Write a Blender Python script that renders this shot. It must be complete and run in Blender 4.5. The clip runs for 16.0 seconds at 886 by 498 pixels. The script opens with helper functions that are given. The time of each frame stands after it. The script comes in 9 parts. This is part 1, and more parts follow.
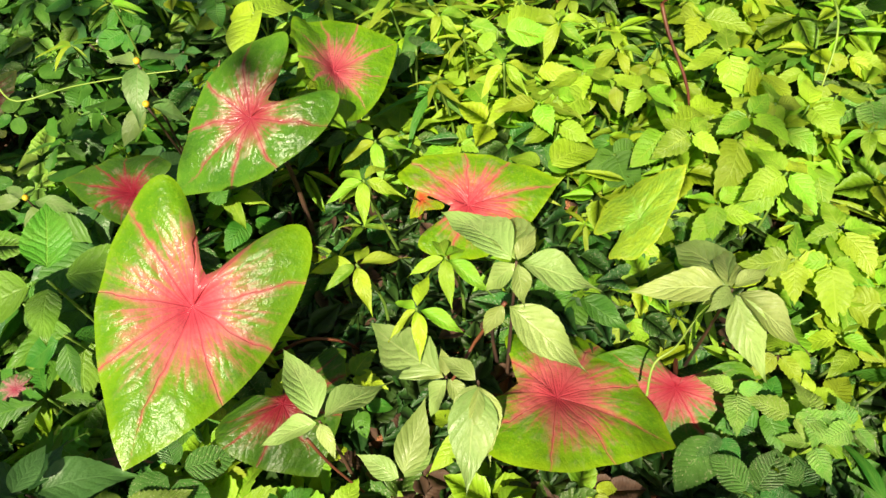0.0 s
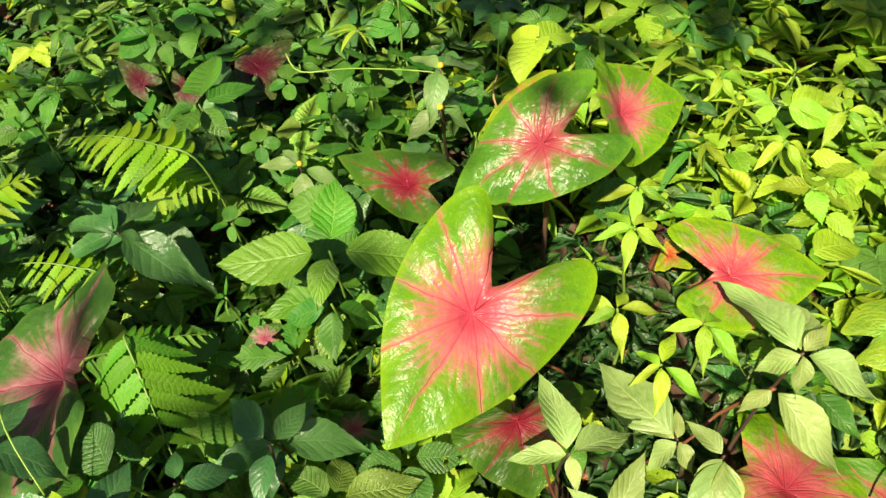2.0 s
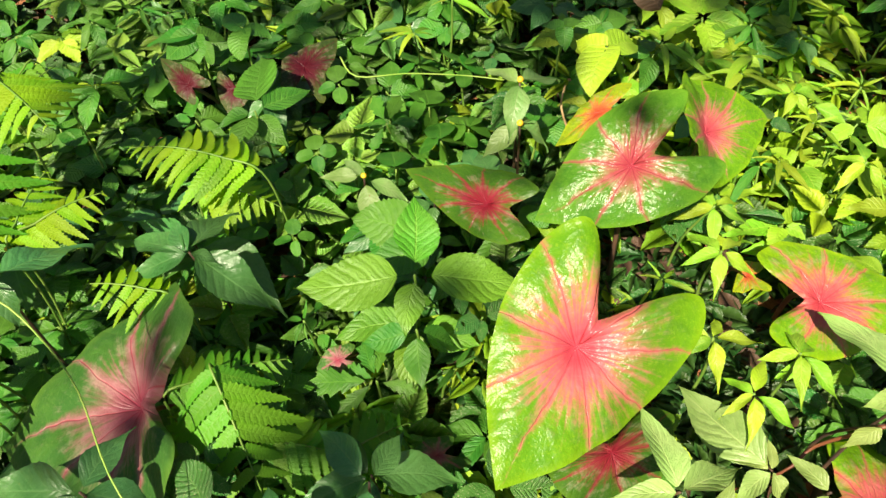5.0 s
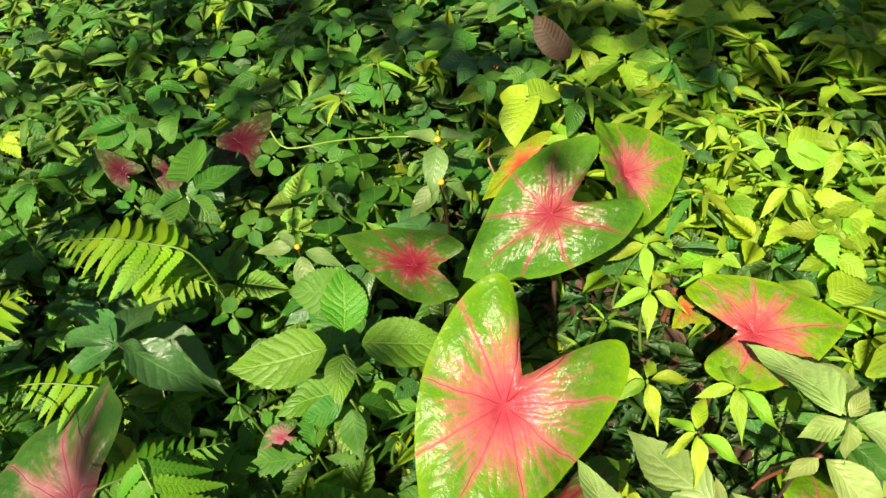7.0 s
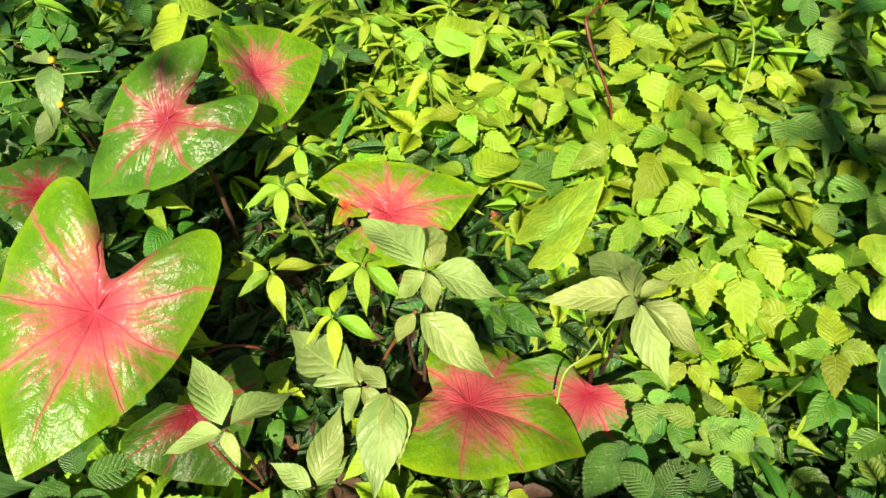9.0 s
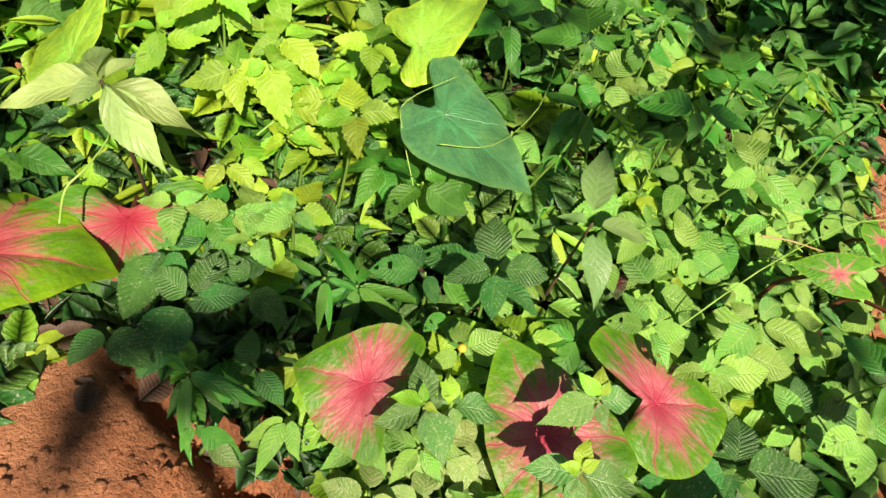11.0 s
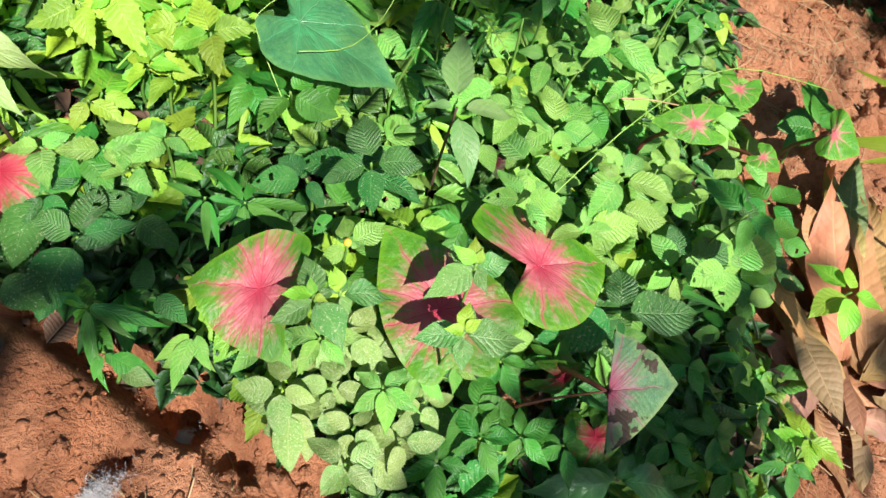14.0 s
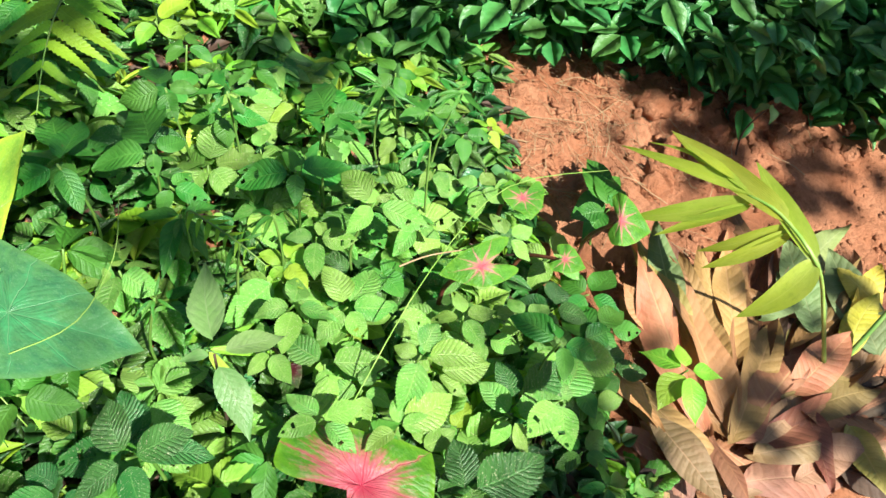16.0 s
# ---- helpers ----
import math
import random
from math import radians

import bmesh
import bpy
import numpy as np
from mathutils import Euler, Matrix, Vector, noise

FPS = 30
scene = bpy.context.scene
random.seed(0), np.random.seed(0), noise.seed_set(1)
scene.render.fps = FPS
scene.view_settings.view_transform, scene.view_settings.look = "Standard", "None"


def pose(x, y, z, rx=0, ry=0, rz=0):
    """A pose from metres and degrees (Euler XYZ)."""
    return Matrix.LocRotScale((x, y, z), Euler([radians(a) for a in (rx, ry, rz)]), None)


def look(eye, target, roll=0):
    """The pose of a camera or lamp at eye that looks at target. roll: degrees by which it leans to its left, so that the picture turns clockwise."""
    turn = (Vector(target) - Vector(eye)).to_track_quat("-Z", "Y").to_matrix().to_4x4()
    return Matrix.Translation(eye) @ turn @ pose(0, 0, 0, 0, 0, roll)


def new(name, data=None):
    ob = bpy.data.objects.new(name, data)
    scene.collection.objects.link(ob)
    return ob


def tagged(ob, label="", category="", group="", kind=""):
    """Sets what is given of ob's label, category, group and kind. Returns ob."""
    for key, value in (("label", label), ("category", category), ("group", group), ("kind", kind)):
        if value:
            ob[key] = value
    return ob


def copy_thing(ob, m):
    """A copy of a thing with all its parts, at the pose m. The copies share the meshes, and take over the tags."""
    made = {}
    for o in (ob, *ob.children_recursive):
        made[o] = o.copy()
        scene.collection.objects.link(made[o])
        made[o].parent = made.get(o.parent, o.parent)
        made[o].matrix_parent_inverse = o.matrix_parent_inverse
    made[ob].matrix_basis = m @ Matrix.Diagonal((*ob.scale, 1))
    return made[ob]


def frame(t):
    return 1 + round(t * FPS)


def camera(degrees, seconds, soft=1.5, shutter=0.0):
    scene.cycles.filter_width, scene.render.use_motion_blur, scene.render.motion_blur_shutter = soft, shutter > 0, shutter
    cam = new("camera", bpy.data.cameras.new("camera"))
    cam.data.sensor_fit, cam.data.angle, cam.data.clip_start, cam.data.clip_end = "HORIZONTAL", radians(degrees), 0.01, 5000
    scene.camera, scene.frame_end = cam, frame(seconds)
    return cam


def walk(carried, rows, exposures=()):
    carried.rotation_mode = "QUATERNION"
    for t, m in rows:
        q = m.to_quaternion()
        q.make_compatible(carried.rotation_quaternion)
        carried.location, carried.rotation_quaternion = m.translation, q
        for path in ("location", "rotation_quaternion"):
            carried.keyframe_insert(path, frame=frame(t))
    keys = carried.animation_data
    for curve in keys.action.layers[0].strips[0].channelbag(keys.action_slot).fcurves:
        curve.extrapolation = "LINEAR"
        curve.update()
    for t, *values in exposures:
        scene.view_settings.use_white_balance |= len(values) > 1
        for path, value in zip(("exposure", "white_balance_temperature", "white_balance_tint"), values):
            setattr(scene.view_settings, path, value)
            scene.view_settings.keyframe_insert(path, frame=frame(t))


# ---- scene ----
cam = camera(62.0, 16.0)
PATH = [
    (0, (0.051, 0.07, 1.173), (-0.082, 1.339, -0.367), -5.2),
    (0.5, (-0.005, 0.109, 1.197), (-0.205, 1.421, -0.299), -3.8),
    (1, (-0.031, 0.103, 1.217), (-0.297, 1.425, -0.26), -2.3),
    (1.5, (-0.066, 0.087, 1.222), (-0.387, 1.378, -0.271), -1.1),
    (2, (-0.128, 0.043, 1.213), (-0.525, 1.287, -0.302), -0.1),
    (2.5, (-0.218, -0.004, 1.205), (-0.681, 1.196, -0.326), 1.3),
    (3, (-0.285, -0.033, 1.206), (-0.795, 1.128, -0.34), 2.5),
    (3.5, (-0.318, -0.039, 1.208), (-0.811, 1.101, -0.359), 3.4),
    (4, (-0.323, -0.018, 1.215), (-0.76, 1.119, -0.37), 3.7),
    (4.5, (-0.292, 0.028, 1.226), (-0.674, 1.194, -0.354), 3.0),
    (5, (-0.262, 0.06, 1.227), (-0.586, 1.276, -0.328), 2.5),
    (5.2, (-0.257, 0.059, 1.224), (-0.564, 1.302, -0.313), 1.8),
    (7.3, (-0.155, 0.103, 1.24), (-0.478, 1.418, -0.233), -3.2),
    (7.5, (-0.123, 0.107, 1.234), (-0.428, 1.417, -0.245), -3.6),
    (8, (-0.04, 0.091, 1.226), (-0.283, 1.407, -0.261), -3.9),
    (8.5, (0.033, 0.081, 1.211), (-0.107, 1.393, -0.291), -2.7),
    (9, (0.094, 0.069, 1.173), (0.078, 1.358, -0.356), -0.4),
    (9.5, (0.156, 0.046, 1.142), (0.236, 1.307, -0.407), 0.6),
    (10, (0.236, 0.018, 1.104), (0.486, 1.235, -0.463), 3.4),
    (10.2, (0.259, 0.0, 1.069), (0.613, 1.207, -0.485), 6.0),
    (12.3, (0.395, -0.12, 1.038), (1.03, 0.66, -0.691), 12.0),
    (12.5, (0.391, -0.121, 1.033), (1.025, 0.642, -0.703), 12.3),
    (13, (0.372, -0.117, 1.051), (0.995, 0.649, -0.688), 11.5),
    (13.5, (0.359, -0.127, 1.079), (0.977, 0.672, -0.647), 10.1),
    (14, (0.362, -0.123, 1.078), (1.02, 0.686, -0.628), 9.6),
    (14.5, (0.394, -0.121, 1.082), (1.147, 0.675, -0.591), 9.0),
    (15, (0.48, -0.099, 1.089), (1.339, 0.666, -0.547), 7.0),
    (15.5, (0.529, -0.086, 1.097), (1.473, 0.657, -0.501), 5.0),
    (16, (0.545, -0.07, 1.105), (1.542, 0.666, -0.465), 3.8),
]
walk(cam, [(t, look(eye, target, roll)) for t, eye, target, roll in PATH], [(0, 0.90, 7900, 10), (2, 0.97, 7900, 10), (3.5, 1.14, 7700, 7), (5, 1.09, 7700, 7), (7.3, 0.92, 7900, 9), (10.2, 0.92, 7800, 12), (12.3, 1.16, 6000, 11), (14, 1.17, 5950, 10), (16, 1.33, 6000, 8)])

# ---- sky, sun ----
SUN = Vector((-0.10, -0.64, 0.76)).normalized()
world = bpy.data.worlds.new("sky")
scene.world = world
world.use_nodes = True
wt = world.node_tree
sky = wt.nodes.new("ShaderNodeTexSky")
sky.sky_type, sky.sun_disc = "NISHITA", False
sky.sun_elevation = math.asin(SUN.z)
sky.sun_rotation = math.atan2(SUN.x, SUN.y)
wt.nodes["Background"].inputs["Strength"].default_value = 0.038
wt.links.new(sky.outputs[0], wt.nodes["Background"].inputs["Color"])
sun = new("sun", bpy.data.lights.new("sun", "SUN"))
sun.data.energy, sun.data.angle, sun.data.color = 5.0, radians(0.6), (1.0, 0.95, 0.84)
sun.matrix_world = look(SUN * 6, (0, 0, 0))


# ---- materials ----
class Mat:
    """A small node builder."""

    def __init__(self, name):
        self.m = bpy.data.materials.new(name)
        self.m.use_nodes = True
        self.t = self.m.node_tree
        self.bsdf = self.t.nodes["Principled BSDF"]
        self.out = self.t.nodes["Material Output"]

    def put(self, socket, value):
        if isinstance(value, bpy.types.NodeSocket):
            self.t.links.new(value, socket)
        elif isinstance(value, tuple) and len(value) == 3 and socket.type == "RGBA":
            socket.default_value = (*value, 1)
        else:
            socket.default_value = value

    def math(self, op, a, b=0.0, c=0.0):
        n = self.t.nodes.new("ShaderNodeMath")
        n.operation = op
        for s, x in zip(n.inputs, (a, b, c)):
            self.put(s, x)
        return n.outputs[0]

    def step(self, x, lo, hi):
        n = self.t.nodes.new("ShaderNodeMapRange")
        n.interpolation_type = "SMOOTHSTEP"
        for s, val in zip(n.inputs, (x, lo, hi, 0.0, 1.0)):
            self.put(s, val)
        return n.outputs[0]

    def mix(self, f, a, b, mode="MIX"):
        n = self.t.nodes.new("ShaderNodeMix")
        n.data_type, n.blend_type = "RGBA", mode
        self.put(n.inputs[0], f), self.put(n.inputs[6], a), self.put(n.inputs[7], b)
        return n.outputs[2]

    def noise(self, scale, detail=4.0, rough=0.55, vector=None, distortion=0.0):
        n = self.t.nodes.new("ShaderNodeTexNoise")
        n.inputs["Scale"].default_value, n.inputs["Detail"].default_value = scale, detail
        n.inputs["Roughness"].default_value, n.inputs["Distortion"].default_value = rough, distortion
        if vector is None:
            vector = self.coord("Object")
        self.t.links.new(vector, n.inputs["Vector"])
        return n.outputs["Fac"]

    def coord(self, which):
        return self.t.nodes.new("ShaderNodeTexCoord").outputs[which]

    def random(self):
        return self.t.nodes.new("ShaderNodeObjectInfo").outputs["Random"]

    def bump(self, height, strength, distance):
        n = self.t.nodes.new("ShaderNodeBump")
        n.inputs["Strength"].default_value, n.inputs["Distance"].default_value = strength, distance
        self.put(n.inputs["Height"], height)
        self.t.links.new(n.outputs[0], self.bsdf.inputs["Normal"])
        return n.outputs[0]

    def hsv(self, color, hue, sat, val):
        n = self.t.nodes.new("ShaderNodeHueSaturation")
        self.put(n.inputs["Hue"], hue), self.put(n.inputs["Saturation"], sat)
        self.put(n.inputs["Value"], val), self.put(n.inputs["Color"], color)
        return n.outputs[0]

    def thin(self, color, amount, normal=None):
        """Lets some light through, as a leaf does."""
        tr = self.t.nodes.new("ShaderNodeBsdfTranslucent")
        mx = self.t.nodes.new("ShaderNodeMixShader")
        self.put(tr.inputs["Color"], color)
        if normal is not None:
            self.t.links.new(normal, tr.inputs["Normal"])
        mx.inputs[0].default_value = amount
        self.t.links.new(self.bsdf.outputs[0], mx.inputs[1])
        self.t.links.new(tr.outputs[0], mx.inputs[2])
        self.t.links.new(mx.outputs[0], self.out.inputs["Surface"])

    def done(self, color, rough, spec=0.5):
        self.put(self.bsdf.inputs["Base Color"], color)
        self.put(self.bsdf.inputs["Roughness"], rough)
        self.put(self.bsdf.inputs["Specular IOR Level"], spec)
        return self.m


def leaf_material(name, base, vein, rough=0.42, through_light=0.35, count=7.0, slant=1.6, relief=0.5, speckle=0.0, spread=0.25, glow=(0.9, 1.0, 0.3), island=False, pebble=0.0):
    """Leaf blade: midrib and side veins from the blade's own coordinates, blotches, worn spots."""
    k = Mat(name)
    uv = k.t.nodes.new("ShaderNodeSeparateXYZ")
    k.t.links.new(k.coord("UV"), uv.inputs[0])
    rnd = k.t.nodes.new("ShaderNodeNewGeometry").outputs["Random Per Island"] if island else k.random()
    flat = k.t.nodes.new("ShaderNodeCombineXYZ")
    k.put(flat.inputs[0], k.math("MULTIPLY", uv.outputs[0], 0.6)), k.put(flat.inputs[1], uv.outputs[1]), k.put(flat.inputs[2], k.math("MULTIPLY", rnd, 37.0))
    at = flat.outputs[0]
    big, fine, grain = k.noise(2.6, 3.0, 0.55, at), k.noise(13.0, 4.0, 0.6, at), k.noise(48.0, 3.0, 0.65, at)
    signed = k.math("SUBTRACT", uv.outputs[0], 0.5)
    a = k.math("MULTIPLY", k.math("ABSOLUTE", signed), 2.0)
    lat = k.math("SUBTRACT", k.math("MULTIPLY", uv.outputs[1], count), k.math("MULTIPLY", a, slant))
    lat = k.math("ADD", lat, k.math("MULTIPLY", k.math("SUBTRACT", big, 0.5), 1.4))
    lat = k.math("ADD", lat, k.math("MULTIPLY", k.math("SIGN", signed), 0.22))
    pp = k.math("PINGPONG", k.math("ADD", lat, 10.0), 0.5)
    side = k.math("SUBTRACT", 1.0, k.step(k.math("ADD", pp, k.math("MULTIPLY", k.math("SUBTRACT", fine, 0.5), 0.12)), 0.0, 0.10))
    side = k.math("MULTIPLY", side, k.math("SUBTRACT", 1.0, k.math("MULTIPLY", a, 0.75)))
    mid = k.math("SUBTRACT", 1.0, k.step(a, 0.01, 0.07))
    rib = k.math("MAXIMUM", mid, k.math("MULTIPLY", side, 0.45))
    tone = k.hsv(base, k.math("ADD", 0.5 - spread * 0.10, k.math("MULTIPLY", rnd, spread * 0.2)), 1.0,
                 k.math("ADD", 1.0 - spread, k.math("MULTIPLY", k.math("FRACT", k.math("MULTIPLY", rnd, 7.31)), 2.0 * spread)))
    tone = k.mix(k.math("MULTIPLY", k.step(big, 0.35, 0.75), 0.45), tone, vein)
    tone = k.mix(k.math("MULTIPLY", k.step(fine, 0.45, 0.8), 0.40), tone, (base[0] * 0.5, base[1] * 0.6, base[2] * 0.5))
    tone = k.mix(k.math("MULTIPLY", k.step(grain, 0.48, 0.72), 0.22), tone, (base[0] * 0.55, base[1] * 0.62, base[2] * 0.5))
    tone = k.mix(k.math("MULTIPLY", rib, 0.5), tone, vein)
    spots = k.step(k.noise(7.0, 6.0, 0.7, at), 0.68, 0.72)
    tone = k.mix(k.math("MULTIPLY", spots, 0.75), tone, (0.20, 0.14, 0.05))
    if speckle:
        dust = k.step(k.noise(30.0, 4.0, 0.7, at), 0.60 - speckle * 0.12, 0.66)
        tone = k.mix(k.math("MULTIPLY", dust, 0.75), tone, (0.66, 0.62, 0.42))
    quilted = k.step(pp, 0.0, 0.34)
    height = k.math("MULTIPLY", k.math("SUBTRACT", quilted, k.math("MULTIPLY", mid, 0.8)), 0.5 * relief)
    height = k.math("ADD", height, k.math("MULTIPLY", fine, 0.55))
    height = k.math("ADD", height, k.math("MULTIPLY", grain, 0.25 + 1.1 * pebble))
    height = k.math("ADD", height, k.math("MULTIPLY", big, 1.2))
    nrm = k.bump(height, 0.18 + 0.07 * relief + 0.28 * pebble, 0.02)
    k.thin(k.mix(1.0, tone, (*glow,), "MULTIPLY"), through_light, nrm)
    return k.done(tone, k.math("ADD", rough - 0.08, k.math("MULTIPLY", big, 0.24)), 0.55)


LEAF = {
    "pale": leaf_material("pale_leaf", (0.31, 0.45, 0.13), (0.44, 0.56, 0.22), 0.34, 0.33, 7, 2.2, 0.8, 0.0, 0.25, pebble=0.15),
    # bright and fresh have sunlight put into the leaf colour; deep has shade.
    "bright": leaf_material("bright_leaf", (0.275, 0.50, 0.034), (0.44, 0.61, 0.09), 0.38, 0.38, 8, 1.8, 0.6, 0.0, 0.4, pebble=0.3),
    "fresh": leaf_material("fresh_leaf", (0.205, 0.44, 0.065), (0.38, 0.57, 0.14), 0.38, 0.33, 10, 2.0, 1.0, 0.12, 0.3, pebble=0.7),
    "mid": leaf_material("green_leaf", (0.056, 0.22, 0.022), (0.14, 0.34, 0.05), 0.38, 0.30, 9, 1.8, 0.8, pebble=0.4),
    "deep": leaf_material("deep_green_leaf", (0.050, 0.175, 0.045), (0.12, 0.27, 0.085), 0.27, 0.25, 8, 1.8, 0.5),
    "grey": leaf_material("grey_green_leaf", (0.15, 0.28, 0.075), (0.26, 0.34, 0.15), 0.36, 0.30, 8, 1.9, 0.4),
    "speck": leaf_material("speckled_leaf", (0.20, 0.33, 0.065), (0.42, 0.47, 0.17), 0.38, 0.32, 8, 1.7, 0.6, 0.75, pebble=0.5),
    "lush": leaf_material("lush_green_leaf", (0.12, 0.335, 0.028), (0.22, 0.43, 0.06), 0.36, 0.32, 8, 2.0, 0.9, pebble=0.4),
    "sage": leaf_material("sage_green_leaf", (0.105, 0.245, 0.05), (0.25, 0.37, 0.13), 0.34, 0.28, 8, 2.0, 0.9, 0.25, pebble=0.5),
    "quilt": leaf_material("quilted_leaf", (0.050, 0.19, 0.034), (0.14, 0.33, 0.08), 0.36, 0.27, 11, 2.3, 1.3, 0.08, 0.3, pebble=0.9),
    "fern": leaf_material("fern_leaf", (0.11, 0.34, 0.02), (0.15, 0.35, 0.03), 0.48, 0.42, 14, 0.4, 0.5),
    # Lit copy of the fern leaf: sunlight is put into its yellow-green.
    "fernlit": leaf_material("sunlit_fern_leaf", (0.23, 0.46, 0.014), (0.34, 0.55, 0.04), 0.46, 0.45, 14, 0.4, 0.5),
    "palm": leaf_material("palm_leaf", (0.34, 0.44, 0.035), (0.46, 0.52, 0.09), 0.36, 0.40, 0.0, 9.0, 0.7),
    # Undergrowth green is taken nearly to black: the gaps' shade sits in the colour.
    "cover": leaf_material("undergrowth_leaf_shaded", (0.016, 0.060, 0.009), (0.04, 0.10, 0.018), 0.42, 0.06, 6, 1.4, 0.5, 0.0, 0.35, island=True),
    # The three bed leaves differ by the shade and sunlight put into their colour.
    "bed": leaf_material("shaded_weed_bed_leaf", (0.036, 0.135, 0.016), (0.095, 0.225, 0.04), 0.38, 0.14, 9, 2.0, 0.9, 0.04, 0.4, island=True, pebble=0.4),
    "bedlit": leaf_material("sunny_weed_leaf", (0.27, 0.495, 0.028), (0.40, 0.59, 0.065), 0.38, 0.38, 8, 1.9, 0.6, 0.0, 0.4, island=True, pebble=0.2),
    "bedlit_green": leaf_material("sunlit_green_weed_leaf", (0.175, 0.41, 0.05), (0.29, 0.48, 0.09), 0.38, 0.33, 9, 2.0, 0.9, 0.08, 0.4, island=True, pebble=0.5),
    "shrub": leaf_material("shrub_leaf", (0.062, 0.22, 0.045), (0.12, 0.30, 0.07), 0.33, 0.25, 6, 1.4, 0.4, 0.0, 0.35, island=True),
}
DRY = {
    key: leaf_material("dead_leaf_" + key, c, w, 0.62, 0.12, 13, 1.2, 0.7, 0.0, 0.3, (1.0, 0.8, 0.5))
    for key, c, w in (
        ("tan", (0.36, 0.165, 0.06), (0.50, 0.28, 0.12)),
        ("brown", (0.21, 0.085, 0.032), (0.36, 0.17, 0.075)),
        ("grey", (0.29, 0.155, 0.08), (0.42, 0.25, 0.14)),
        ("olive", (0.36, 0.29, 0.06), (0.46, 0.34, 0.12)),
        ("brownolive", (0.22, 0.15, 0.035), (0.34, 0.23, 0.08)),
        ("greenish", (0.16, 0.22, 0.06), (0.30, 0.33, 0.14)),
        ("yellow", (0.55, 0.45, 0.04), (0.62, 0.52, 0.12)),
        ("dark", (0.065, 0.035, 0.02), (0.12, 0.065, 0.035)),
    )
}


def caladium_material(name, rim, heart, vein, reach=0.34, rays=0.5, pale=0.3, rough=0.26, decay=False, glow=(0.95, 1.0, 0.45)):
    """Green rim and a coloured heart that runs out in tapering spikes along the main veins."""
    k = Mat(name)
    uv = k.t.nodes.new("ShaderNodeSeparateXYZ")
    k.t.links.new(k.coord("UV"), uv.inputs[0])
    u = k.math("MULTIPLY", k.math("SUBTRACT", uv.outputs[0], 0.5), 3.0)
    v = k.math("MULTIPLY", k.math("SUBTRACT", uv.outputs[1], 0.5), 3.0)
    r = k.math("SQRT", k.math("ADD", k.math("MULTIPLY", u, u), k.math("MULTIPLY", v, v)))
    ang = k.math("ARCTAN2", u, v)
    flat = k.t.nodes.new("ShaderNodeCombineXYZ")
    k.put(flat.inputs[0], u), k.put(flat.inputs[1], v), k.put(flat.inputs[2], k.math("MULTIPLY", k.random(), 20.0))
    n1 = k.noise(2.4, 3.0, 0.5, flat.outputs[0])
    n2 = k.noise(24.0, 4.0, 0.6, flat.outputs[0])
    n3 = k.noise(8.0, 4.0, 0.6, flat.outputs[0])
    five = k.math("MULTIPLY", k.math("ADD", ang, k.math("MULTIPLY", k.math("SUBTRACT", n1, 0.5), 0.35)), 4.5)
    across = k.math("MULTIPLY", k.math("ABSOLUTE", k.math("SINE", five)), k.math("MULTIPLY", r, 0.22))
    spin = k.t.nodes.new("ShaderNodeCombineXYZ")
    k.put(spin.inputs[0], k.math("COSINE", ang)), k.put(spin.inputs[1], k.math("SINE", ang))
    k.put(spin.inputs[2], k.math("MULTIPLY", k.random(), 31.0))
    long = k.noise(2.6, 2.0, 0.5, spin.outputs[0])
    spike = k.noise(13.0, 4.0, 0.65, spin.outputs[0])
    far = k.math("ADD", reach + rays * 0.35, k.math("MULTIPLY", long, rays * 1.1))
    taper = k.math("MULTIPLY", k.math("SUBTRACT", far, r), 0.085)
    ray = k.math("SUBTRACT", 1.0, k.step(k.math("ADD", k.math("SUBTRACT", across, taper), k.math("MULTIPLY", k.math("SUBTRACT", n2, 0.5), 0.07)), -0.040, 0.020))
    edge = k.math("ADD", k.math("MULTIPLY", k.math("SUBTRACT", spike, 0.5), 0.85), k.math("ADD", reach - 0.20, k.math("MULTIPLY", n1, 0.40)))
    edge = k.math("ADD", edge, k.math("MULTIPLY", k.math("SUBTRACT", n3, 0.5), 0.14))
    edge = k.math("ADD", edge, k.math("MULTIPLY", k.math("SUBTRACT", n2, 0.5), 0.34))
    core = k.math("SUBTRACT", 1.0, k.step(k.math("SUBTRACT", r, edge), -0.26, 0.14))
    pink = k.math("MAXIMUM", core, k.math("MULTIPLY", ray, 0.9))
    line = k.math("SUBTRACT", 1.0, k.step(across, 0.001, 0.007))
    line = k.math("MULTIPLY", line, k.math("SUBTRACT", 1.0, k.step(k.math("SUBTRACT", r, far), -0.25, 0.05)))
    fork = k.math("ABSOLUTE", k.math("SINE", k.math("ADD", k.math("MULTIPLY", r, 22.0), k.math("MULTIPLY", k.math("COSINE", five), 5.0))))
    green = k.mix(k.step(n1, 0.3, 0.7), rim, (rim[0] * 1.5, rim[1] * 1.2, rim[2]))
    green = k.mix(k.math("MULTIPLY", k.step(n3, 0.42, 0.7), 0.45), green, (rim[0] * 0.45, rim[1] * 0.62, rim[2] * 0.8))
    green = k.mix(k.math("MULTIPLY", k.math("SUBTRACT", 1.0, k.step(fork, 0.0, 0.2)), 0.10), green, (rim[0] * 2.0, rim[1] * 1.4, rim[2] * 1.5))
    border = k.t.nodes.new("ShaderNodeAttribute")
    border.attribute_name = "border"
    green = k.mix(k.math("MULTIPLY", k.step(border.outputs["Fac"], 0.88, 1.0), 0.4), green, (rim[0] * 2.6, rim[1] * 1.55, rim[2]))
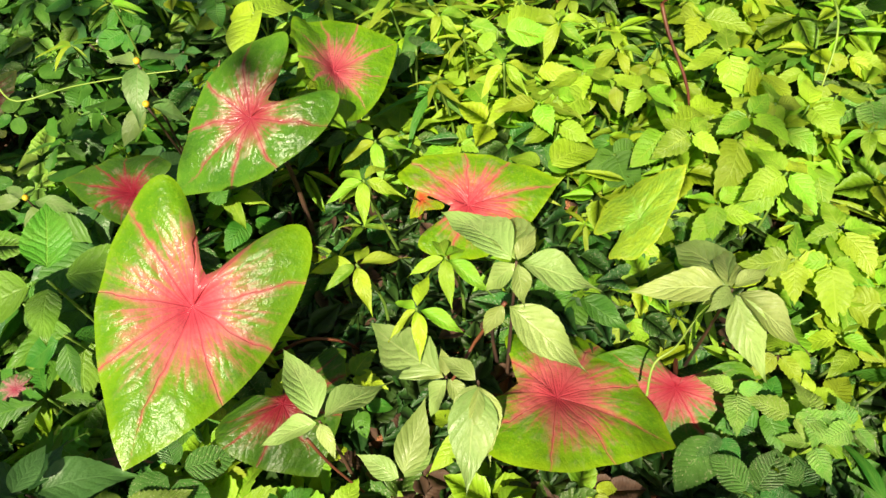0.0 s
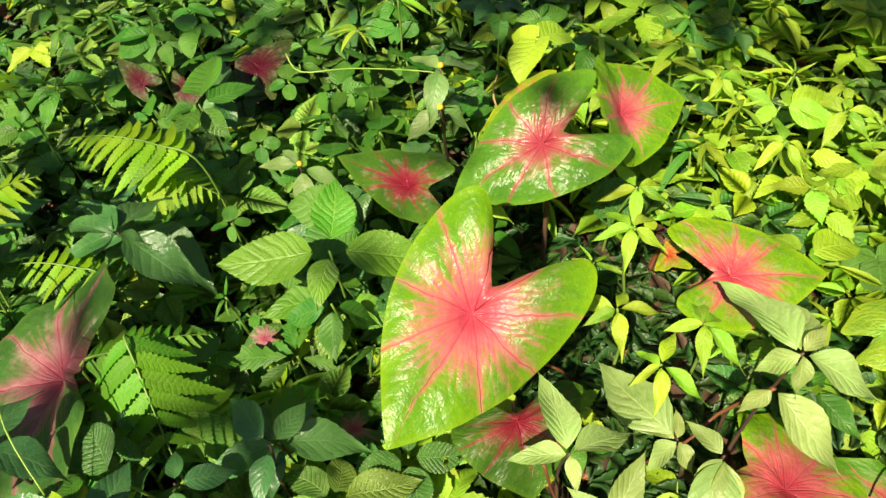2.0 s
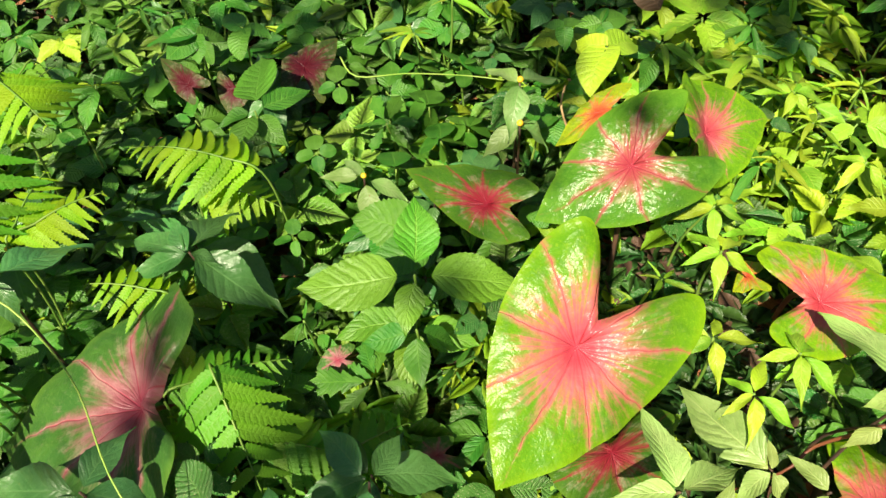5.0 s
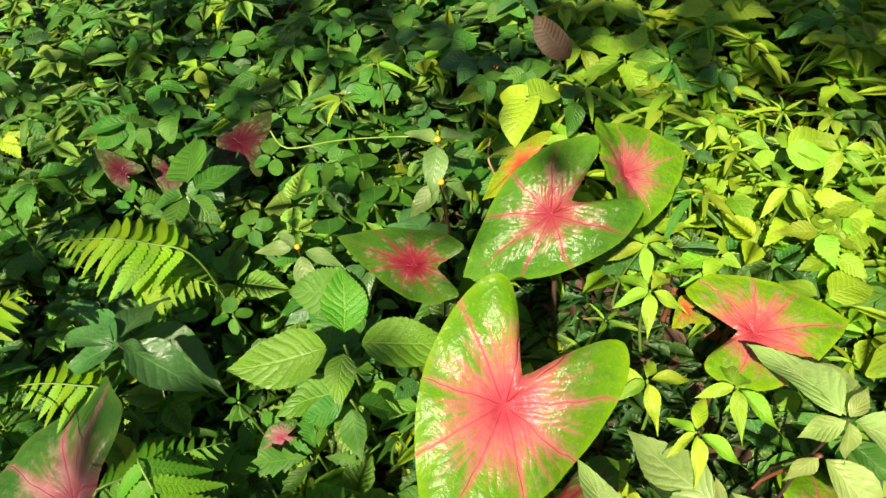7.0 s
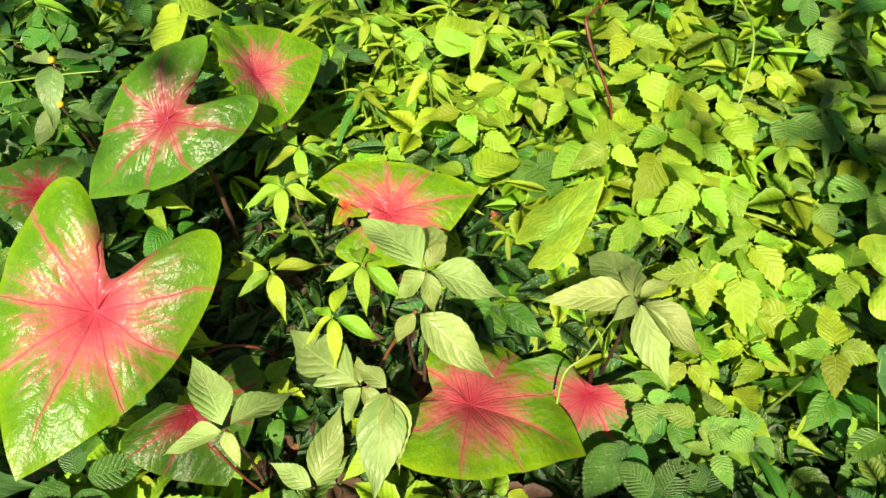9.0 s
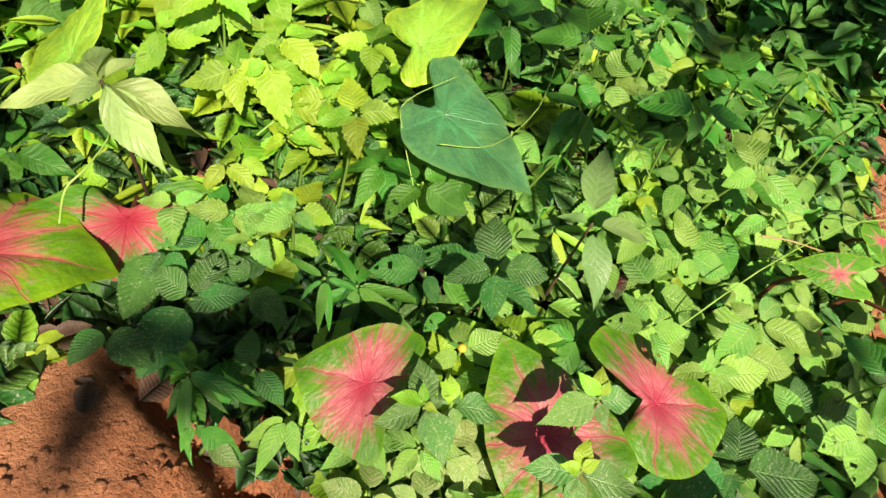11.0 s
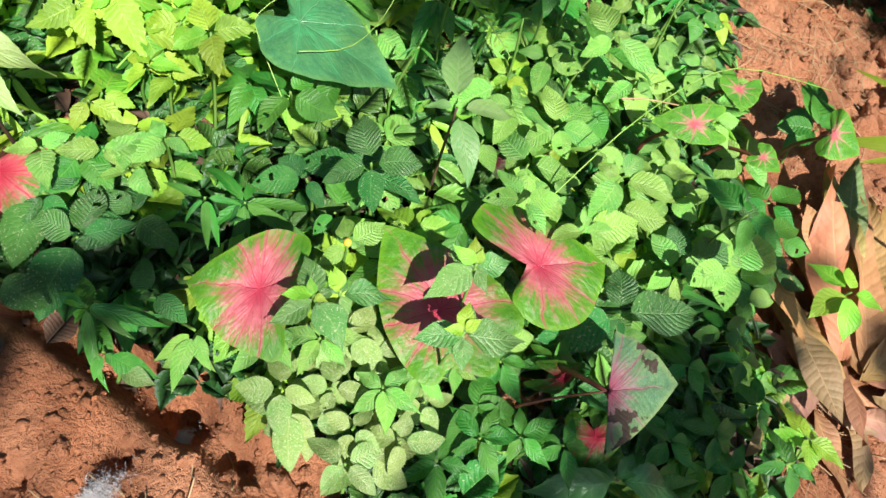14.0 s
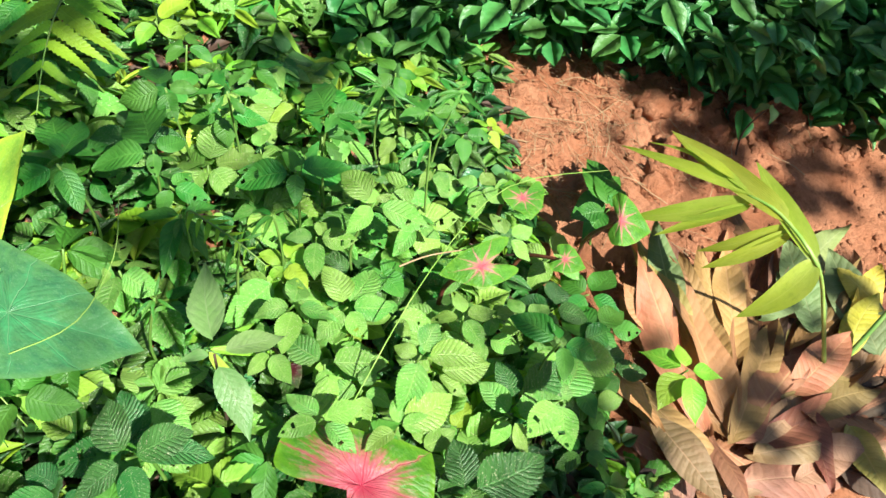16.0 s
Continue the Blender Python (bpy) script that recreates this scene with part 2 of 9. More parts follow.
    freckle = k.step(k.noise(46.0, 5.0, 0.7, flat.outputs[0]), 0.50, 0.66)
    green = k.mix(k.math("MULTIPLY", freckle, 0.35), green, (min(1.0, rim[0] * 2.9), min(1.0, rim[1] * 1.6), rim[2] * 2.2))
    deep = k.math("SUBTRACT", 1.0, k.step(r, 0.04, 0.30))
    rosy = k.mix(k.step(n3, 0.3, 0.7), heart, (min(1, heart[0] * 1.15), heart[1] * 1.5, heart[2] * 1.4))
    if heart[0] > heart[1]:
        rosy = k.mix(k.math("MULTIPLY", deep, 0.75), rosy, (heart[0] * 0.95, heart[1] * 0.35, heart[2] * 0.6))
    col = k.mix(pink, green, rosy)
    wash = k.math("MULTIPLY", k.math("SUBTRACT", 1.0, k.step(k.math("ABSOLUTE", k.math("SUBTRACT", r, k.math("ADD", edge, 0.05))), 0.0, 0.22)), k.step(n3, 0.46, 0.62))
    col = k.mix(k.math("MULTIPLY", wash, pale), col, (0.62, 0.52, 0.36))
    col = k.mix(k.math("MULTIPLY", line, 0.45), col, vein)
    if decay:
        rot = k.step(k.noise(2.4, 4.0, 0.6, flat.outputs[0]), 0.545, 0.565)
        col = k.mix(rot, col, (0.06, 0.042, 0.03))
    h = k.math("ADD", k.math("MULTIPLY", fork, 0.10), k.math("ADD", k.math("MULTIPLY", line, -0.7), k.math("MULTIPLY", n3, 0.8)))
    h = k.math("ADD", k.math("MULTIPLY", n1, 1.2), k.math("ADD", h, k.math("MULTIPLY", n2, 0.12)))
    nrm = k.bump(h, 0.42, 0.008)
    k.thin(k.mix(1.0, col, (*glow,), "MULTIPLY"), 0.33, nrm)
    return k.done(col, k.math("ADD", rough - 0.02, k.math("MULTIPLY", n3, 0.16)), 0.30)


CAL = {
    "star": caladium_material("caladium_star", (0.095, 0.275, 0.014), (0.60, 0.12, 0.14), (0.60, 0.05, 0.09), 0.42, 0.46, 0.08),
    "rose": caladium_material("caladium_rose", (0.060, 0.21, 0.022), (0.42, 0.085, 0.10), (0.36, 0.03, 0.06), 0.30, 0.55, 0.35, 0.18),
    # dark and dusk: own reds and greens, with a leaf's shade put into them.
    "dark": caladium_material("caladium_dark_shaded", (0.040, 0.13, 0.014), (0.30, 0.025, 0.045), (0.34, 0.02, 0.05), 0.34, 0.5, 0.2, 0.26),
    "dusk": caladium_material("caladium_dusk_shaded", (0.045, 0.15, 0.03), (0.40, 0.13, 0.16), (0.44, 0.02, 0.06), 0.36, 0.65, 0.2, 0.28),
    "wide": caladium_material("caladium_wide_star", (0.120, 0.30, 0.014), (0.58, 0.10, 0.11), (0.60, 0.05, 0.09), 0.48, 0.46, 0.15),
    "crimson": caladium_material("caladium_crimson", (0.055, 0.19, 0.014), (0.50, 0.055, 0.08), (0.52, 0.03, 0.07), 0.38, 0.5, 0.1, 0.42),
    "pale": caladium_material("caladium_pale", (0.066, 0.21, 0.013), (0.43, 0.085, 0.105), (0.48, 0.02, 0.06), 0.50, 0.42, 0.12, 0.38),
    "decay": caladium_material("caladium_decayed", (0.10, 0.20, 0.09), (0.24, 0.10, 0.12), (0.36, 0.05, 0.10), 0.40, 0.4, 0.0, 0.44, True),
    "lime": caladium_material("arrow_leaf_lime", (0.22, 0.43, 0.045), (0.26, 0.46, 0.055), (0.48, 0.62, 0.20), 0.3, 0.5, 0.0, 0.22),
    "taro": caladium_material("arrow_leaf_dark", (0.060, 0.20, 0.075), (0.064, 0.21, 0.08), (0.20, 0.38, 0.17), 0.3, 0.6, 0.0, 0.26),
    "orange": caladium_material("caladium_orange", (0.20, 0.33, 0.02), (0.62, 0.14, 0.05), (0.60, 0.10, 0.05), 0.36, 0.5, 0.2, 0.30),
    "splash": caladium_material("caladium_splash", (0.08, 0.25, 0.025), (0.66, 0.17, 0.20), (0.66, 0.14, 0.18), 0.16, 0.5, 0.1, 0.36),
    # red: maroon leaves, darkened in colour for the deep shade round them.
    "red": caladium_material("caladium_red_shaded", (0.04, 0.075, 0.02), (0.09, 0.012, 0.02), (0.15, 0.015, 0.03), 0.50, 0.5, 0.2, 0.28),
}


def stem_material(name, a, b, rough=0.5):
    k = Mat(name)
    n = k.noise(60.0, 4.0)
    k.bump(n, 0.4, 0.002)
    return k.done(k.mix(k.step(k.noise(25.0, 3.0), 0.35, 0.65), a, b), rough)


STEM = {
    "green": stem_material("green_stem", (0.10, 0.22, 0.03), (0.16, 0.26, 0.05)),
    "vine": stem_material("vine_stem", (0.17, 0.32, 0.04), (0.27, 0.40, 0.08)),
    "redstem": stem_material("red_brown_stem", (0.10, 0.022, 0.016), (0.16, 0.055, 0.025)),
    "straw": stem_material("straw", (0.28, 0.17, 0.08), (0.40, 0.27, 0.14), 0.8),
    "dark": stem_material("dark_stem", (0.05, 0.03, 0.025), (0.09, 0.05, 0.03)),
    "bud": stem_material("yellow_bud", (0.62, 0.34, 0.02), (0.70, 0.48, 0.04)),
}


def soil_material():
    k = Mat("red_soil")
    p = k.coord("Object")
    a, b, c = k.noise(6.0, 5.0, 0.6, p), k.noise(70.0, 6.0, 0.75, p), k.noise(260.0, 3.0, 0.6, p)
    col = k.mix(k.step(a, 0.3, 0.7), (0.40, 0.15, 0.068), (0.53, 0.24, 0.125))
    col = k.mix(k.math("MULTIPLY", k.step(b, 0.42, 0.66), 0.55), col, (0.22, 0.085, 0.04))
    col = k.mix(k.math("MULTIPLY", k.step(c, 0.60, 0.72), 0.45), col, (0.50, 0.28, 0.16))
    k.bump(k.math("ADD", k.math("MULTIPLY", b, 1.0), k.math("MULTIPLY", c, 0.5)), 0.9, 0.018)
    return k.done(col, 0.95, 0.15)


SOIL = soil_material()
COTTON = Mat("cotton_fibre").done((0.52, 0.48, 0.47), 0.9, 0.2)
BARK = stem_material("bark", (0.10, 0.07, 0.05), (0.18, 0.13, 0.09), 0.9)


# ---- meshes ----
def mesh_of(name, verts, faces, uvs=None, mat=None, smooth=True):
    me = bpy.data.meshes.new(name)
    me.from_pydata([tuple(map(float, p)) for p in verts], [], faces)
    if uvs is not None:
        layer = me.uv_layers.new(name="UVMap")
        idx = np.empty(len(me.loops), dtype=np.int32)
        me.loops.foreach_get("vertex_index", idx)
        layer.data.foreach_set("uv", np.asarray(uvs, dtype=np.float32)[idx].ravel())
    if smooth:
        me.polygons.foreach_set("use_smooth", np.ones(len(me.polygons), dtype=bool))
    if mat:
        me.materials.append(mat)
    me.update()
    return me


#           width, base power, tip power, teeth, tooth depth, droop, fold, wave, basal lobe
SHAPES = {
    "lance": (0.41, 0.95, 1.75, 10, 0.035, 0.22, 0.40, 0.042, 0.00),
    "ovate": (0.56, 0.72, 1.35, 16, 0.045, 0.20, 0.26, 0.024, 0.02),
    "quilt": (0.66, 0.58, 0.98, 17, 0.07, 0.20, 0.24, 0.028, 0.03),
    "heart": (0.86, 0.34, 0.85, 0, 0.00, 0.20, 0.20, 0.025, 0.22),
    "jag": (0.64, 0.42, 1.20, 7, 0.12, 0.22, 0.22, 0.038, 0.10),
    "round": (0.82, 0.45, 0.50, 0, 0.00, 0.14, 0.14, 0.015, 0.02),
    "cut": (0.50, 0.90, 0.60, 4, 0.38, 0.12, 0.20, 0.020, 0.00),
    "blade": (0.15, 0.45, 0.95, 0, 0.00, 0.30, 0.35, 0.010, 0.00),
    "pinna": (0.25, 0.14, 0.75, 12, 0.22, 0.10, 0.10, 0.006, 0.00),
    "leaflet": (0.13, 0.50, 0.95, 0, 0.00, 0.26, 0.55, 0.004, 0.00),
    "dry": (0.26, 0.78, 1.00, 0, 0.00, 0.05, 0.60, 0.030, 0.00),
}
MESHES = {}


def blade(kind, variant, mat_key, mats):
    """A unit leaf along +y, face up, in one of a few curled variants."""
    key = (kind, variant, mat_key)
    if key in MESHES:
        return MESHES[key]
    rng = random.Random(hash_text(kind) * 31 + variant)
    w, p, q, teeth, depth, droop, fold, wave, lobe = SHAPES[kind]
    droop *= rng.uniform(0.5, 1.6)
    fold *= rng.uniform(0.5, 1.4)
    twist, bend = rng.uniform(-0.25, 0.25), rng.uniform(-0.06, 0.06)
    phase = rng.uniform(0, 6.28)
    if kind == "dry":
        droop, fold, wave, twist = rng.uniform(-0.12, 0.18), rng.uniform(0.2, 0.7) * rng.choice((-1, 1)), rng.uniform(0.02, 0.05), rng.uniform(-0.7, 0.7)
    rows = 2 * teeth + 1 if teeth else (17 if kind in ("blade", "leaflet", "dry") else 14)
    cols = (-1.0, -0.55, 0.0, 0.55, 1.0)
    peak = p / (p + q)
    top = peak**p * (1 - peak) ** q
    verts, uvs, faces = [], [], []
    for i in range(rows + 1):
        s = i / rows
        f = (max(s, 1e-4) ** p) * (max(1 - s, 1e-4) ** q) / top
        half = 0.5 * w * f
        if teeth:
            half *= 1 - depth * (1.0 if i % 2 == 0 and 0 < i < rows else 0.0) * (1 + 0.4 * rng.uniform(-1, 1))
        for c in cols:
            x = c * half
            lean = (0.35 * depth * w * abs(c)) if teeth and i % 2 else 0.0
            y = s + lean - lobe * abs(c) ** 1.5 * (1 - s) ** 5 + 0.0
            z = -droop * s * s + fold * abs(x) * (1 - 0.6 * s) + wave * abs(c) * math.sin(9.0 * s + phase + (2.0 if c > 0 else 0.0))
            x += bend * math.sin(3.1 * s)
            a = twist * s
            x, z = x * math.cos(a) - z * math.sin(a) * 0.3, z + x * math.sin(a)
            verts.append((x, y, z))
            uvs.append((0.5 + 0.5 * c, s))
    n = len(cols)
    eaten = set()
    if kind == "quilt" and variant == 1:
        for k in range(2):
            i, j = rng.randrange(5, rows - 6), rng.choice((1, 2))
            eaten |= {(i, j), (i + 1, j), (i + 2, j)}
    for i in range(rows):
        for j in range(n - 1):
            if (i, j) in eaten:
                continue
            a = i * n + j
            faces.append((a, a + 1, a + n + 1, a + n))
    MESHES[key] = mesh_of(kind + "_blade", verts, faces, uvs, mats[mat_key])
    return MESHES[key]


def hash_text(text):
    return sum((i + 1) * ord(c) for i, c in enumerate(text))


def tube(points, r0, r1, sides=6, ends=True):
    """Vertices and faces of a tapered round stem through points (smoothed)."""
    pts = [Vector(p) for p in points]
    fine = []
    for i in range(len(pts) - 1):
        a, b = pts[max(i - 1, 0)], pts[i]
        c, d = pts[i + 1], pts[min(i + 2, len(pts) - 1)]
        for k in range(4):
            t = k / 4
            fine.append(0.5 * ((2 * b) + (c - a) * t + (2 * a - 5 * b + 4 * c - d) * t * t + (3 * b - a - 3 * c + d) * t**3))
    fine.append(pts[-1])
    verts, faces = [], []
    for i, p in enumerate(fine):
        way = (fine[min(i + 1, len(fine) - 1)] - fine[max(i - 1, 0)]).normalized()
        side = way.cross(Vector((0.31, 0.22, 0.92))).normalized()
        other = way.cross(side)
        r = r0 + (r1 - r0) * i / (len(fine) - 1)
        for j in range(sides):
            ang = 2 * math.pi * j / sides
            verts.append(p + side * (r * math.cos(ang)) + other * (r * math.sin(ang)))
    for i in range(len(fine) - 1):
        for j in range(sides):
            a, b = i * sides + j, i * sides + (j + 1) % sides
            faces.append((a, b, b + sides, a + sides))
    if ends:
        faces.append(tuple(range(sides))[::-1])
        faces.append(tuple(range(len(verts) - sides, len(verts))))
    return verts, faces


def under(parent, name, data, m, label=""):
    """A part at the world pose m under a thing whose own pose is a shift alone."""
    ob = new(name, data)
    ob.parent = parent
    ob.matrix_basis = Matrix.Translation(-parent.location) @ m if parent.type == "EMPTY" else m
    if label:
        ob["label"] = label
    return ob


def thing(name, at, label, category, group="", kind=""):
    ob = new(name)
    ob.empty_display_size = 0.02
    ob.location = at
    return tagged(ob, label, category, group, kind)


def leaf_pose(base, tip, up, wide=1.0):
    base, tip = Vector(base), Vector(tip)
    y = tip - base
    size = y.length
    y = y / size
    z = Vector(up) - y * y.dot(Vector(up))
    if z.length < 0.1:
        z = Vector((0, -1, 0.3)) - y * y.dot(Vector((0, -1, 0.3)))
    z.normalize()
    x = y.cross(z)
    m = Matrix((x, y, z)).transposed().to_4x4()
    return Matrix.Translation(base) @ m @ Matrix.Diagonal((size * wide, size, size, 1))


# ---- ground ----
def ground_z(x, y):
    """The bank: it falls to the right and rises away; loose red soil lies in front."""
    xe = min(max(x, 0.1), 1.3)
    z = 0.358 - 0.278 * (xe - 0.2) - 0.028 * max(0.0, x - 1.3) - 0.12 * min(max(0.0, 0.1 - x), 2.0)
    yc = min(max(y, -0.6), 1.3)
    return z + (0.038 + 0.208 * min(max(x, 0.0), 1.0)) * (yc + 0.12 * (y - yc) - 0.1)


def smooth01(x, lo, hi):
    t = min(max((x - lo) / (hi - lo), 0.0), 1.0)
    return t * t * (3 - 2 * t)


def bell(x, y, cx, cy, r):
    return math.exp(-((x - cx) ** 2 + (y - cy) ** 2) / (r * r))


def soil_z(x, y):
    z = ground_z(x, y)
    far = math.hypot(x - 0.6, y - 0.4)
    if far > 6:
        return z
    ledge = -0.885 * (x - 0.256) - 0.466 * (y - 0.245)
    near = bell(x, y, 0.20, 0.12, 0.32)
    z += near * (0.034 * smooth01(ledge, -0.012, 0.012) - 0.010)
    z -= 0.05 * bell(x, y, 0.312, 0.195, 0.026) - 0.022 * bell(x, y, 0.362, 0.172, 0.034)
    z -= 0.035 * bell(x, y, 0.343, 0.126, 0.016) + 0.045 * bell(x, y, 0.251, 0.168, 0.015) + 0.03 * bell(x, y, 0.168, 0.180, 0.014)
    bare = max(near, bell(x, y, 1.628, 0.346, 0.33))
    p = Vector((x, y, 0.0))
    z -= 0.055 * math.exp(-(((ledge + 0.035) / 0.026) ** 2)) * bell(x, y, 0.24, 0.27, 0.16)
    rough = bell(x, y, 1.75, 0.34, 0.30)
    z += rough * 0.030 * (0.6 - abs(noise.noise(p * 13 + Vector((4, 1, 6)))) - 0.5 * abs(noise.noise(p * 27)))
    lumps = noise.fractal(p * 9, 1.0, 2.1, 4)
    crumbs = noise.fractal(p * 42 + Vector((7, 3, 1)), 0.8, 2.0, 4)
    grit = noise.fractal(p * 75 + Vector((1, 5, 2)), 0.6, 2.0, 3)
    rid = 1 - abs(noise.noise(p * 22 + Vector((2, 9, 4))))
    return z + 0.010 * lumps * (1 - 0.6 * near) + bare * ((0.011 - 0.010 * near) * abs(crumbs) + 0.0045 * near * grit - 0.003 + 0.008 * (rid - 0.7) * (1 - 0.7 * near))


def graded(lo, hi, a, b, fine, coarse):
    """Lines close together between a and b, wider and wider outside."""
    xs = list(np.arange(a, b, fine))
    left, right, d = a, b, fine
    while left > lo:
        d = min(d * 1.35, coarse)
        left -= d
        xs.insert(0, left)
    d = fine
    while right < hi:
        xs.append(right)
        d = min(d * 1.35, coarse)
        right += d
    xs.append(right)
    return xs


def build_ground():
    xs = graded(-300, 300, -0.2, 2.3, 0.0085, 60)
    ys = graded(-300, 300, -0.4, 0.8, 0.0085, 60)
    verts = [(x, y, soil_z(x, y)) for y in ys for x in xs]
    n = len(xs)
    faces = [(j * n + i, j * n + i + 1, (j + 1) * n + i + 1, (j + 1) * n + i) for j in range(len(ys) - 1) for i in range(n - 1)]
    ob = new("ground", mesh_of("ground", verts, faces, None, SOIL))
    tagged(ob, "sloping bank of crumbly red-brown soil", "ground", kind="structure")


build_ground()

# ---- plants ----
LOW = []  # places over which nothing taller may grow


def keep_low(p, r):
    LOW.append((p[0], p[1], p[2], r))


def room(x, y):
    """The height to which a weed may grow at x, y."""
    top = 9.0
    for px, py, pz, r in LOW:
        d = math.hypot(x - px, y - py) - r
        if d < 0.25:
            top = min(top, pz - 0.035 + max(d, 0.0) * 1.1)
    return top


#             across, along: half of the outline, from the tip round to the notch
OUTLINE = [(0.0, 1.0), (0.10, 0.90), (0.24, 0.74), (0.40, 0.53), (0.53, 0.30), (0.61, 0.06), (0.645, -0.18), (0.64, -0.40), (0.59, -0.57), (0.50, -0.66), (0.39, -0.64), (0.27, -0.54), (0.15, -0.39), (0.06, -0.26), (0.0, -0.20)]


def smooth_line(pts, per):
    line = []
    for i in range(len(pts) - 1):
        a, b = Vector(pts[max(i - 1, 0)]), Vector(pts[i])
        c, d = Vector(pts[i + 1]), Vector(pts[min(i + 2, len(pts) - 1)])
        for k in range(per):
            t = k / per
            line.append(0.5 * ((2 * b) + (c - a) * t + (2 * a - 5 * b + 4 * c - d) * t * t + (3 * b - a - 3 * c + d) * t**3))
    line.append(Vector(pts[-1]))
    return line


HALF = smooth_line(OUTLINE, 3)
RIM = [(p.x, p.y) for p in HALF] + [(-p.x, p.y) for p in reversed(HALF[1:-1])]


def caladium(centre, tip, lobe_a, lobe_b, label, look_key="star", wide=1.0, cup=0.12, shut=0.0):
    """One arrow-shaped leaf on its stalk: the stalk joins at centre; tip and the two back lobes give its tilt."""
    rng = random.Random(int(abs(centre[0] * 977 + centre[1] * 613) * 100))
    c, t, a, b = (Vector(p) for p in (centre, tip, lobe_a, lobe_b))
    ahead = t - c
    if (a - b).cross(ahead).z < 0:
        a, b = b, a
    across = a - b
    back = (c - (a + b) / 2) / 0.66
    up = across.cross(ahead + back).normalized()
    if up.z < 0:
        up = -up
    size = (ahead.length + across.length) / 2
    ph, ph2 = rng.uniform(0, 6.28), rng.uniform(0, 6.28)
    rings = (0.10, 0.22, 0.36, 0.5, 0.64, 0.78, 0.9, 1.0)
    verts, uvs, faces, border = [c], [(0.5, 0.5)], [], [0.0]
    n = len(RIM)
    for g in rings:
        for i, (u, v) in enumerate(RIM):
            body = wide + (1 - wide) * smooth01(v, -0.30, -0.62)
            notch = v - shut * 0.42 * smooth01(abs(u), 0.34, 0.0) * (1 if v < 0 else 0)
            uu, vv = u * g * body, notch * g
            p = c + across * uu + (ahead if vv > 0 else back) * vv
            r = math.hypot(uu, vv)
            ang = math.atan2(uu, vv)
            lift = cup * size * g * (1 - g) + 0.022 * size * g**3 * math.sin(4 * ang + ph) + 0.016 * size * g**4 * math.sin(11 * ang + ph2)
            lift += 0.022 * size * math.sqrt(g) * abs(math.sin(4.5 * ang)) * min(1.0, r * 3)
            lift += 0.10 * size * abs(uu) * (0.6 - r * 0.4)
            verts.append(p + up * lift)
            uvs.append((0.5 + uu / 3.0, 0.5 + vv / 3.0))
            border.append(g)
    for i in range(n):
        faces.append((0, 1 + (i + 1) % n, 1 + i))
    for k in range(len(rings) - 1):
        for i in range(n):
            s, e = 1 + k * n + i, 1 + k * n + (i + 1) % n
            faces.append((s, e, e + n, s + n))
    foot = Vector((c.x + rng.uniform(-0.02, 0.02), c.y + rng.uniform(0.03, 0.09), 0))
    foot.z = ground_z(foot.x, foot.y) - 0.01
    plant = thing("caladium", foot, label, "caladium", "caladium leaves")
    me = mesh_of("caladium_blade", verts, faces, uvs, CAL[look_key])
    me.attributes.new("border", "FLOAT", "POINT").data.foreach_set("value", border)
    under(plant, "leaf_blade", me, Matrix())
    mid = foot.lerp(c, 0.55) + Vector((rng.uniform(-0.02, 0.02), 0.03, 0))
    sv, sf = tube([foot, mid, c - up * 0.004 + Vector((0, 0, 0))], 0.0042, 0.0026)
    under(plant, "leaf_stalk", mesh_of("caladium_stalk", sv, sf, None, STEM["dark" if look_key in ("dark", "rose", "red", "star") else "redstem"]), Matrix(), "thin dark leaf stalk")
    keep_low(c, size * 0.5)
    keep_low(c.lerp(t, 0.7), size * 0.3)
    keep_low(c.lerp(a, 0.7), size * 0.25)
    keep_low(c.lerp(b, 0.7), size * 0.25)
    return plant


TYPES = {"lance": "lance_leaf_weed", "ovate": "broad_leaf_weed", "quilt": "quilted_leaf_weed", "heart": "heart_leaf_vine", "jag": "jagged_leaf_weed", "round": "round_leaf_weed", "cut": "cut_leaf_weed", "blade": "grass_tuft"}


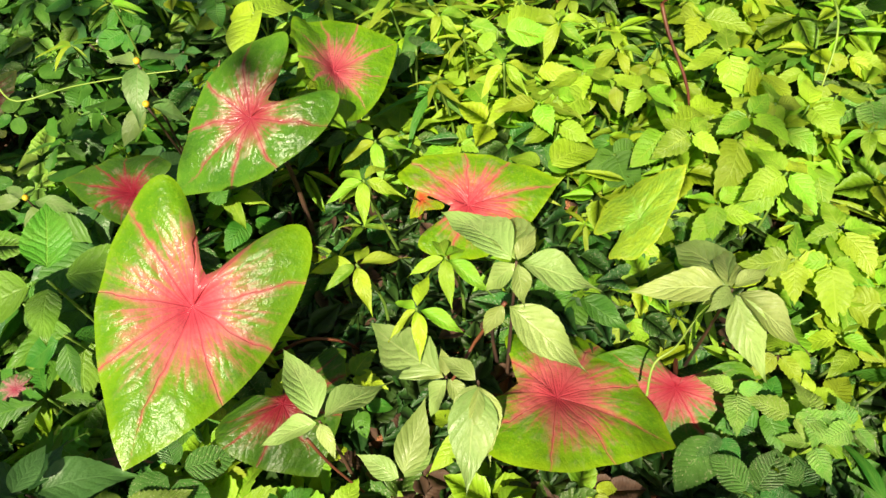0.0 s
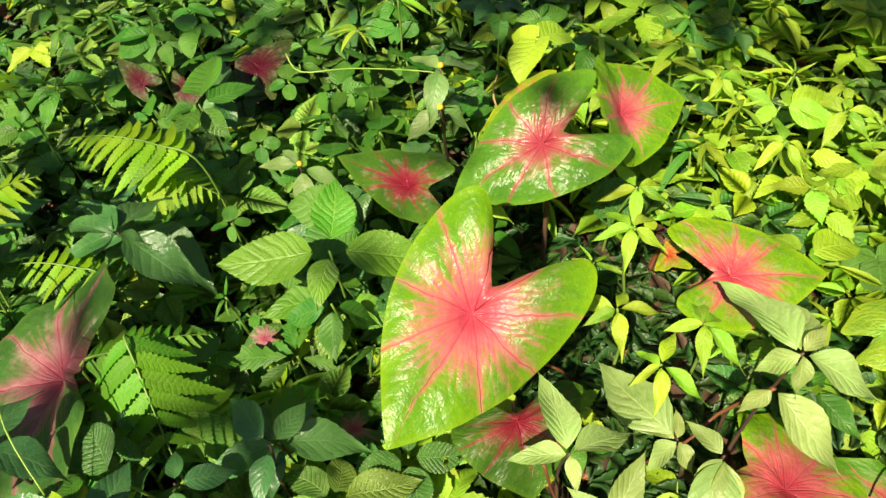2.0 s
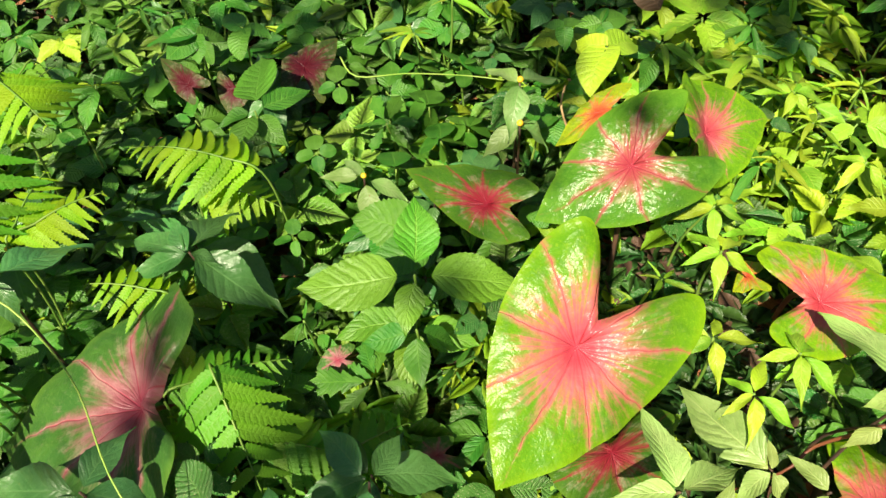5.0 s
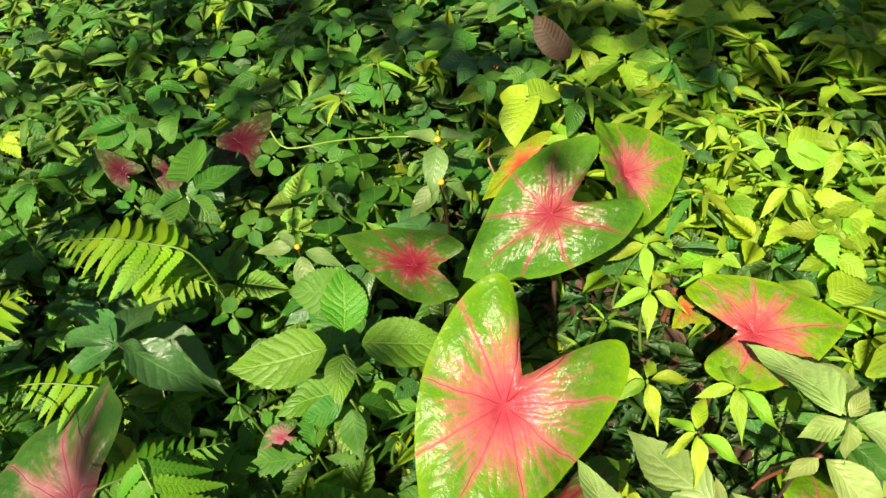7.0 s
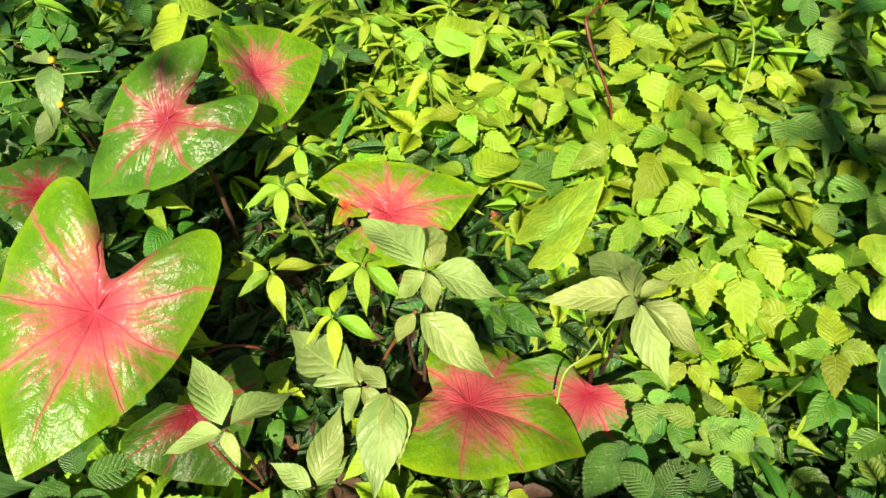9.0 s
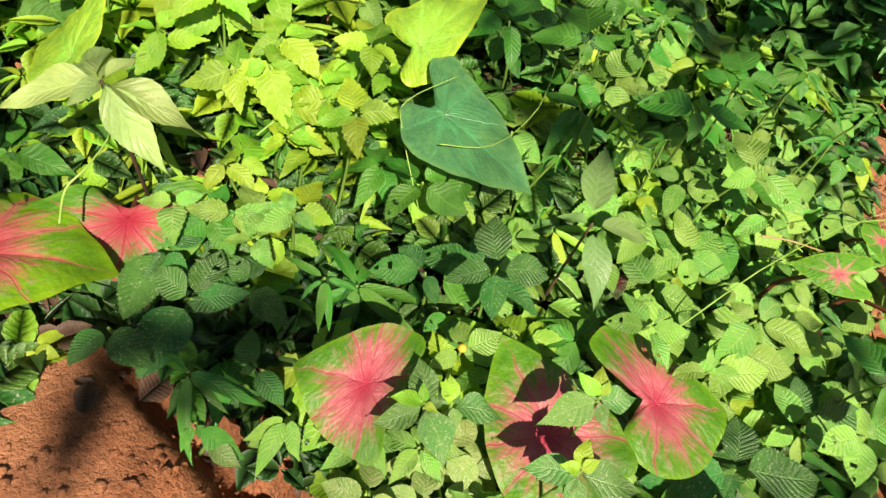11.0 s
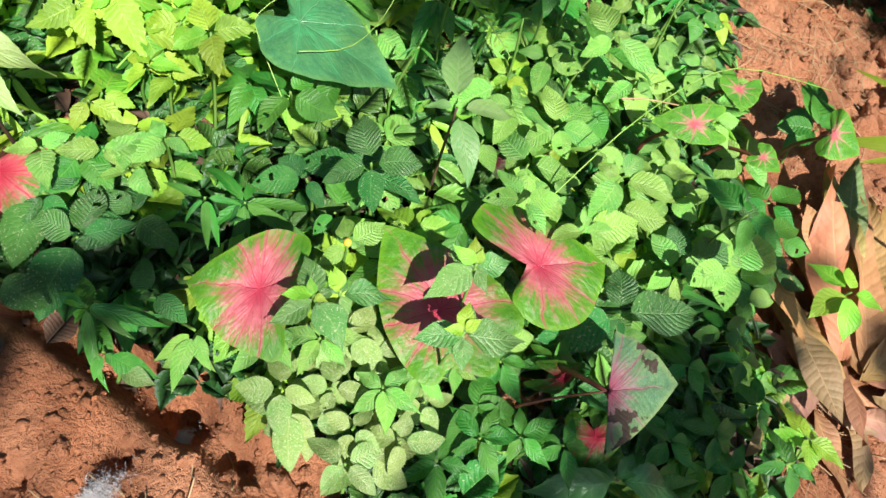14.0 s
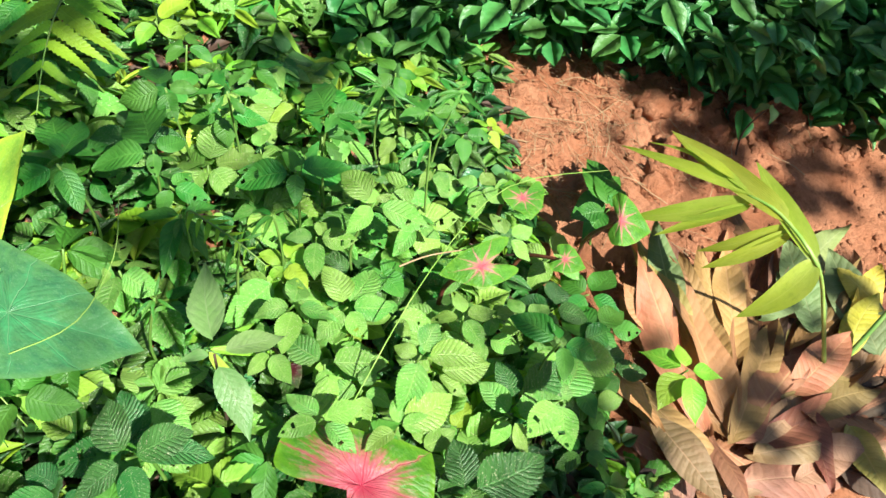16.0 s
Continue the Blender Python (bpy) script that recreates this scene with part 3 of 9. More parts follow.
def herb(kind, node, tips, label, colour, wide=1.0, foot=None, low=True):
    """A weed: a stem from the ground to its node, and leaves from the node to their tips."""
    node = Vector(node)
    rng = random.Random(int(abs(node.x * 7919 + node.y * 6101 + node.z * 331) * 50))
    if foot is None:
        foot = Vector((node.x + rng.uniform(-0.025, 0.025), node.y + rng.uniform(0.0, 0.05), 0))
        foot.z = ground_z(foot.x, foot.y) - 0.01
        if foot.z > node.z - 0.02:
            foot.z = node.z - 0.03
    foot = Vector(foot)
    plant = thing(TYPES[kind], foot, label, "grass" if kind == "blade" else "weed", TYPES[kind].replace("_", " ") + "s")
    mid = foot.lerp(node, 0.5) + Vector((rng.uniform(-0.012, 0.012), rng.uniform(-0.005, 0.02), 0))
    sv, sf = tube([foot, mid, node], 0.0026, 0.0014, 5)
    under(plant, "stem", mesh_of("stem", sv, sf, None, STEM["dark" if colour in ("pale", "grey") else "dark" if colour == "deep" else "green"]), Matrix())
    for tip in tips:
        tip = Vector(tip)
        away = (tip - node).normalized()
        start = node + away * (0.004 if kind == "blade" else (0.06 if kind == "lance" else 0.16) * (tip - node).length)
        tilt = 0.25 if kind in ("lance", "blade") else 0.5
        up = Vector((rng.uniform(-tilt, tilt), rng.uniform(-0.2 - tilt, tilt * 0.4), 1))
        key = colour
        m = leaf_pose(start, tip, up, wide * rng.uniform(0.92, 1.08))
        under(plant, "leaf", blade(kind, rng.randrange(5), key, LEAF), m)
        if low:
            keep_low(start.lerp(tip, 0.5), 0.4 * (tip - start).length)
    if low:
        keep_low(node, 0.02)
    if "bud" in label:
        bv, bf = ball(0.0042, 2)
        under(plant, "flower_bud", mesh_of("bud", bv, bf, None, STEM["bud"]), Matrix.Translation(node + Vector((0, 0, 0.004))), "small yellow-orange bud")
    return plant


def ball(r, level=1, seed=0, rough=0.0, squash=1.0):
    bm = bmesh.new()
    bmesh.ops.create_icosphere(bm, subdivisions=level, radius=1.0)
    off = Vector((seed * 1.7, seed * 0.9, seed * 2.3))
    verts = []
    for v in bm.verts:
        d = 1 + rough * noise.fractal(v.co * 1.6 + off, 1.0, 2.0, 4)
        verts.append((v.co.x * r * d, v.co.y * r * d, v.co.z * r * d * squash))
    faces = [tuple(v.index for v in f.verts) for f in bm.faces]
    bm.free()
    return verts, faces


def fern_frond(start, end, half, label, colour):
    """An arching frond: a midrib with rows of toothed leaflets on both sides."""
    a, b = Vector(start), Vector(end)
    rng = random.Random(int(abs(a.x * 501 + b.y * 733) * 100))
    way = b - a
    foot = Vector((a.x - way.x * 0.2, a.y - way.y * 0.2, 0))
    foot.z = min(ground_z(foot.x, foot.y) - 0.01, a.z - 0.04)
    plant = thing("fern", foot, label, "fern", "fern fronds")
    arch = [a + way * t + Vector((0, 0, 0.16 * way.length * 4 * t * (1 - t) * 0.6)) for t in (0, 0.25, 0.5, 0.75, 1)]
    sv, sf = tube([foot, foot.lerp(a, 0.6) + Vector((0, 0.01, 0.01))] + arch, 0.0018, 0.0007, 5)
    under(plant, "midrib", mesh_of("fern_midrib", sv, sf, None, STEM["green"]), Matrix())
    count = max(8, int(way.length / max(0.0115, (0.19 if half < 0.085 else 0.30) * half)))
    side = way.cross(Vector((0, 0, 1))).normalized()
    for i in range(count):
        t = 0.06 + 0.92 * i / (count - 1)
        k = min(3, int(t * 4))
        p = arch[k].lerp(arch[k + 1], t * 4 - k)
        length = half * min(0.62 + 1.6 * t, 1.32 * (1 - t) ** 0.8) + 0.005
        for s in (-1, 1):
            out = side * s + way.normalized() * 0.45 + Vector((0, 0, -0.28 + rng.uniform(-0.08, 0.08)))
            tip = p + out.normalized() * length * rng.uniform(0.9, 1.1)
            m = leaf_pose(p, tip, (rng.uniform(-0.1, 0.1), -0.15, 1), 1.15)
            under(plant, "leaflet", blade("pinna", rng.randrange(4), colour, LEAF), m)
    keep_low(a.lerp(b, 0.5), way.length * 0.4)
    keep_low(b, half * 0.7)
    return plant


def vine(points, r, colour, label, category):
    vv, vf = tube(points, r * 0.62, r * 0.4, 6)
    base = Vector(points[0])
    me = mesh_of(category, [Vector(p) - base for p in vv], vf, None, STEM[colour])
    ob = new({"vine": "vine", "stem": "weed_stem", "twig": "dry_twig", "stalk": "leaf_stalk"}[category], me)
    ob.location = base
    return tagged(ob, label, category)


def dry_leaf(base, tip, width, colour, label):
    base, tip = Vector(base), Vector(tip)
    rng = random.Random(int(abs(base.x * 911 + tip.y * 577) * 1000))
    up = Vector((rng.uniform(-0.5, 0.3), rng.uniform(-0.6, 0.1), 1))
    m = leaf_pose(base, tip, up, 1.0)
    size = (tip - base).length
    me = blade("dry", rng.randrange(9), colour, DRY)
    names = {"tan": "tan", "brown": "dark brown", "grey": "greyish", "olive": "yellowing", "brownolive": "olive brown", "greenish": "half-green", "yellow": "yellow", "dark": "dark brown"}
    ob = new("dead_leaf", me)
    ob.matrix_basis = m @ Matrix.Diagonal((width / (0.26 * size) * 1.0, 1, 1, 1))
    return tagged(ob, label.replace("brown", names[colour] if colour != "brown" else "dark brown"), "dead leaf", "dead leaves")


def palm_seedling(foot, knee, crown):
    plant = thing("palm_seedling", foot, "young palm seedling with yellow-green pleated leaflets", "palm")
    foot, knee, crown = Vector(foot), Vector(knee), Vector(crown)
    sv, sf = tube([foot, foot.lerp(knee, 0.5) + Vector((0.01, 0, 0)), knee, knee.lerp(crown, 0.5) + Vector((0.012, 0.012, 0.012)), crown], 0.0042, 0.0018)
    under(plant, "stem", mesh_of("palm_stem", sv, sf, None, STEM["vine"]), Matrix(), "slender olive stem")
    return plant


def palm_leaflet(plant, base, tip, width):
    base, tip = Vector(base), Vector(tip)
    size = (tip - base).length
    m = leaf_pose(base, tip, (-0.25, -0.35, 1), width / (0.13 * size))
    under(plant, "leaflet", blade("leaflet", int(size * 100) % 5, "palm", LEAF), m)


# ---- the plants one by one ----
caladium((-0.231, 0.462, 0.615), (-0.272, 0.319, 0.570), (-0.254, 0.552, 0.700), (-0.126, 0.527, 0.653), 'large arrow-shaped caladium leaf, green rim, pink star centre, in sunlight', 'star', 1.00, 0.30, 0.0)
caladium((-0.216, 0.697, 0.645), (-0.307, 0.638, 0.583), (-0.178, 0.778, 0.699), (-0.116, 0.716, 0.657), 'glossy arrow-shaped caladium leaf with dark rose veins', 'rose', 1.10, 0.30, 0.0)
caladium((-0.138, 0.797, 0.631), (-0.063, 0.851, 0.631), (-0.181, 0.789, 0.683), (-0.146, 0.734, 0.644), 'rounded caladium leaf, green rim, dark pink centre', 'star', 1.45, 0.20, 1.0)
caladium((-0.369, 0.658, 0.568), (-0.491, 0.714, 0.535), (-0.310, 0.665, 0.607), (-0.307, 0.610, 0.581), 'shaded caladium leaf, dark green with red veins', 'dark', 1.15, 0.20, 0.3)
caladium((0.025, 0.644, 0.554), (0.130, 0.679, 0.557), (-0.056, 0.666, 0.581), (-0.029, 0.582, 0.552), 'broad caladium leaf with yellow-green rim and pink heart', 'wide', 1.15, 0.20, 0.0)
caladium((0.118, 0.449, 0.463), (0.240, 0.404, 0.445), (0.065, 0.523, 0.459), (0.022, 0.415, 0.491), 'caladium leaf with pink centre, half shaded by weeds', 'wide', 1.35, 0.25, 0.4)
caladium((0.252, 0.478, 0.432), (0.219, 0.408, 0.375), (0.323, 0.500, 0.450), (0.211, 0.520, 0.454), 'caladium leaf, deep pink centre, below another leaf', 'crimson', 1.30, 0.12)
caladium((0.229, 0.675, 0.492), (0.284, 0.714, 0.544), (0.177, 0.673, 0.470), (0.192, 0.628, 0.472), 'plain light green arrow-shaped leaf in sunlight', 'lime', 1.50, 0.20, 0.2)
caladium((0.610, 0.596, 0.499), (0.744, 0.681, 0.509), (0.580, 0.644, 0.499), (0.578, 0.568, 0.470), 'glossy yellow-green arrow-shaped leaf, sunlit', 'lime', 1.00, 0.12)
caladium((0.597, 0.480, 0.496), (0.661, 0.370, 0.468), (0.612, 0.563, 0.500), (0.551, 0.498, 0.494), 'large dark blue-green arrow-shaped taro leaf', 'taro', 1.25, 0.06)
caladium((0.427, 0.212, 0.462), (0.371, 0.246, 0.469), (0.486, 0.225, 0.469), (0.420, 0.151, 0.443), 'speckled caladium leaf with pink centre, curled rim', 'pale', 0.92, 0.16, 0.9)
caladium((0.582, 0.135, 0.408), (0.573, 0.238, 0.428), (0.538, 0.072, 0.393), (0.644, 0.077, 0.399), 'caladium leaf, pink centre, partly hidden by weeds', 'pale', 0.95, 0.16, 1.6)
caladium((0.726, 0.148, 0.357), (0.804, 0.118, 0.343), (0.679, 0.223, 0.376), (0.670, 0.113, 0.356), 'caladium leaf with bright crimson centre', 'pale', 1.15, 0.20, 0.0)
caladium((0.698, -0.014, 0.372), (0.774, -0.043, 0.360), (0.743, 0.024, 0.360), (0.676, -0.050, 0.360), 'ragged caladium leaf with brown decayed patches', 'decay', 1.10, 0.14, 1.5)
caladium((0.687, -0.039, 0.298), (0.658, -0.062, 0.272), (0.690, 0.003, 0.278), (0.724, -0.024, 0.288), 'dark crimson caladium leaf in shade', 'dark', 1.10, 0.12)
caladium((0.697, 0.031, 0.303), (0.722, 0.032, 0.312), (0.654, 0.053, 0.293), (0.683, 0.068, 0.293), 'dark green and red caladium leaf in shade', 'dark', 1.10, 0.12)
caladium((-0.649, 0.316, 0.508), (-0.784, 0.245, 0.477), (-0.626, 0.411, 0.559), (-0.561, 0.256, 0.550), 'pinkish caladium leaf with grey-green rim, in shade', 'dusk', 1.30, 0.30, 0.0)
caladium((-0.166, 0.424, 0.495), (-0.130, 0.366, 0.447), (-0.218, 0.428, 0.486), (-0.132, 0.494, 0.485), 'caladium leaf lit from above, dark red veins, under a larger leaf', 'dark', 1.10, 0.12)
caladium((-0.268, 0.834, 0.596), (-0.310, 0.776, 0.577), (-0.234, 0.882, 0.615), (-0.216, 0.829, 0.616), 'orange-veined yellow-green caladium leaf', 'orange', 1.00, 0.12)
caladium((1.018, 0.218, 0.376), (0.981, 0.256, 0.363), (1.080, 0.223, 0.370), (1.059, 0.188, 0.354), 'small bright caladium leaf with pink splash', 'splash', 1.00, 0.12)
caladium((1.244, 0.299, 0.256), (1.220, 0.265, 0.251), (1.259, 0.335, 0.258), (1.293, 0.300, 0.252), 'small caladium leaf with pink splash', 'splash', 1.10, 0.12)
caladium((1.277, 0.149, 0.290), (1.299, 0.107, 0.276), (1.306, 0.181, 0.290), (1.255, 0.153, 0.272), 'small dark green caladium leaf with pink splash', 'splash', 1.10, 0.12)
caladium((1.203, 0.187, 0.235), (1.213, 0.156, 0.228), (1.217, 0.211, 0.235), (1.179, 0.200, 0.234), 'small green caladium leaf with faint pink centre', 'splash', 1.10, 0.12)
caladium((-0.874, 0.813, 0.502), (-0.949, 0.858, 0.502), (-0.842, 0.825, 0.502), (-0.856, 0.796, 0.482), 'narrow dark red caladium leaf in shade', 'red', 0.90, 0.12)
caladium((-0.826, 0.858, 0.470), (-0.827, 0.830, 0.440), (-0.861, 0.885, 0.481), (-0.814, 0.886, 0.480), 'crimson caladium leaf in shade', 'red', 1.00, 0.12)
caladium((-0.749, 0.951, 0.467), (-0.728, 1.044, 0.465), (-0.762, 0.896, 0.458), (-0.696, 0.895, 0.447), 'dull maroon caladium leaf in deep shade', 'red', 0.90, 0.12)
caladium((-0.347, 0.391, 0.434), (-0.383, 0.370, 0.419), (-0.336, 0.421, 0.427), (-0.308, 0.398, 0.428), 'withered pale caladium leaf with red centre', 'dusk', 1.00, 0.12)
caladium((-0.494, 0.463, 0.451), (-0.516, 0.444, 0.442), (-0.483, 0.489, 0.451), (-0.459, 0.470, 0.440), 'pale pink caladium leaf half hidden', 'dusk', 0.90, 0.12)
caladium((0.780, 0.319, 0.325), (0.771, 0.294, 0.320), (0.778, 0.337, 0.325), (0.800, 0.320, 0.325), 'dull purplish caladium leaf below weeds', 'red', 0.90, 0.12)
caladium((-0.038, 0.710, 0.496), (-0.052, 0.686, 0.486), (-0.019, 0.734, 0.496), (-0.008, 0.697, 0.496), 'rusty caladium leaf edge under a bright leaf', 'orange', 0.90, 0.12)
herb('lance', (0.073, 0.491, 0.643), [(-0.002, 0.585, 0.632), (0.155, 0.477, 0.626), (0.058, 0.596, 0.618), (0.092, 0.525, 0.655), (0.038, 0.488, 0.597), (0.084, 0.463, 0.605)], 'weed with pale lance-shaped leaves in a whorl, sunlit', 'pale', 1.10)
herb('lance', (0.062, 0.478, 0.598), [(0.144, 0.421, 0.567), (0.040, 0.458, 0.557)], 'weed with pale lance-shaped leaves in a whorl, sunlit', 'pale', 1.00)
herb('lance', (0.273, 0.484, 0.608), [(0.180, 0.496, 0.598), (0.307, 0.411, 0.559), (0.350, 0.438, 0.579), (0.235, 0.595, 0.578), (0.311, 0.508, 0.619), (0.245, 0.454, 0.617), (0.279, 0.548, 0.608), (0.244, 0.479, 0.597)], 'weed with pale lance-shaped leaves in a whorl, sunlit', 'pale', 1.00)
herb('lance', (0.001, 0.461, 0.484), [(-0.107, 0.551, 0.480), (-0.004, 0.495, 0.496), (-0.057, 0.507, 0.455), (0.030, 0.438, 0.458), (-0.025, 0.436, 0.437)], 'weed with pale lance-shaped leaves in a whorl, sunlit', 'pale', 1.10)
herb('lance', (-0.047, 0.376, 0.418), [(-0.022, 0.455, 0.457), (-0.101, 0.401, 0.427), (-0.012, 0.415, 0.427)], 'weed with pale lance-shaped leaves in a whorl, sunlit', 'pale', 1.10)
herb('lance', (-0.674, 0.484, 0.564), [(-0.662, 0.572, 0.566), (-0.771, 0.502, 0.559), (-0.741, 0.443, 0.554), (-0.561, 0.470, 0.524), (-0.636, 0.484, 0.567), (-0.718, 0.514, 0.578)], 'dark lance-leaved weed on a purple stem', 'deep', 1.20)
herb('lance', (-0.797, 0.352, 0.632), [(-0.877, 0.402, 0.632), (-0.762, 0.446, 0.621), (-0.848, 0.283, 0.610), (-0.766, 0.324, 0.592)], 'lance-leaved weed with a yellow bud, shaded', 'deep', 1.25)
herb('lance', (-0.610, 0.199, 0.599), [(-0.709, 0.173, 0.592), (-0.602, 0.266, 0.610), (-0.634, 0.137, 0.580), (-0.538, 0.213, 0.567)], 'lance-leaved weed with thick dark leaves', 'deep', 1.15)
herb('lance', (-0.367, 0.784, 0.659), [(-0.418, 0.804, 0.659), (-0.358, 0.714, 0.629), (-0.324, 0.848, 0.647)], 'grey-green weed with an orange bud on a thin stem', 'grey', 1.10)
herb('lance', (-0.354, 0.741, 0.629), [(-0.391, 0.702, 0.599), (-0.306, 0.755, 0.597), (-0.336, 0.779, 0.617)], 'grey-green weed with an orange bud on a thin stem', 'grey', 1.10)
herb('ovate', (-0.400, 0.479, 0.540), [(-0.376, 0.422, 0.515), (-0.465, 0.465, 0.502), (-0.347, 0.504, 0.498)], 'weed with broad toothed leaves in shade', 'mid', 1.00)
herb('ovate', (-0.733, 0.761, 0.532), [(-0.793, 0.891, 0.530), (-0.683, 0.841, 0.530), (-0.726, 0.682, 0.524), (-0.779, 0.726, 0.523), (-0.675, 0.741, 0.501)], 'broad-leaved weed among dark red leaves', 'mid', 1.10)
herb('lance', (-0.606, 0.106, 0.503), [(-0.684, 0.138, 0.510), (-0.568, 0.118, 0.492), (-0.620, 0.125, 0.514), (-0.649, 0.085, 0.483)], 'shaded weed with a small yellow flower bud', 'deep', 1.10)
herb('lance', (0.352, 0.228, 0.368), [(0.306, 0.238, 0.348), (0.371, 0.255, 0.375), (0.346, 0.259, 0.366), (0.363, 0.202, 0.352)], 'grassy weed leaning over the edge of the soil', 'fresh', 0.80)
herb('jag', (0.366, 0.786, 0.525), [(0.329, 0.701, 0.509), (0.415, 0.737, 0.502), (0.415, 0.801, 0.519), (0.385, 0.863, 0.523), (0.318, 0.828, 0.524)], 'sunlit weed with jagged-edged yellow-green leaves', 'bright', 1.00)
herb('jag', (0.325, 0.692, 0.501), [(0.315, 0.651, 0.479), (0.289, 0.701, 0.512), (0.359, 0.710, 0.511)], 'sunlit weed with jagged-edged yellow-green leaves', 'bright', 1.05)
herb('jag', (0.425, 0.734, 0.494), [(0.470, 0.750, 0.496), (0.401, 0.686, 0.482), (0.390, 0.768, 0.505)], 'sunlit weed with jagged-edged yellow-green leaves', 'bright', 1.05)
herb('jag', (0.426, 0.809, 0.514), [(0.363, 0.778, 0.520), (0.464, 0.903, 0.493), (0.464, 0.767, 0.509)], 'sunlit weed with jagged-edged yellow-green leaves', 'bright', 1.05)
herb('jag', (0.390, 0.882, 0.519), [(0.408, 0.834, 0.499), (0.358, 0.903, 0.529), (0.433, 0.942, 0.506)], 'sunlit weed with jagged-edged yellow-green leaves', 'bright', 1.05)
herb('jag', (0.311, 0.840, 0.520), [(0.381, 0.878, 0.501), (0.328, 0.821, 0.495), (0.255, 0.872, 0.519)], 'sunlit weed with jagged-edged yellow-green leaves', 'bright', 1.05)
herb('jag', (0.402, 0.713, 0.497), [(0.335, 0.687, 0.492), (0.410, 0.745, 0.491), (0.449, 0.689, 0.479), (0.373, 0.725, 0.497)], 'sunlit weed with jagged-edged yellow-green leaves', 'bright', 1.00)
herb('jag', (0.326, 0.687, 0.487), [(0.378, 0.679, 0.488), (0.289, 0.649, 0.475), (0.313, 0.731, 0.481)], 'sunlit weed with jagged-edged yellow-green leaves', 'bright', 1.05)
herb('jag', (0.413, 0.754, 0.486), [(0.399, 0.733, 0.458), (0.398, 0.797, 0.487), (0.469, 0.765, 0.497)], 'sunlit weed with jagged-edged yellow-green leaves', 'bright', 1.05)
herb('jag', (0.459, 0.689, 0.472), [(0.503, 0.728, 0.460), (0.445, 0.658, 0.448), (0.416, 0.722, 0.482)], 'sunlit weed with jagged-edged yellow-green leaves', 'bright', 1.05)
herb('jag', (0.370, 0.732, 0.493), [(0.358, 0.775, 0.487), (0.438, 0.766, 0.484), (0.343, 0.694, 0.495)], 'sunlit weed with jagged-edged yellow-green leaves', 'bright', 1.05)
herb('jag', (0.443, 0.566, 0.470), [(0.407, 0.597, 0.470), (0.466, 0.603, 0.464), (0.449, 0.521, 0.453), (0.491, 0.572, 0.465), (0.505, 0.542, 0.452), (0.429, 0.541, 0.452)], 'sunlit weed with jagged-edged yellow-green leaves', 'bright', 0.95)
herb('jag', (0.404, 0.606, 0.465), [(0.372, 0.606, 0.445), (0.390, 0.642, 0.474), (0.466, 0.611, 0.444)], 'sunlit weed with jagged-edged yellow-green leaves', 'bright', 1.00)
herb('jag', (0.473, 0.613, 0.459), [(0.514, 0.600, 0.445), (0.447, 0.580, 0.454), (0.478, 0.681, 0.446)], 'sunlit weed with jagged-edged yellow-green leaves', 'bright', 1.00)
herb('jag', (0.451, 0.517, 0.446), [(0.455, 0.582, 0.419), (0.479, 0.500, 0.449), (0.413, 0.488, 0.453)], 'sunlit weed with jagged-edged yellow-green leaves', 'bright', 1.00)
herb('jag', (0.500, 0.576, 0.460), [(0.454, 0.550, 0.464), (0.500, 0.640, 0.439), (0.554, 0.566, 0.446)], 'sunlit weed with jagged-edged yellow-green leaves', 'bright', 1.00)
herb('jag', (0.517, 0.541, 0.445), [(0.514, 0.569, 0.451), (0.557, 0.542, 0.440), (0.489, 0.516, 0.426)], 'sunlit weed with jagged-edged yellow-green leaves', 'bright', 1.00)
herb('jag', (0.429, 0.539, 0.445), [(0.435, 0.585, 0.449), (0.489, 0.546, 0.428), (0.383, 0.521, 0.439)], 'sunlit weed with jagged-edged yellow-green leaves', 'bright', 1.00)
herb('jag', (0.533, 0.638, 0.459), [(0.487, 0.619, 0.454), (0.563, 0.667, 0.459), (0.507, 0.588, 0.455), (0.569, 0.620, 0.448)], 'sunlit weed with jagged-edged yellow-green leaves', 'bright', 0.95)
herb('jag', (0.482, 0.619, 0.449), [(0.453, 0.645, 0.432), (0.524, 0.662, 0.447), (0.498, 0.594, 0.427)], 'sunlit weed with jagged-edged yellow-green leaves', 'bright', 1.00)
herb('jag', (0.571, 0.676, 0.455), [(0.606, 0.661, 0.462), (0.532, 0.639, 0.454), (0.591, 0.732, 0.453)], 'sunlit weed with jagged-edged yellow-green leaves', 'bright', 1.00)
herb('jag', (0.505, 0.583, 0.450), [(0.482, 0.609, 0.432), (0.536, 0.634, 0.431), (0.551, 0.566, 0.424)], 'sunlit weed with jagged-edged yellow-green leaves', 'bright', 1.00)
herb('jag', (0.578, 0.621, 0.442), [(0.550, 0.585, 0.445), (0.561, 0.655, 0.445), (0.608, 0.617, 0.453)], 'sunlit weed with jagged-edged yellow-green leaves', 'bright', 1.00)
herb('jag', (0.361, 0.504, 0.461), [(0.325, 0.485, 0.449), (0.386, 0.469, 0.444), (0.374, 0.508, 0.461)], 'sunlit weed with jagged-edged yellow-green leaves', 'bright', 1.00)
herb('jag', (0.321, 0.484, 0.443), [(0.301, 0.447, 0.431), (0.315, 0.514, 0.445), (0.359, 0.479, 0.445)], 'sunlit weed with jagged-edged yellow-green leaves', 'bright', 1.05)
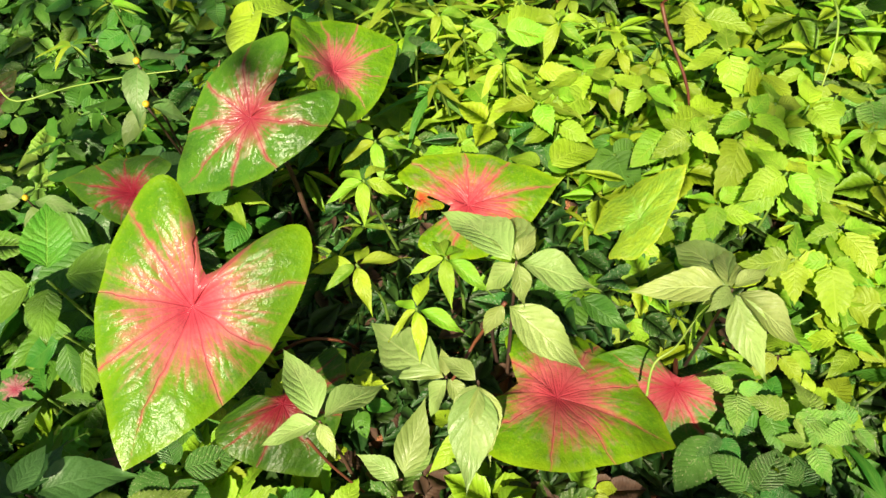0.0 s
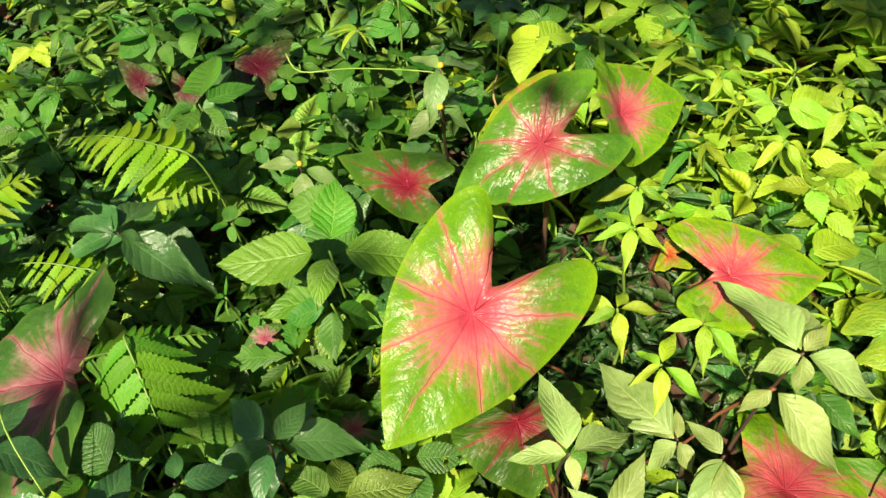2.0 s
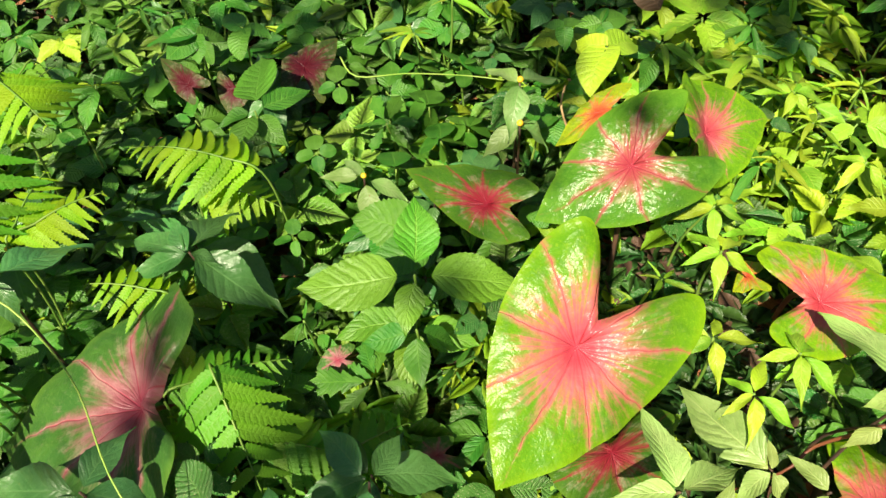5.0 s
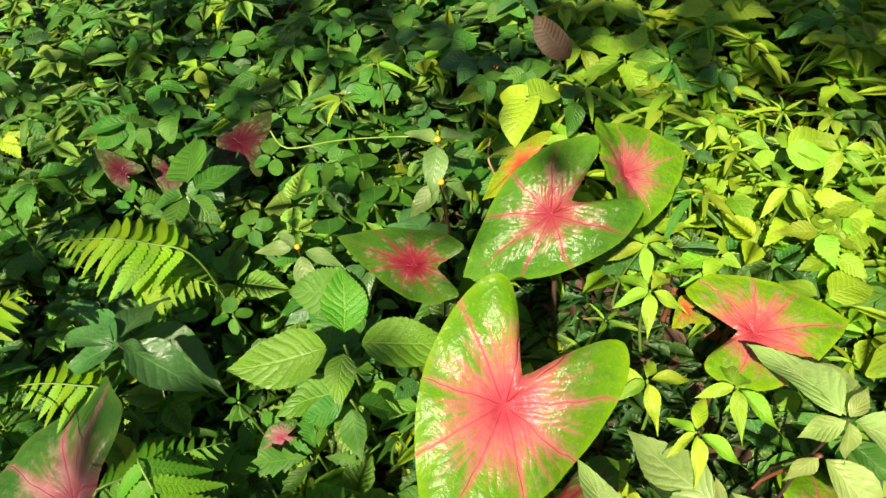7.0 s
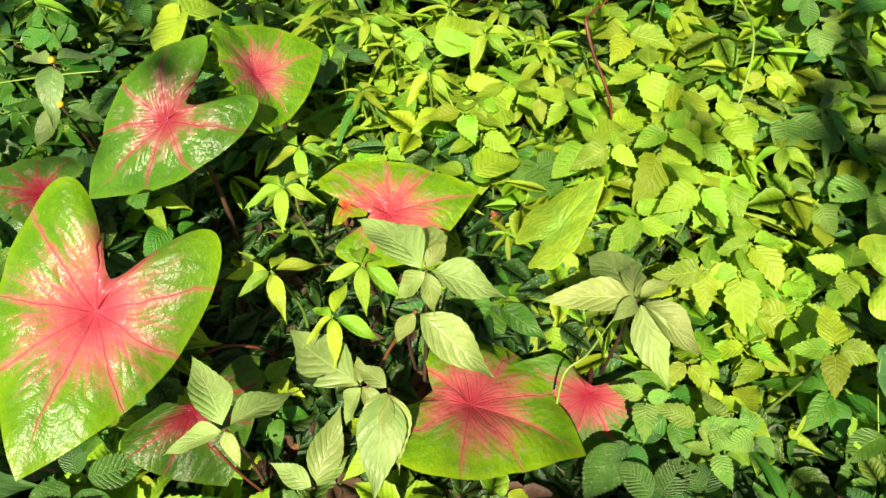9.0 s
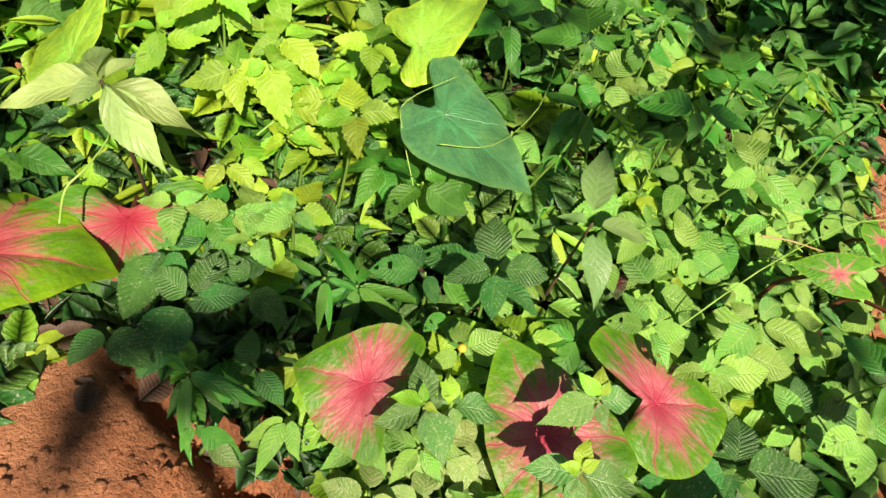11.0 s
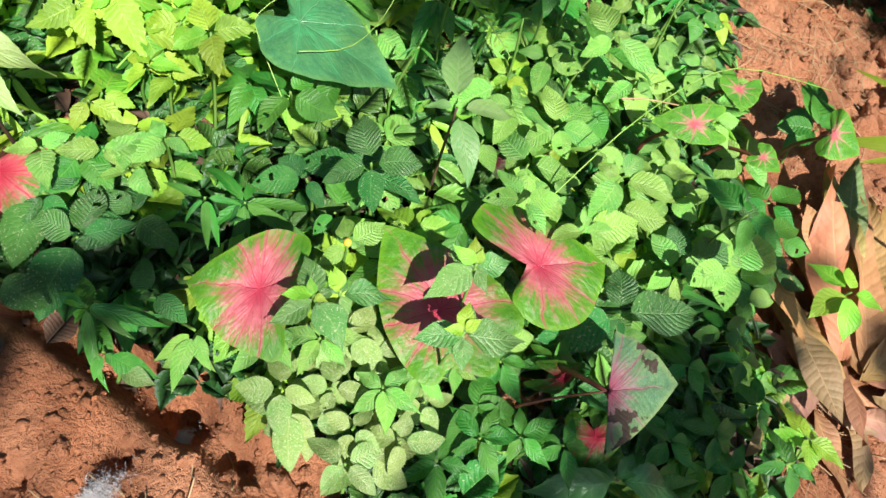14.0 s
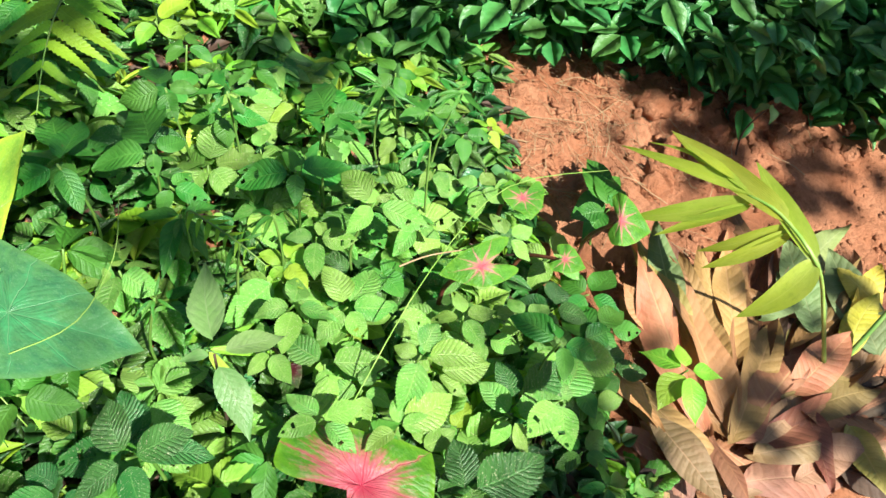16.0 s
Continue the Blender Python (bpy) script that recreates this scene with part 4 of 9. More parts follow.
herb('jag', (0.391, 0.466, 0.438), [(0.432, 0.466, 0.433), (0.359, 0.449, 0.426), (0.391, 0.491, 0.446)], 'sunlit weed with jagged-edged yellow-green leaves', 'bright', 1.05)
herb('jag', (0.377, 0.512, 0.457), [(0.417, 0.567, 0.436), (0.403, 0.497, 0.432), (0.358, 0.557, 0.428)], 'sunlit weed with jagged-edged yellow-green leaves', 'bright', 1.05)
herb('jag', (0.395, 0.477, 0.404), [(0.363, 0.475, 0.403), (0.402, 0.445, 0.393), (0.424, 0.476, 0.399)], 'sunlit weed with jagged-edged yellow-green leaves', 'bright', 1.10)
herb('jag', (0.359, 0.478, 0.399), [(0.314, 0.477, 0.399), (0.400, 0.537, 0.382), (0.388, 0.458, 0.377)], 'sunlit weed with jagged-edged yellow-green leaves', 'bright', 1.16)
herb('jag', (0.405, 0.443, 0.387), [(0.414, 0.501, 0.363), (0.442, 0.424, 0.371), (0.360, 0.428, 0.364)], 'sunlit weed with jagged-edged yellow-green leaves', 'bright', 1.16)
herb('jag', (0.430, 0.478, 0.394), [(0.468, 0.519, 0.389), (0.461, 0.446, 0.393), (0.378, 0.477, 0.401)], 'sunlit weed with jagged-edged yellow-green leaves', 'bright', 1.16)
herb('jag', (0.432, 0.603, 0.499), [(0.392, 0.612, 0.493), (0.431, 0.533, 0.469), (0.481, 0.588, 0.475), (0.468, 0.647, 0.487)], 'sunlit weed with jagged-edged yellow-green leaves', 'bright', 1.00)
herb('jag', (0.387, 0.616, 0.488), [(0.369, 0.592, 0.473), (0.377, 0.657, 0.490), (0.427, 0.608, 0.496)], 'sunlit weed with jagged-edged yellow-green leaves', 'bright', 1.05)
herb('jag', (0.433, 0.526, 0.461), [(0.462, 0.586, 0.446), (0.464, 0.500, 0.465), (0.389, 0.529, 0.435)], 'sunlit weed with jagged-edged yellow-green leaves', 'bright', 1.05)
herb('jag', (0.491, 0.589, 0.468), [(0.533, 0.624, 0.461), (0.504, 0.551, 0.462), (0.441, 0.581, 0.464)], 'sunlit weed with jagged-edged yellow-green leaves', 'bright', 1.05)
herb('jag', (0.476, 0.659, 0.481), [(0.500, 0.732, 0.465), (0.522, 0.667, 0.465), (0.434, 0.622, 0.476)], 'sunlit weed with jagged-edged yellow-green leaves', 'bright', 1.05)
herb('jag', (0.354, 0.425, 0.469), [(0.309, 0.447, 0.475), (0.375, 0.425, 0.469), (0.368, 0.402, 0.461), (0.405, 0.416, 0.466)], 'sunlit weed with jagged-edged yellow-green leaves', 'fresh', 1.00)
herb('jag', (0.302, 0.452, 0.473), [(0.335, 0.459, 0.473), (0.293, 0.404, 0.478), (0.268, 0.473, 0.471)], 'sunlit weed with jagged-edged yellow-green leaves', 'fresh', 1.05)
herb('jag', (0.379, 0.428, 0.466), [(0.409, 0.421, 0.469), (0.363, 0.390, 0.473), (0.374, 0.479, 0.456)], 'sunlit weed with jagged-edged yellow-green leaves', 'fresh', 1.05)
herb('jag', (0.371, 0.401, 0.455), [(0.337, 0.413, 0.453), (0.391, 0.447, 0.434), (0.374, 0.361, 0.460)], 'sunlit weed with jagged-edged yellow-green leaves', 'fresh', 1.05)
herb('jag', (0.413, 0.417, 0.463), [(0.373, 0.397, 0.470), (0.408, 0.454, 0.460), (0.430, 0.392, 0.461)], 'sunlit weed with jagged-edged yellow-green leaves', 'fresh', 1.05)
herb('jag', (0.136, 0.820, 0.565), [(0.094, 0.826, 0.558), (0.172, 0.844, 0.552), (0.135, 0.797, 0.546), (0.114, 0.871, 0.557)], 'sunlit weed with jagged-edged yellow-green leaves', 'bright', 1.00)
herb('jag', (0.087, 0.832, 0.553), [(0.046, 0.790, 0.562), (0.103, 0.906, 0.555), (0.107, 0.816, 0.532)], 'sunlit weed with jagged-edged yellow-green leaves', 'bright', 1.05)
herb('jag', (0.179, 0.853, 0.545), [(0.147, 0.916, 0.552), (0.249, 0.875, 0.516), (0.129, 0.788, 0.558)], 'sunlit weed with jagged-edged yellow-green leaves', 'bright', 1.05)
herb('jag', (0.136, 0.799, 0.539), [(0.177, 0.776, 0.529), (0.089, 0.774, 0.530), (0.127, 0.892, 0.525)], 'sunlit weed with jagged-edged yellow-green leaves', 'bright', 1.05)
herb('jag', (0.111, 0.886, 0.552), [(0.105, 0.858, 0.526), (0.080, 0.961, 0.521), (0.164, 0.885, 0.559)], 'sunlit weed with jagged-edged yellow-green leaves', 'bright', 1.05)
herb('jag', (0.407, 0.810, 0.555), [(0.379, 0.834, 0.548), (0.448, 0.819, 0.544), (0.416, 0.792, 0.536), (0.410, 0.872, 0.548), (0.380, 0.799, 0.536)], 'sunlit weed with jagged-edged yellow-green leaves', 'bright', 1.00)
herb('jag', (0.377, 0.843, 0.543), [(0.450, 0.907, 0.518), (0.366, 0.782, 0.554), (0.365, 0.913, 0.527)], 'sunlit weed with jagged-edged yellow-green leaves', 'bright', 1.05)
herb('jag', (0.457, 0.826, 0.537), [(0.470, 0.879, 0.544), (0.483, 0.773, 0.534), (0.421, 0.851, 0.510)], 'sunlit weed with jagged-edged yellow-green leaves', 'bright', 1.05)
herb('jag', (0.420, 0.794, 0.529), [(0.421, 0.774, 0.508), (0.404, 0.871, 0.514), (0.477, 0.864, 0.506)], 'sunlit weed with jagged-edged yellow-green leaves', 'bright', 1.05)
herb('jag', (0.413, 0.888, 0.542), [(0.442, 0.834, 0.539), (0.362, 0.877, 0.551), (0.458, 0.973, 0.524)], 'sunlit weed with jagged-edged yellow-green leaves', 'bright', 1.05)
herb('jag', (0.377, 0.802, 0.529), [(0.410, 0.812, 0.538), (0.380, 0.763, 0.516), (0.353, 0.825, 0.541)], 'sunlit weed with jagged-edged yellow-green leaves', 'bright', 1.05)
herb('quilt', (0.935, 0.449, 0.453), [(0.962, 0.483, 0.452), (0.995, 0.413, 0.447), (0.907, 0.417, 0.437), (0.880, 0.503, 0.432)], 'weed with round quilted toothed leaves', 'mid', 1.00)
herb('quilt', (0.978, 0.359, 0.423), [(0.996, 0.435, 0.420), (1.005, 0.356, 0.423), (0.929, 0.359, 0.413), (1.007, 0.291, 0.408)], 'weed with round quilted toothed leaves', 'fresh', 1.00)
herb('quilt', (0.741, 0.626, 0.490), [(0.803, 0.676, 0.490), (0.676, 0.641, 0.472), (0.732, 0.569, 0.468), (0.745, 0.704, 0.477)], 'weed with round quilted toothed leaves', 'mid', 1.00)
herb('quilt', (0.827, 0.567, 0.488), [(0.768, 0.615, 0.474), (0.810, 0.544, 0.471), (0.872, 0.564, 0.482), (0.868, 0.671, 0.484)], 'weed with round quilted toothed leaves', 'mid', 1.00)
herb('quilt', (0.895, 0.626, 0.505), [(0.909, 0.692, 0.502), (0.927, 0.604, 0.497), (0.875, 0.587, 0.489), (0.847, 0.666, 0.492)], 'weed with round quilted toothed leaves', 'mid', 1.00)
herb('quilt', (1.038, 0.496, 0.445), [(1.075, 0.574, 0.442), (1.024, 0.536, 0.434), (1.093, 0.472, 0.439), (1.057, 0.453, 0.429)], 'weed with round quilted toothed leaves', 'mid', 1.00)
herb('quilt', (1.015, 0.090, 0.339), [(1.037, 0.044, 0.323), (1.038, 0.126, 0.338), (0.984, 0.058, 0.322), (1.008, 0.162, 0.337)], 'weed with round quilted toothed leaves', 'mid', 1.00)
herb('quilt', (0.791, 0.155, 0.377), [(0.750, 0.165, 0.377), (0.824, 0.136, 0.378), (0.821, 0.182, 0.376), (0.864, 0.137, 0.370)], 'weed with round quilted toothed leaves', 'fresh', 1.00)
herb('quilt', (0.353, 0.359, 0.438), [(0.287, 0.359, 0.435), (0.379, 0.409, 0.436), (0.379, 0.312, 0.432), (0.339, 0.400, 0.443)], 'weed with round quilted toothed leaves', 'quilt', 1.00)
herb('quilt', (0.286, 0.417, 0.449), [(0.257, 0.394, 0.449), (0.298, 0.381, 0.442), (0.330, 0.442, 0.449), (0.234, 0.361, 0.432)], 'weed with round quilted toothed leaves', 'quilt', 1.00)
herb('quilt', (0.333, 0.445, 0.453), [(0.284, 0.418, 0.449), (0.367, 0.427, 0.452), (0.355, 0.481, 0.457), (0.344, 0.397, 0.444)], 'weed with round quilted toothed leaves', 'mid', 1.00)
herb('quilt', (0.740, 0.213, 0.400), [(0.698, 0.234, 0.399), (0.740, 0.163, 0.394), (0.780, 0.194, 0.401), (0.738, 0.260, 0.407)], 'weed with round quilted toothed leaves', 'fresh', 1.00)
herb('quilt', (0.865, 0.187, 0.393), [(0.803, 0.163, 0.386), (0.917, 0.133, 0.388), (0.915, 0.200, 0.394), (0.856, 0.220, 0.392)], 'weed with round quilted toothed leaves', 'fresh', 1.00)
herb('quilt', (0.967, 0.052, 0.306), [(0.902, 0.053, 0.313), (0.998, 0.055, 0.305), (0.927, 0.008, 0.297), (1.063, 0.071, 0.288)], 'weed with round quilted toothed leaves', 'fresh', 1.00)
herb('quilt', (-0.780, 0.142, 0.526), [(-0.808, 0.111, 0.516), (-0.759, 0.173, 0.529), (-0.794, 0.165, 0.526), (-0.737, 0.085, 0.495)], 'weed with round quilted toothed leaves', 'quilt', 1.00)
herb('quilt', (-0.738, 0.165, 0.531), [(-0.767, 0.210, 0.542), (-0.705, 0.205, 0.520), (-0.731, 0.139, 0.521), (-0.682, 0.157, 0.509)], 'weed with round quilted toothed leaves', 'quilt', 1.00)
herb('quilt', (-0.684, 0.178, 0.509), [(-0.691, 0.128, 0.499), (-0.660, 0.229, 0.509), (-0.645, 0.176, 0.499), (-0.731, 0.213, 0.520)], 'weed with round quilted toothed leaves', 'quilt', 1.00)
herb('quilt', (-0.553, 0.273, 0.526), [(-0.520, 0.259, 0.504), (-0.585, 0.281, 0.537), (-0.546, 0.317, 0.515), (-0.570, 0.240, 0.506)], 'weed with round quilted toothed leaves', 'quilt', 1.00)
herb('quilt', (-0.898, 0.251, 0.565), [(-0.940, 0.245, 0.565), (-0.926, 0.305, 0.565), (-0.869, 0.250, 0.555), (-0.893, 0.218, 0.556)], 'weed with round quilted toothed leaves', 'quilt', 1.00)
herb('quilt', (-0.339, 0.545, 0.498), [(-0.335, 0.518, 0.488), (-0.304, 0.574, 0.497), (-0.364, 0.513, 0.499)], 'weed with round quilted toothed leaves', 'quilt', 1.00)
herb('quilt', (-0.049, 0.913, 0.578), [(-0.008, 0.918, 0.572), (-0.076, 0.882, 0.563), (-0.048, 0.954, 0.577)], 'weed with round quilted toothed leaves', 'quilt', 1.00)
herb('quilt', (-0.143, 0.838, 0.494), [(-0.182, 0.826, 0.484), (-0.086, 0.788, 0.474), (-0.148, 0.888, 0.493), (-0.118, 0.776, 0.454)], 'weed with round quilted toothed leaves', 'quilt', 1.00)
herb('quilt', (0.062, 0.927, 0.593), [(0.093, 0.983, 0.591), (0.031, 0.905, 0.573), (0.136, 0.924, 0.593), (0.164, 0.980, 0.591)], 'weed with round quilted toothed leaves', 'bright', 1.00)
herb('quilt', (0.213, 0.849, 0.564), [(0.181, 0.888, 0.563), (0.246, 0.862, 0.553), (0.213, 0.816, 0.544)], 'weed with round quilted toothed leaves', 'bright', 1.00)
herb('quilt', (0.116, 0.732, 0.526), [(0.153, 0.752, 0.516), (0.074, 0.764, 0.526), (0.123, 0.712, 0.497), (0.190, 0.783, 0.525)], 'weed with round quilted toothed leaves', 'bright', 1.00)
herb('quilt', (0.271, 0.780, 0.545), [(0.224, 0.728, 0.537), (0.329, 0.825, 0.544), (0.304, 0.759, 0.536), (0.264, 0.837, 0.554)], 'weed with round quilted toothed leaves', 'bright', 1.00)
herb('quilt', (-0.425, 0.640, 0.499), [(-0.488, 0.561, 0.501), (-0.392, 0.649, 0.498), (-0.451, 0.613, 0.500), (-0.547, 0.641, 0.501)], 'weed with round quilted toothed leaves', 'mid', 1.00)
herb('heart', (-0.870, 0.859, 0.562), [(-0.897, 0.811, 0.553), (-0.838, 0.888, 0.551), (-0.855, 0.821, 0.543), (-0.941, 0.832, 0.562)], 'climbing vine with green heart-shaped leaves', 'mid', 1.00)
herb('heart', (-0.822, 0.911, 0.550), [(-0.805, 0.855, 0.541), (-0.776, 0.913, 0.550), (-0.866, 0.928, 0.560)], 'climbing vine with green heart-shaped leaves', 'mid', 1.00)
herb('heart', (-0.347, 1.014, 0.593), [(-0.334, 0.980, 0.584), (-0.381, 1.016, 0.594), (-0.321, 1.056, 0.593)], 'climbing vine with green heart-shaped leaves', 'mid', 1.00)
herb('heart', (-0.278, 0.970, 0.604), [(-0.290, 0.890, 0.595), (-0.232, 1.027, 0.592), (-0.326, 0.991, 0.593)], 'climbing vine with yellow-green heart-shaped leaves', 'bright', 1.00)
herb('round', (-0.676, 0.922, 0.472), [(-0.706, 0.905, 0.467), (-0.652, 0.947, 0.466), (-0.661, 0.897, 0.457), (-0.700, 0.964, 0.476)], 'low weed with small rounded leaves', 'mid', 1.00)
herb('round', (-0.569, 0.865, 0.472), [(-0.599, 0.850, 0.467), (-0.546, 0.889, 0.466), (-0.558, 0.842, 0.457), (-0.589, 0.904, 0.476)], 'low weed with small rounded leaves', 'mid', 1.00)
herb('round', (-0.514, 0.888, 0.496), [(-0.554, 0.902, 0.466), (-0.499, 0.944, 0.464), (-0.511, 0.893, 0.455), (-0.543, 0.959, 0.474)], 'low weed with small rounded leaves', 'mid', 1.00)
herb('round', (-0.475, 0.821, 0.497), [(-0.512, 0.834, 0.466), (-0.459, 0.872, 0.465), (-0.472, 0.826, 0.456), (-0.501, 0.886, 0.475)], 'low weed with small rounded leaves', 'mid', 1.00)
herb('round', (-0.646, 0.763, 0.475), [(-0.674, 0.749, 0.471), (-0.624, 0.785, 0.469), (-0.634, 0.742, 0.460), (-0.666, 0.797, 0.480)], 'low weed with small rounded leaves', 'mid', 1.00)
herb('round', (-0.496, 1.002, 0.493), [(-0.535, 1.018, 0.462), (-0.477, 1.064, 0.461), (-0.489, 1.006, 0.452), (-0.524, 1.082, 0.471)], 'low weed with small rounded leaves', 'mid', 1.00)
herb('round', (-0.563, 0.976, 0.495), [(-0.604, 0.992, 0.464), (-0.548, 1.036, 0.462), (-0.558, 0.981, 0.454), (-0.596, 1.055, 0.473)], 'low weed with small rounded leaves', 'mid', 1.00)
herb('round', (-0.517, 0.745, 0.499), [(-0.554, 0.755, 0.469), (-0.504, 0.790, 0.467), (-0.515, 0.749, 0.458), (-0.544, 0.803, 0.478)], 'low weed with small rounded leaves', 'mid', 1.00)
herb('round', (-0.444, 0.860, 0.496), [(-0.480, 0.872, 0.465), (-0.425, 0.912, 0.464), (-0.439, 0.864, 0.455), (-0.468, 0.926, 0.474)], 'low weed with small rounded leaves', 'mid', 1.00)
herb('round', (-0.677, 0.680, 0.477), [(-0.703, 0.665, 0.473), (-0.656, 0.699, 0.471), (-0.666, 0.659, 0.462), (-0.696, 0.709, 0.482)], 'low weed with small rounded leaves', 'mid', 1.00)
herb('round', (-0.609, 0.604, 0.477), [(-0.635, 0.591, 0.473), (-0.589, 0.622, 0.472), (-0.600, 0.586, 0.462), (-0.626, 0.631, 0.482)], 'low weed with small rounded leaves', 'mid', 1.00)
herb('round', (-0.713, 0.665, 0.478), [(-0.740, 0.653, 0.473), (-0.693, 0.686, 0.472), (-0.702, 0.646, 0.463), (-0.733, 0.697, 0.483)], 'low weed with small rounded leaves', 'mid', 1.00)
herb('cut', (-0.567, 0.843, 0.487), [(-0.611, 0.825, 0.488), (-0.525, 0.865, 0.486), (-0.572, 0.792, 0.478), (-0.527, 0.816, 0.477), (-0.607, 0.894, 0.487), (-0.568, 0.912, 0.486)], 'small weed with deeply cut glossy leaves', 'mid', 1.00)
herb('cut', (-0.824, 0.292, 0.541), [(-0.853, 0.278, 0.539), (-0.794, 0.307, 0.540), (-0.826, 0.263, 0.532), (-0.794, 0.280, 0.531), (-0.860, 0.315, 0.542), (-0.832, 0.329, 0.541)], 'small weed with deeply cut glossy leaves', 'mid', 1.00)
herb('cut', (0.962, 0.600, 0.473), [(0.940, 0.635, 0.471), (0.986, 0.569, 0.474), (0.926, 0.593, 0.465), (0.953, 0.560, 0.466), (0.985, 0.651, 0.471), (1.006, 0.621, 0.473)], 'small weed with deeply cut glossy leaves', 'mid', 1.00)
herb('cut', (0.500, -0.001, 0.275), [(0.473, 0.016, 0.273), (0.528, -0.018, 0.276), (0.475, -0.013, 0.266), (0.505, -0.030, 0.268), (0.502, 0.034, 0.274), (0.527, 0.017, 0.276)], 'small weed with deeply cut glossy leaves', 'mid', 1.00)
herb('cut', (1.003, 0.472, 0.445), [(0.982, 0.505, 0.443), (1.027, 0.440, 0.447), (0.968, 0.466, 0.435), (0.993, 0.432, 0.438), (1.028, 0.517, 0.444), (1.048, 0.488, 0.446)], 'small weed with deeply cut glossy leaves', 'mid', 1.00)
herb('blade', (0.015, 0.939, 0.572), [(0.042, 0.946, 0.589), (0.039, 1.000, 0.547), (0.010, 1.027, 0.545), (0.049, 0.884, 0.592), (-0.016, 0.917, 0.602), (-0.009, 0.920, 0.565), (-0.002, 0.884, 0.589)], 'tuft of narrow grassy leaves', 'bright', 1.00)
herb('blade', (-0.022, 0.869, 0.553), [(-0.006, 0.916, 0.536), (-0.029, 0.810, 0.576), (-0.002, 0.857, 0.540), (0.007, 0.904, 0.536), (-0.058, 0.864, 0.562), (-0.022, 0.836, 0.549), (0.010, 0.808, 0.577)], 'tuft of narrow grassy leaves', 'bright', 1.00)
herb('blade', (0.201, 0.953, 0.571), [(0.192, 1.016, 0.565), (0.240, 1.018, 0.543), (0.161, 0.912, 0.594), (0.181, 1.018, 0.558), (0.231, 0.956, 0.568), (0.174, 0.968, 0.593), (0.168, 0.956, 0.541)], 'tuft of narrow grassy leaves', 'bright', 1.00)
herb('blade', (-0.127, 0.738, 0.414), [(-0.155, 0.729, 0.429), (-0.077, 0.716, 0.438), (-0.151, 0.754, 0.430), (-0.095, 0.729, 0.435), (-0.161, 0.759, 0.396), (-0.107, 0.774, 0.412), (-0.136, 0.690, 0.440)], 'tuft of narrow grassy leaves', 'bright', 1.00)
herb('blade', (-0.146, 0.674, 0.394), [(-0.197, 0.713, 0.377), (-0.166, 0.640, 0.393), (-0.130, 0.621, 0.424), (-0.186, 0.697, 0.394), (-0.160, 0.688, 0.413), (-0.144, 0.702, 0.393), (-0.116, 0.646, 0.383)], 'tuft of narrow grassy leaves', 'bright', 1.00)
herb('blade', (-0.047, 0.628, 0.355), [(-0.013, 0.635, 0.333), (-0.072, 0.668, 0.350), (-0.002, 0.640, 0.360), (-0.005, 0.592, 0.376), (-0.091, 0.603, 0.366), (-0.021, 0.640, 0.342), (-0.009, 0.625, 0.328)], 'tuft of narrow grassy leaves', 'bright', 1.00)
herb('blade', (0.061, 0.890, 0.573), [(0.025, 0.889, 0.583), (0.052, 0.883, 0.547), (0.059, 0.929, 0.584), (0.095, 0.838, 0.590), (0.097, 0.901, 0.579), (0.095, 0.933, 0.555), (0.087, 0.913, 0.588)], 'tuft of narrow grassy leaves', 'bright', 1.00)
herb('blade', (-0.089, 0.990, 0.591), [(-0.046, 1.052, 0.569), (-0.136, 0.970, 0.599), (-0.111, 0.910, 0.622), (-0.082, 1.044, 0.597), (-0.136, 1.068, 0.577), (-0.034, 0.956, 0.616), (-0.142, 1.054, 0.575)], 'tuft of narrow grassy leaves', 'bright', 1.00)
herb('blade', (-0.567, 0.977, 0.556), [(-0.557, 1.063, 0.526), (-0.587, 0.945, 0.572), (-0.543, 0.968, 0.543), (-0.540, 1.011, 0.543), (-0.648, 1.018, 0.529), (-0.568, 0.920, 0.571), (-0.600, 0.937, 0.574)], 'tuft of narrow grassy leaves', 'bright', 1.00)
herb('blade', (-0.535, 1.074, 0.564), [(-0.583, 1.181, 0.546), (-0.493, 1.057, 0.562), (-0.604, 1.179, 0.540), (-0.568, 1.062, 0.558), (-0.465, 1.026, 0.588), (-0.522, 1.129, 0.559), (-0.518, 1.135, 0.553)], 'tuft of narrow grassy leaves', 'bright', 1.00)
herb('blade', (-0.076, 1.035, 0.591), [(-0.101, 1.106, 0.570), (-0.104, 0.977, 0.613), (-0.112, 0.939, 0.623), (-0.101, 1.027, 0.570), (-0.027, 1.068, 0.583), (-0.081, 1.133, 0.573), (-0.113, 1.030, 0.589)], 'tuft of narrow grassy leaves', 'bright', 1.00)
herb('blade', (-0.006, 1.023, 0.570), [(-0.035, 1.023, 0.577), (-0.021, 0.933, 0.602), (0.033, 1.023, 0.549), (0.024, 1.075, 0.550), (-0.008, 1.111, 0.557), (-0.049, 0.962, 0.596), (0.045, 1.045, 0.561)], 'tuft of narrow grassy leaves', 'bright', 1.00)
herb('blade', (0.095, 1.079, 0.547), [(0.076, 1.100, 0.555), (0.088, 1.094, 0.568), (0.109, 1.070, 0.578), (0.084, 1.063, 0.528), (0.121, 1.055, 0.528), (0.130, 1.116, 0.528), (0.041, 1.051, 0.569)], 'tuft of narrow grassy leaves', 'bright', 1.00)
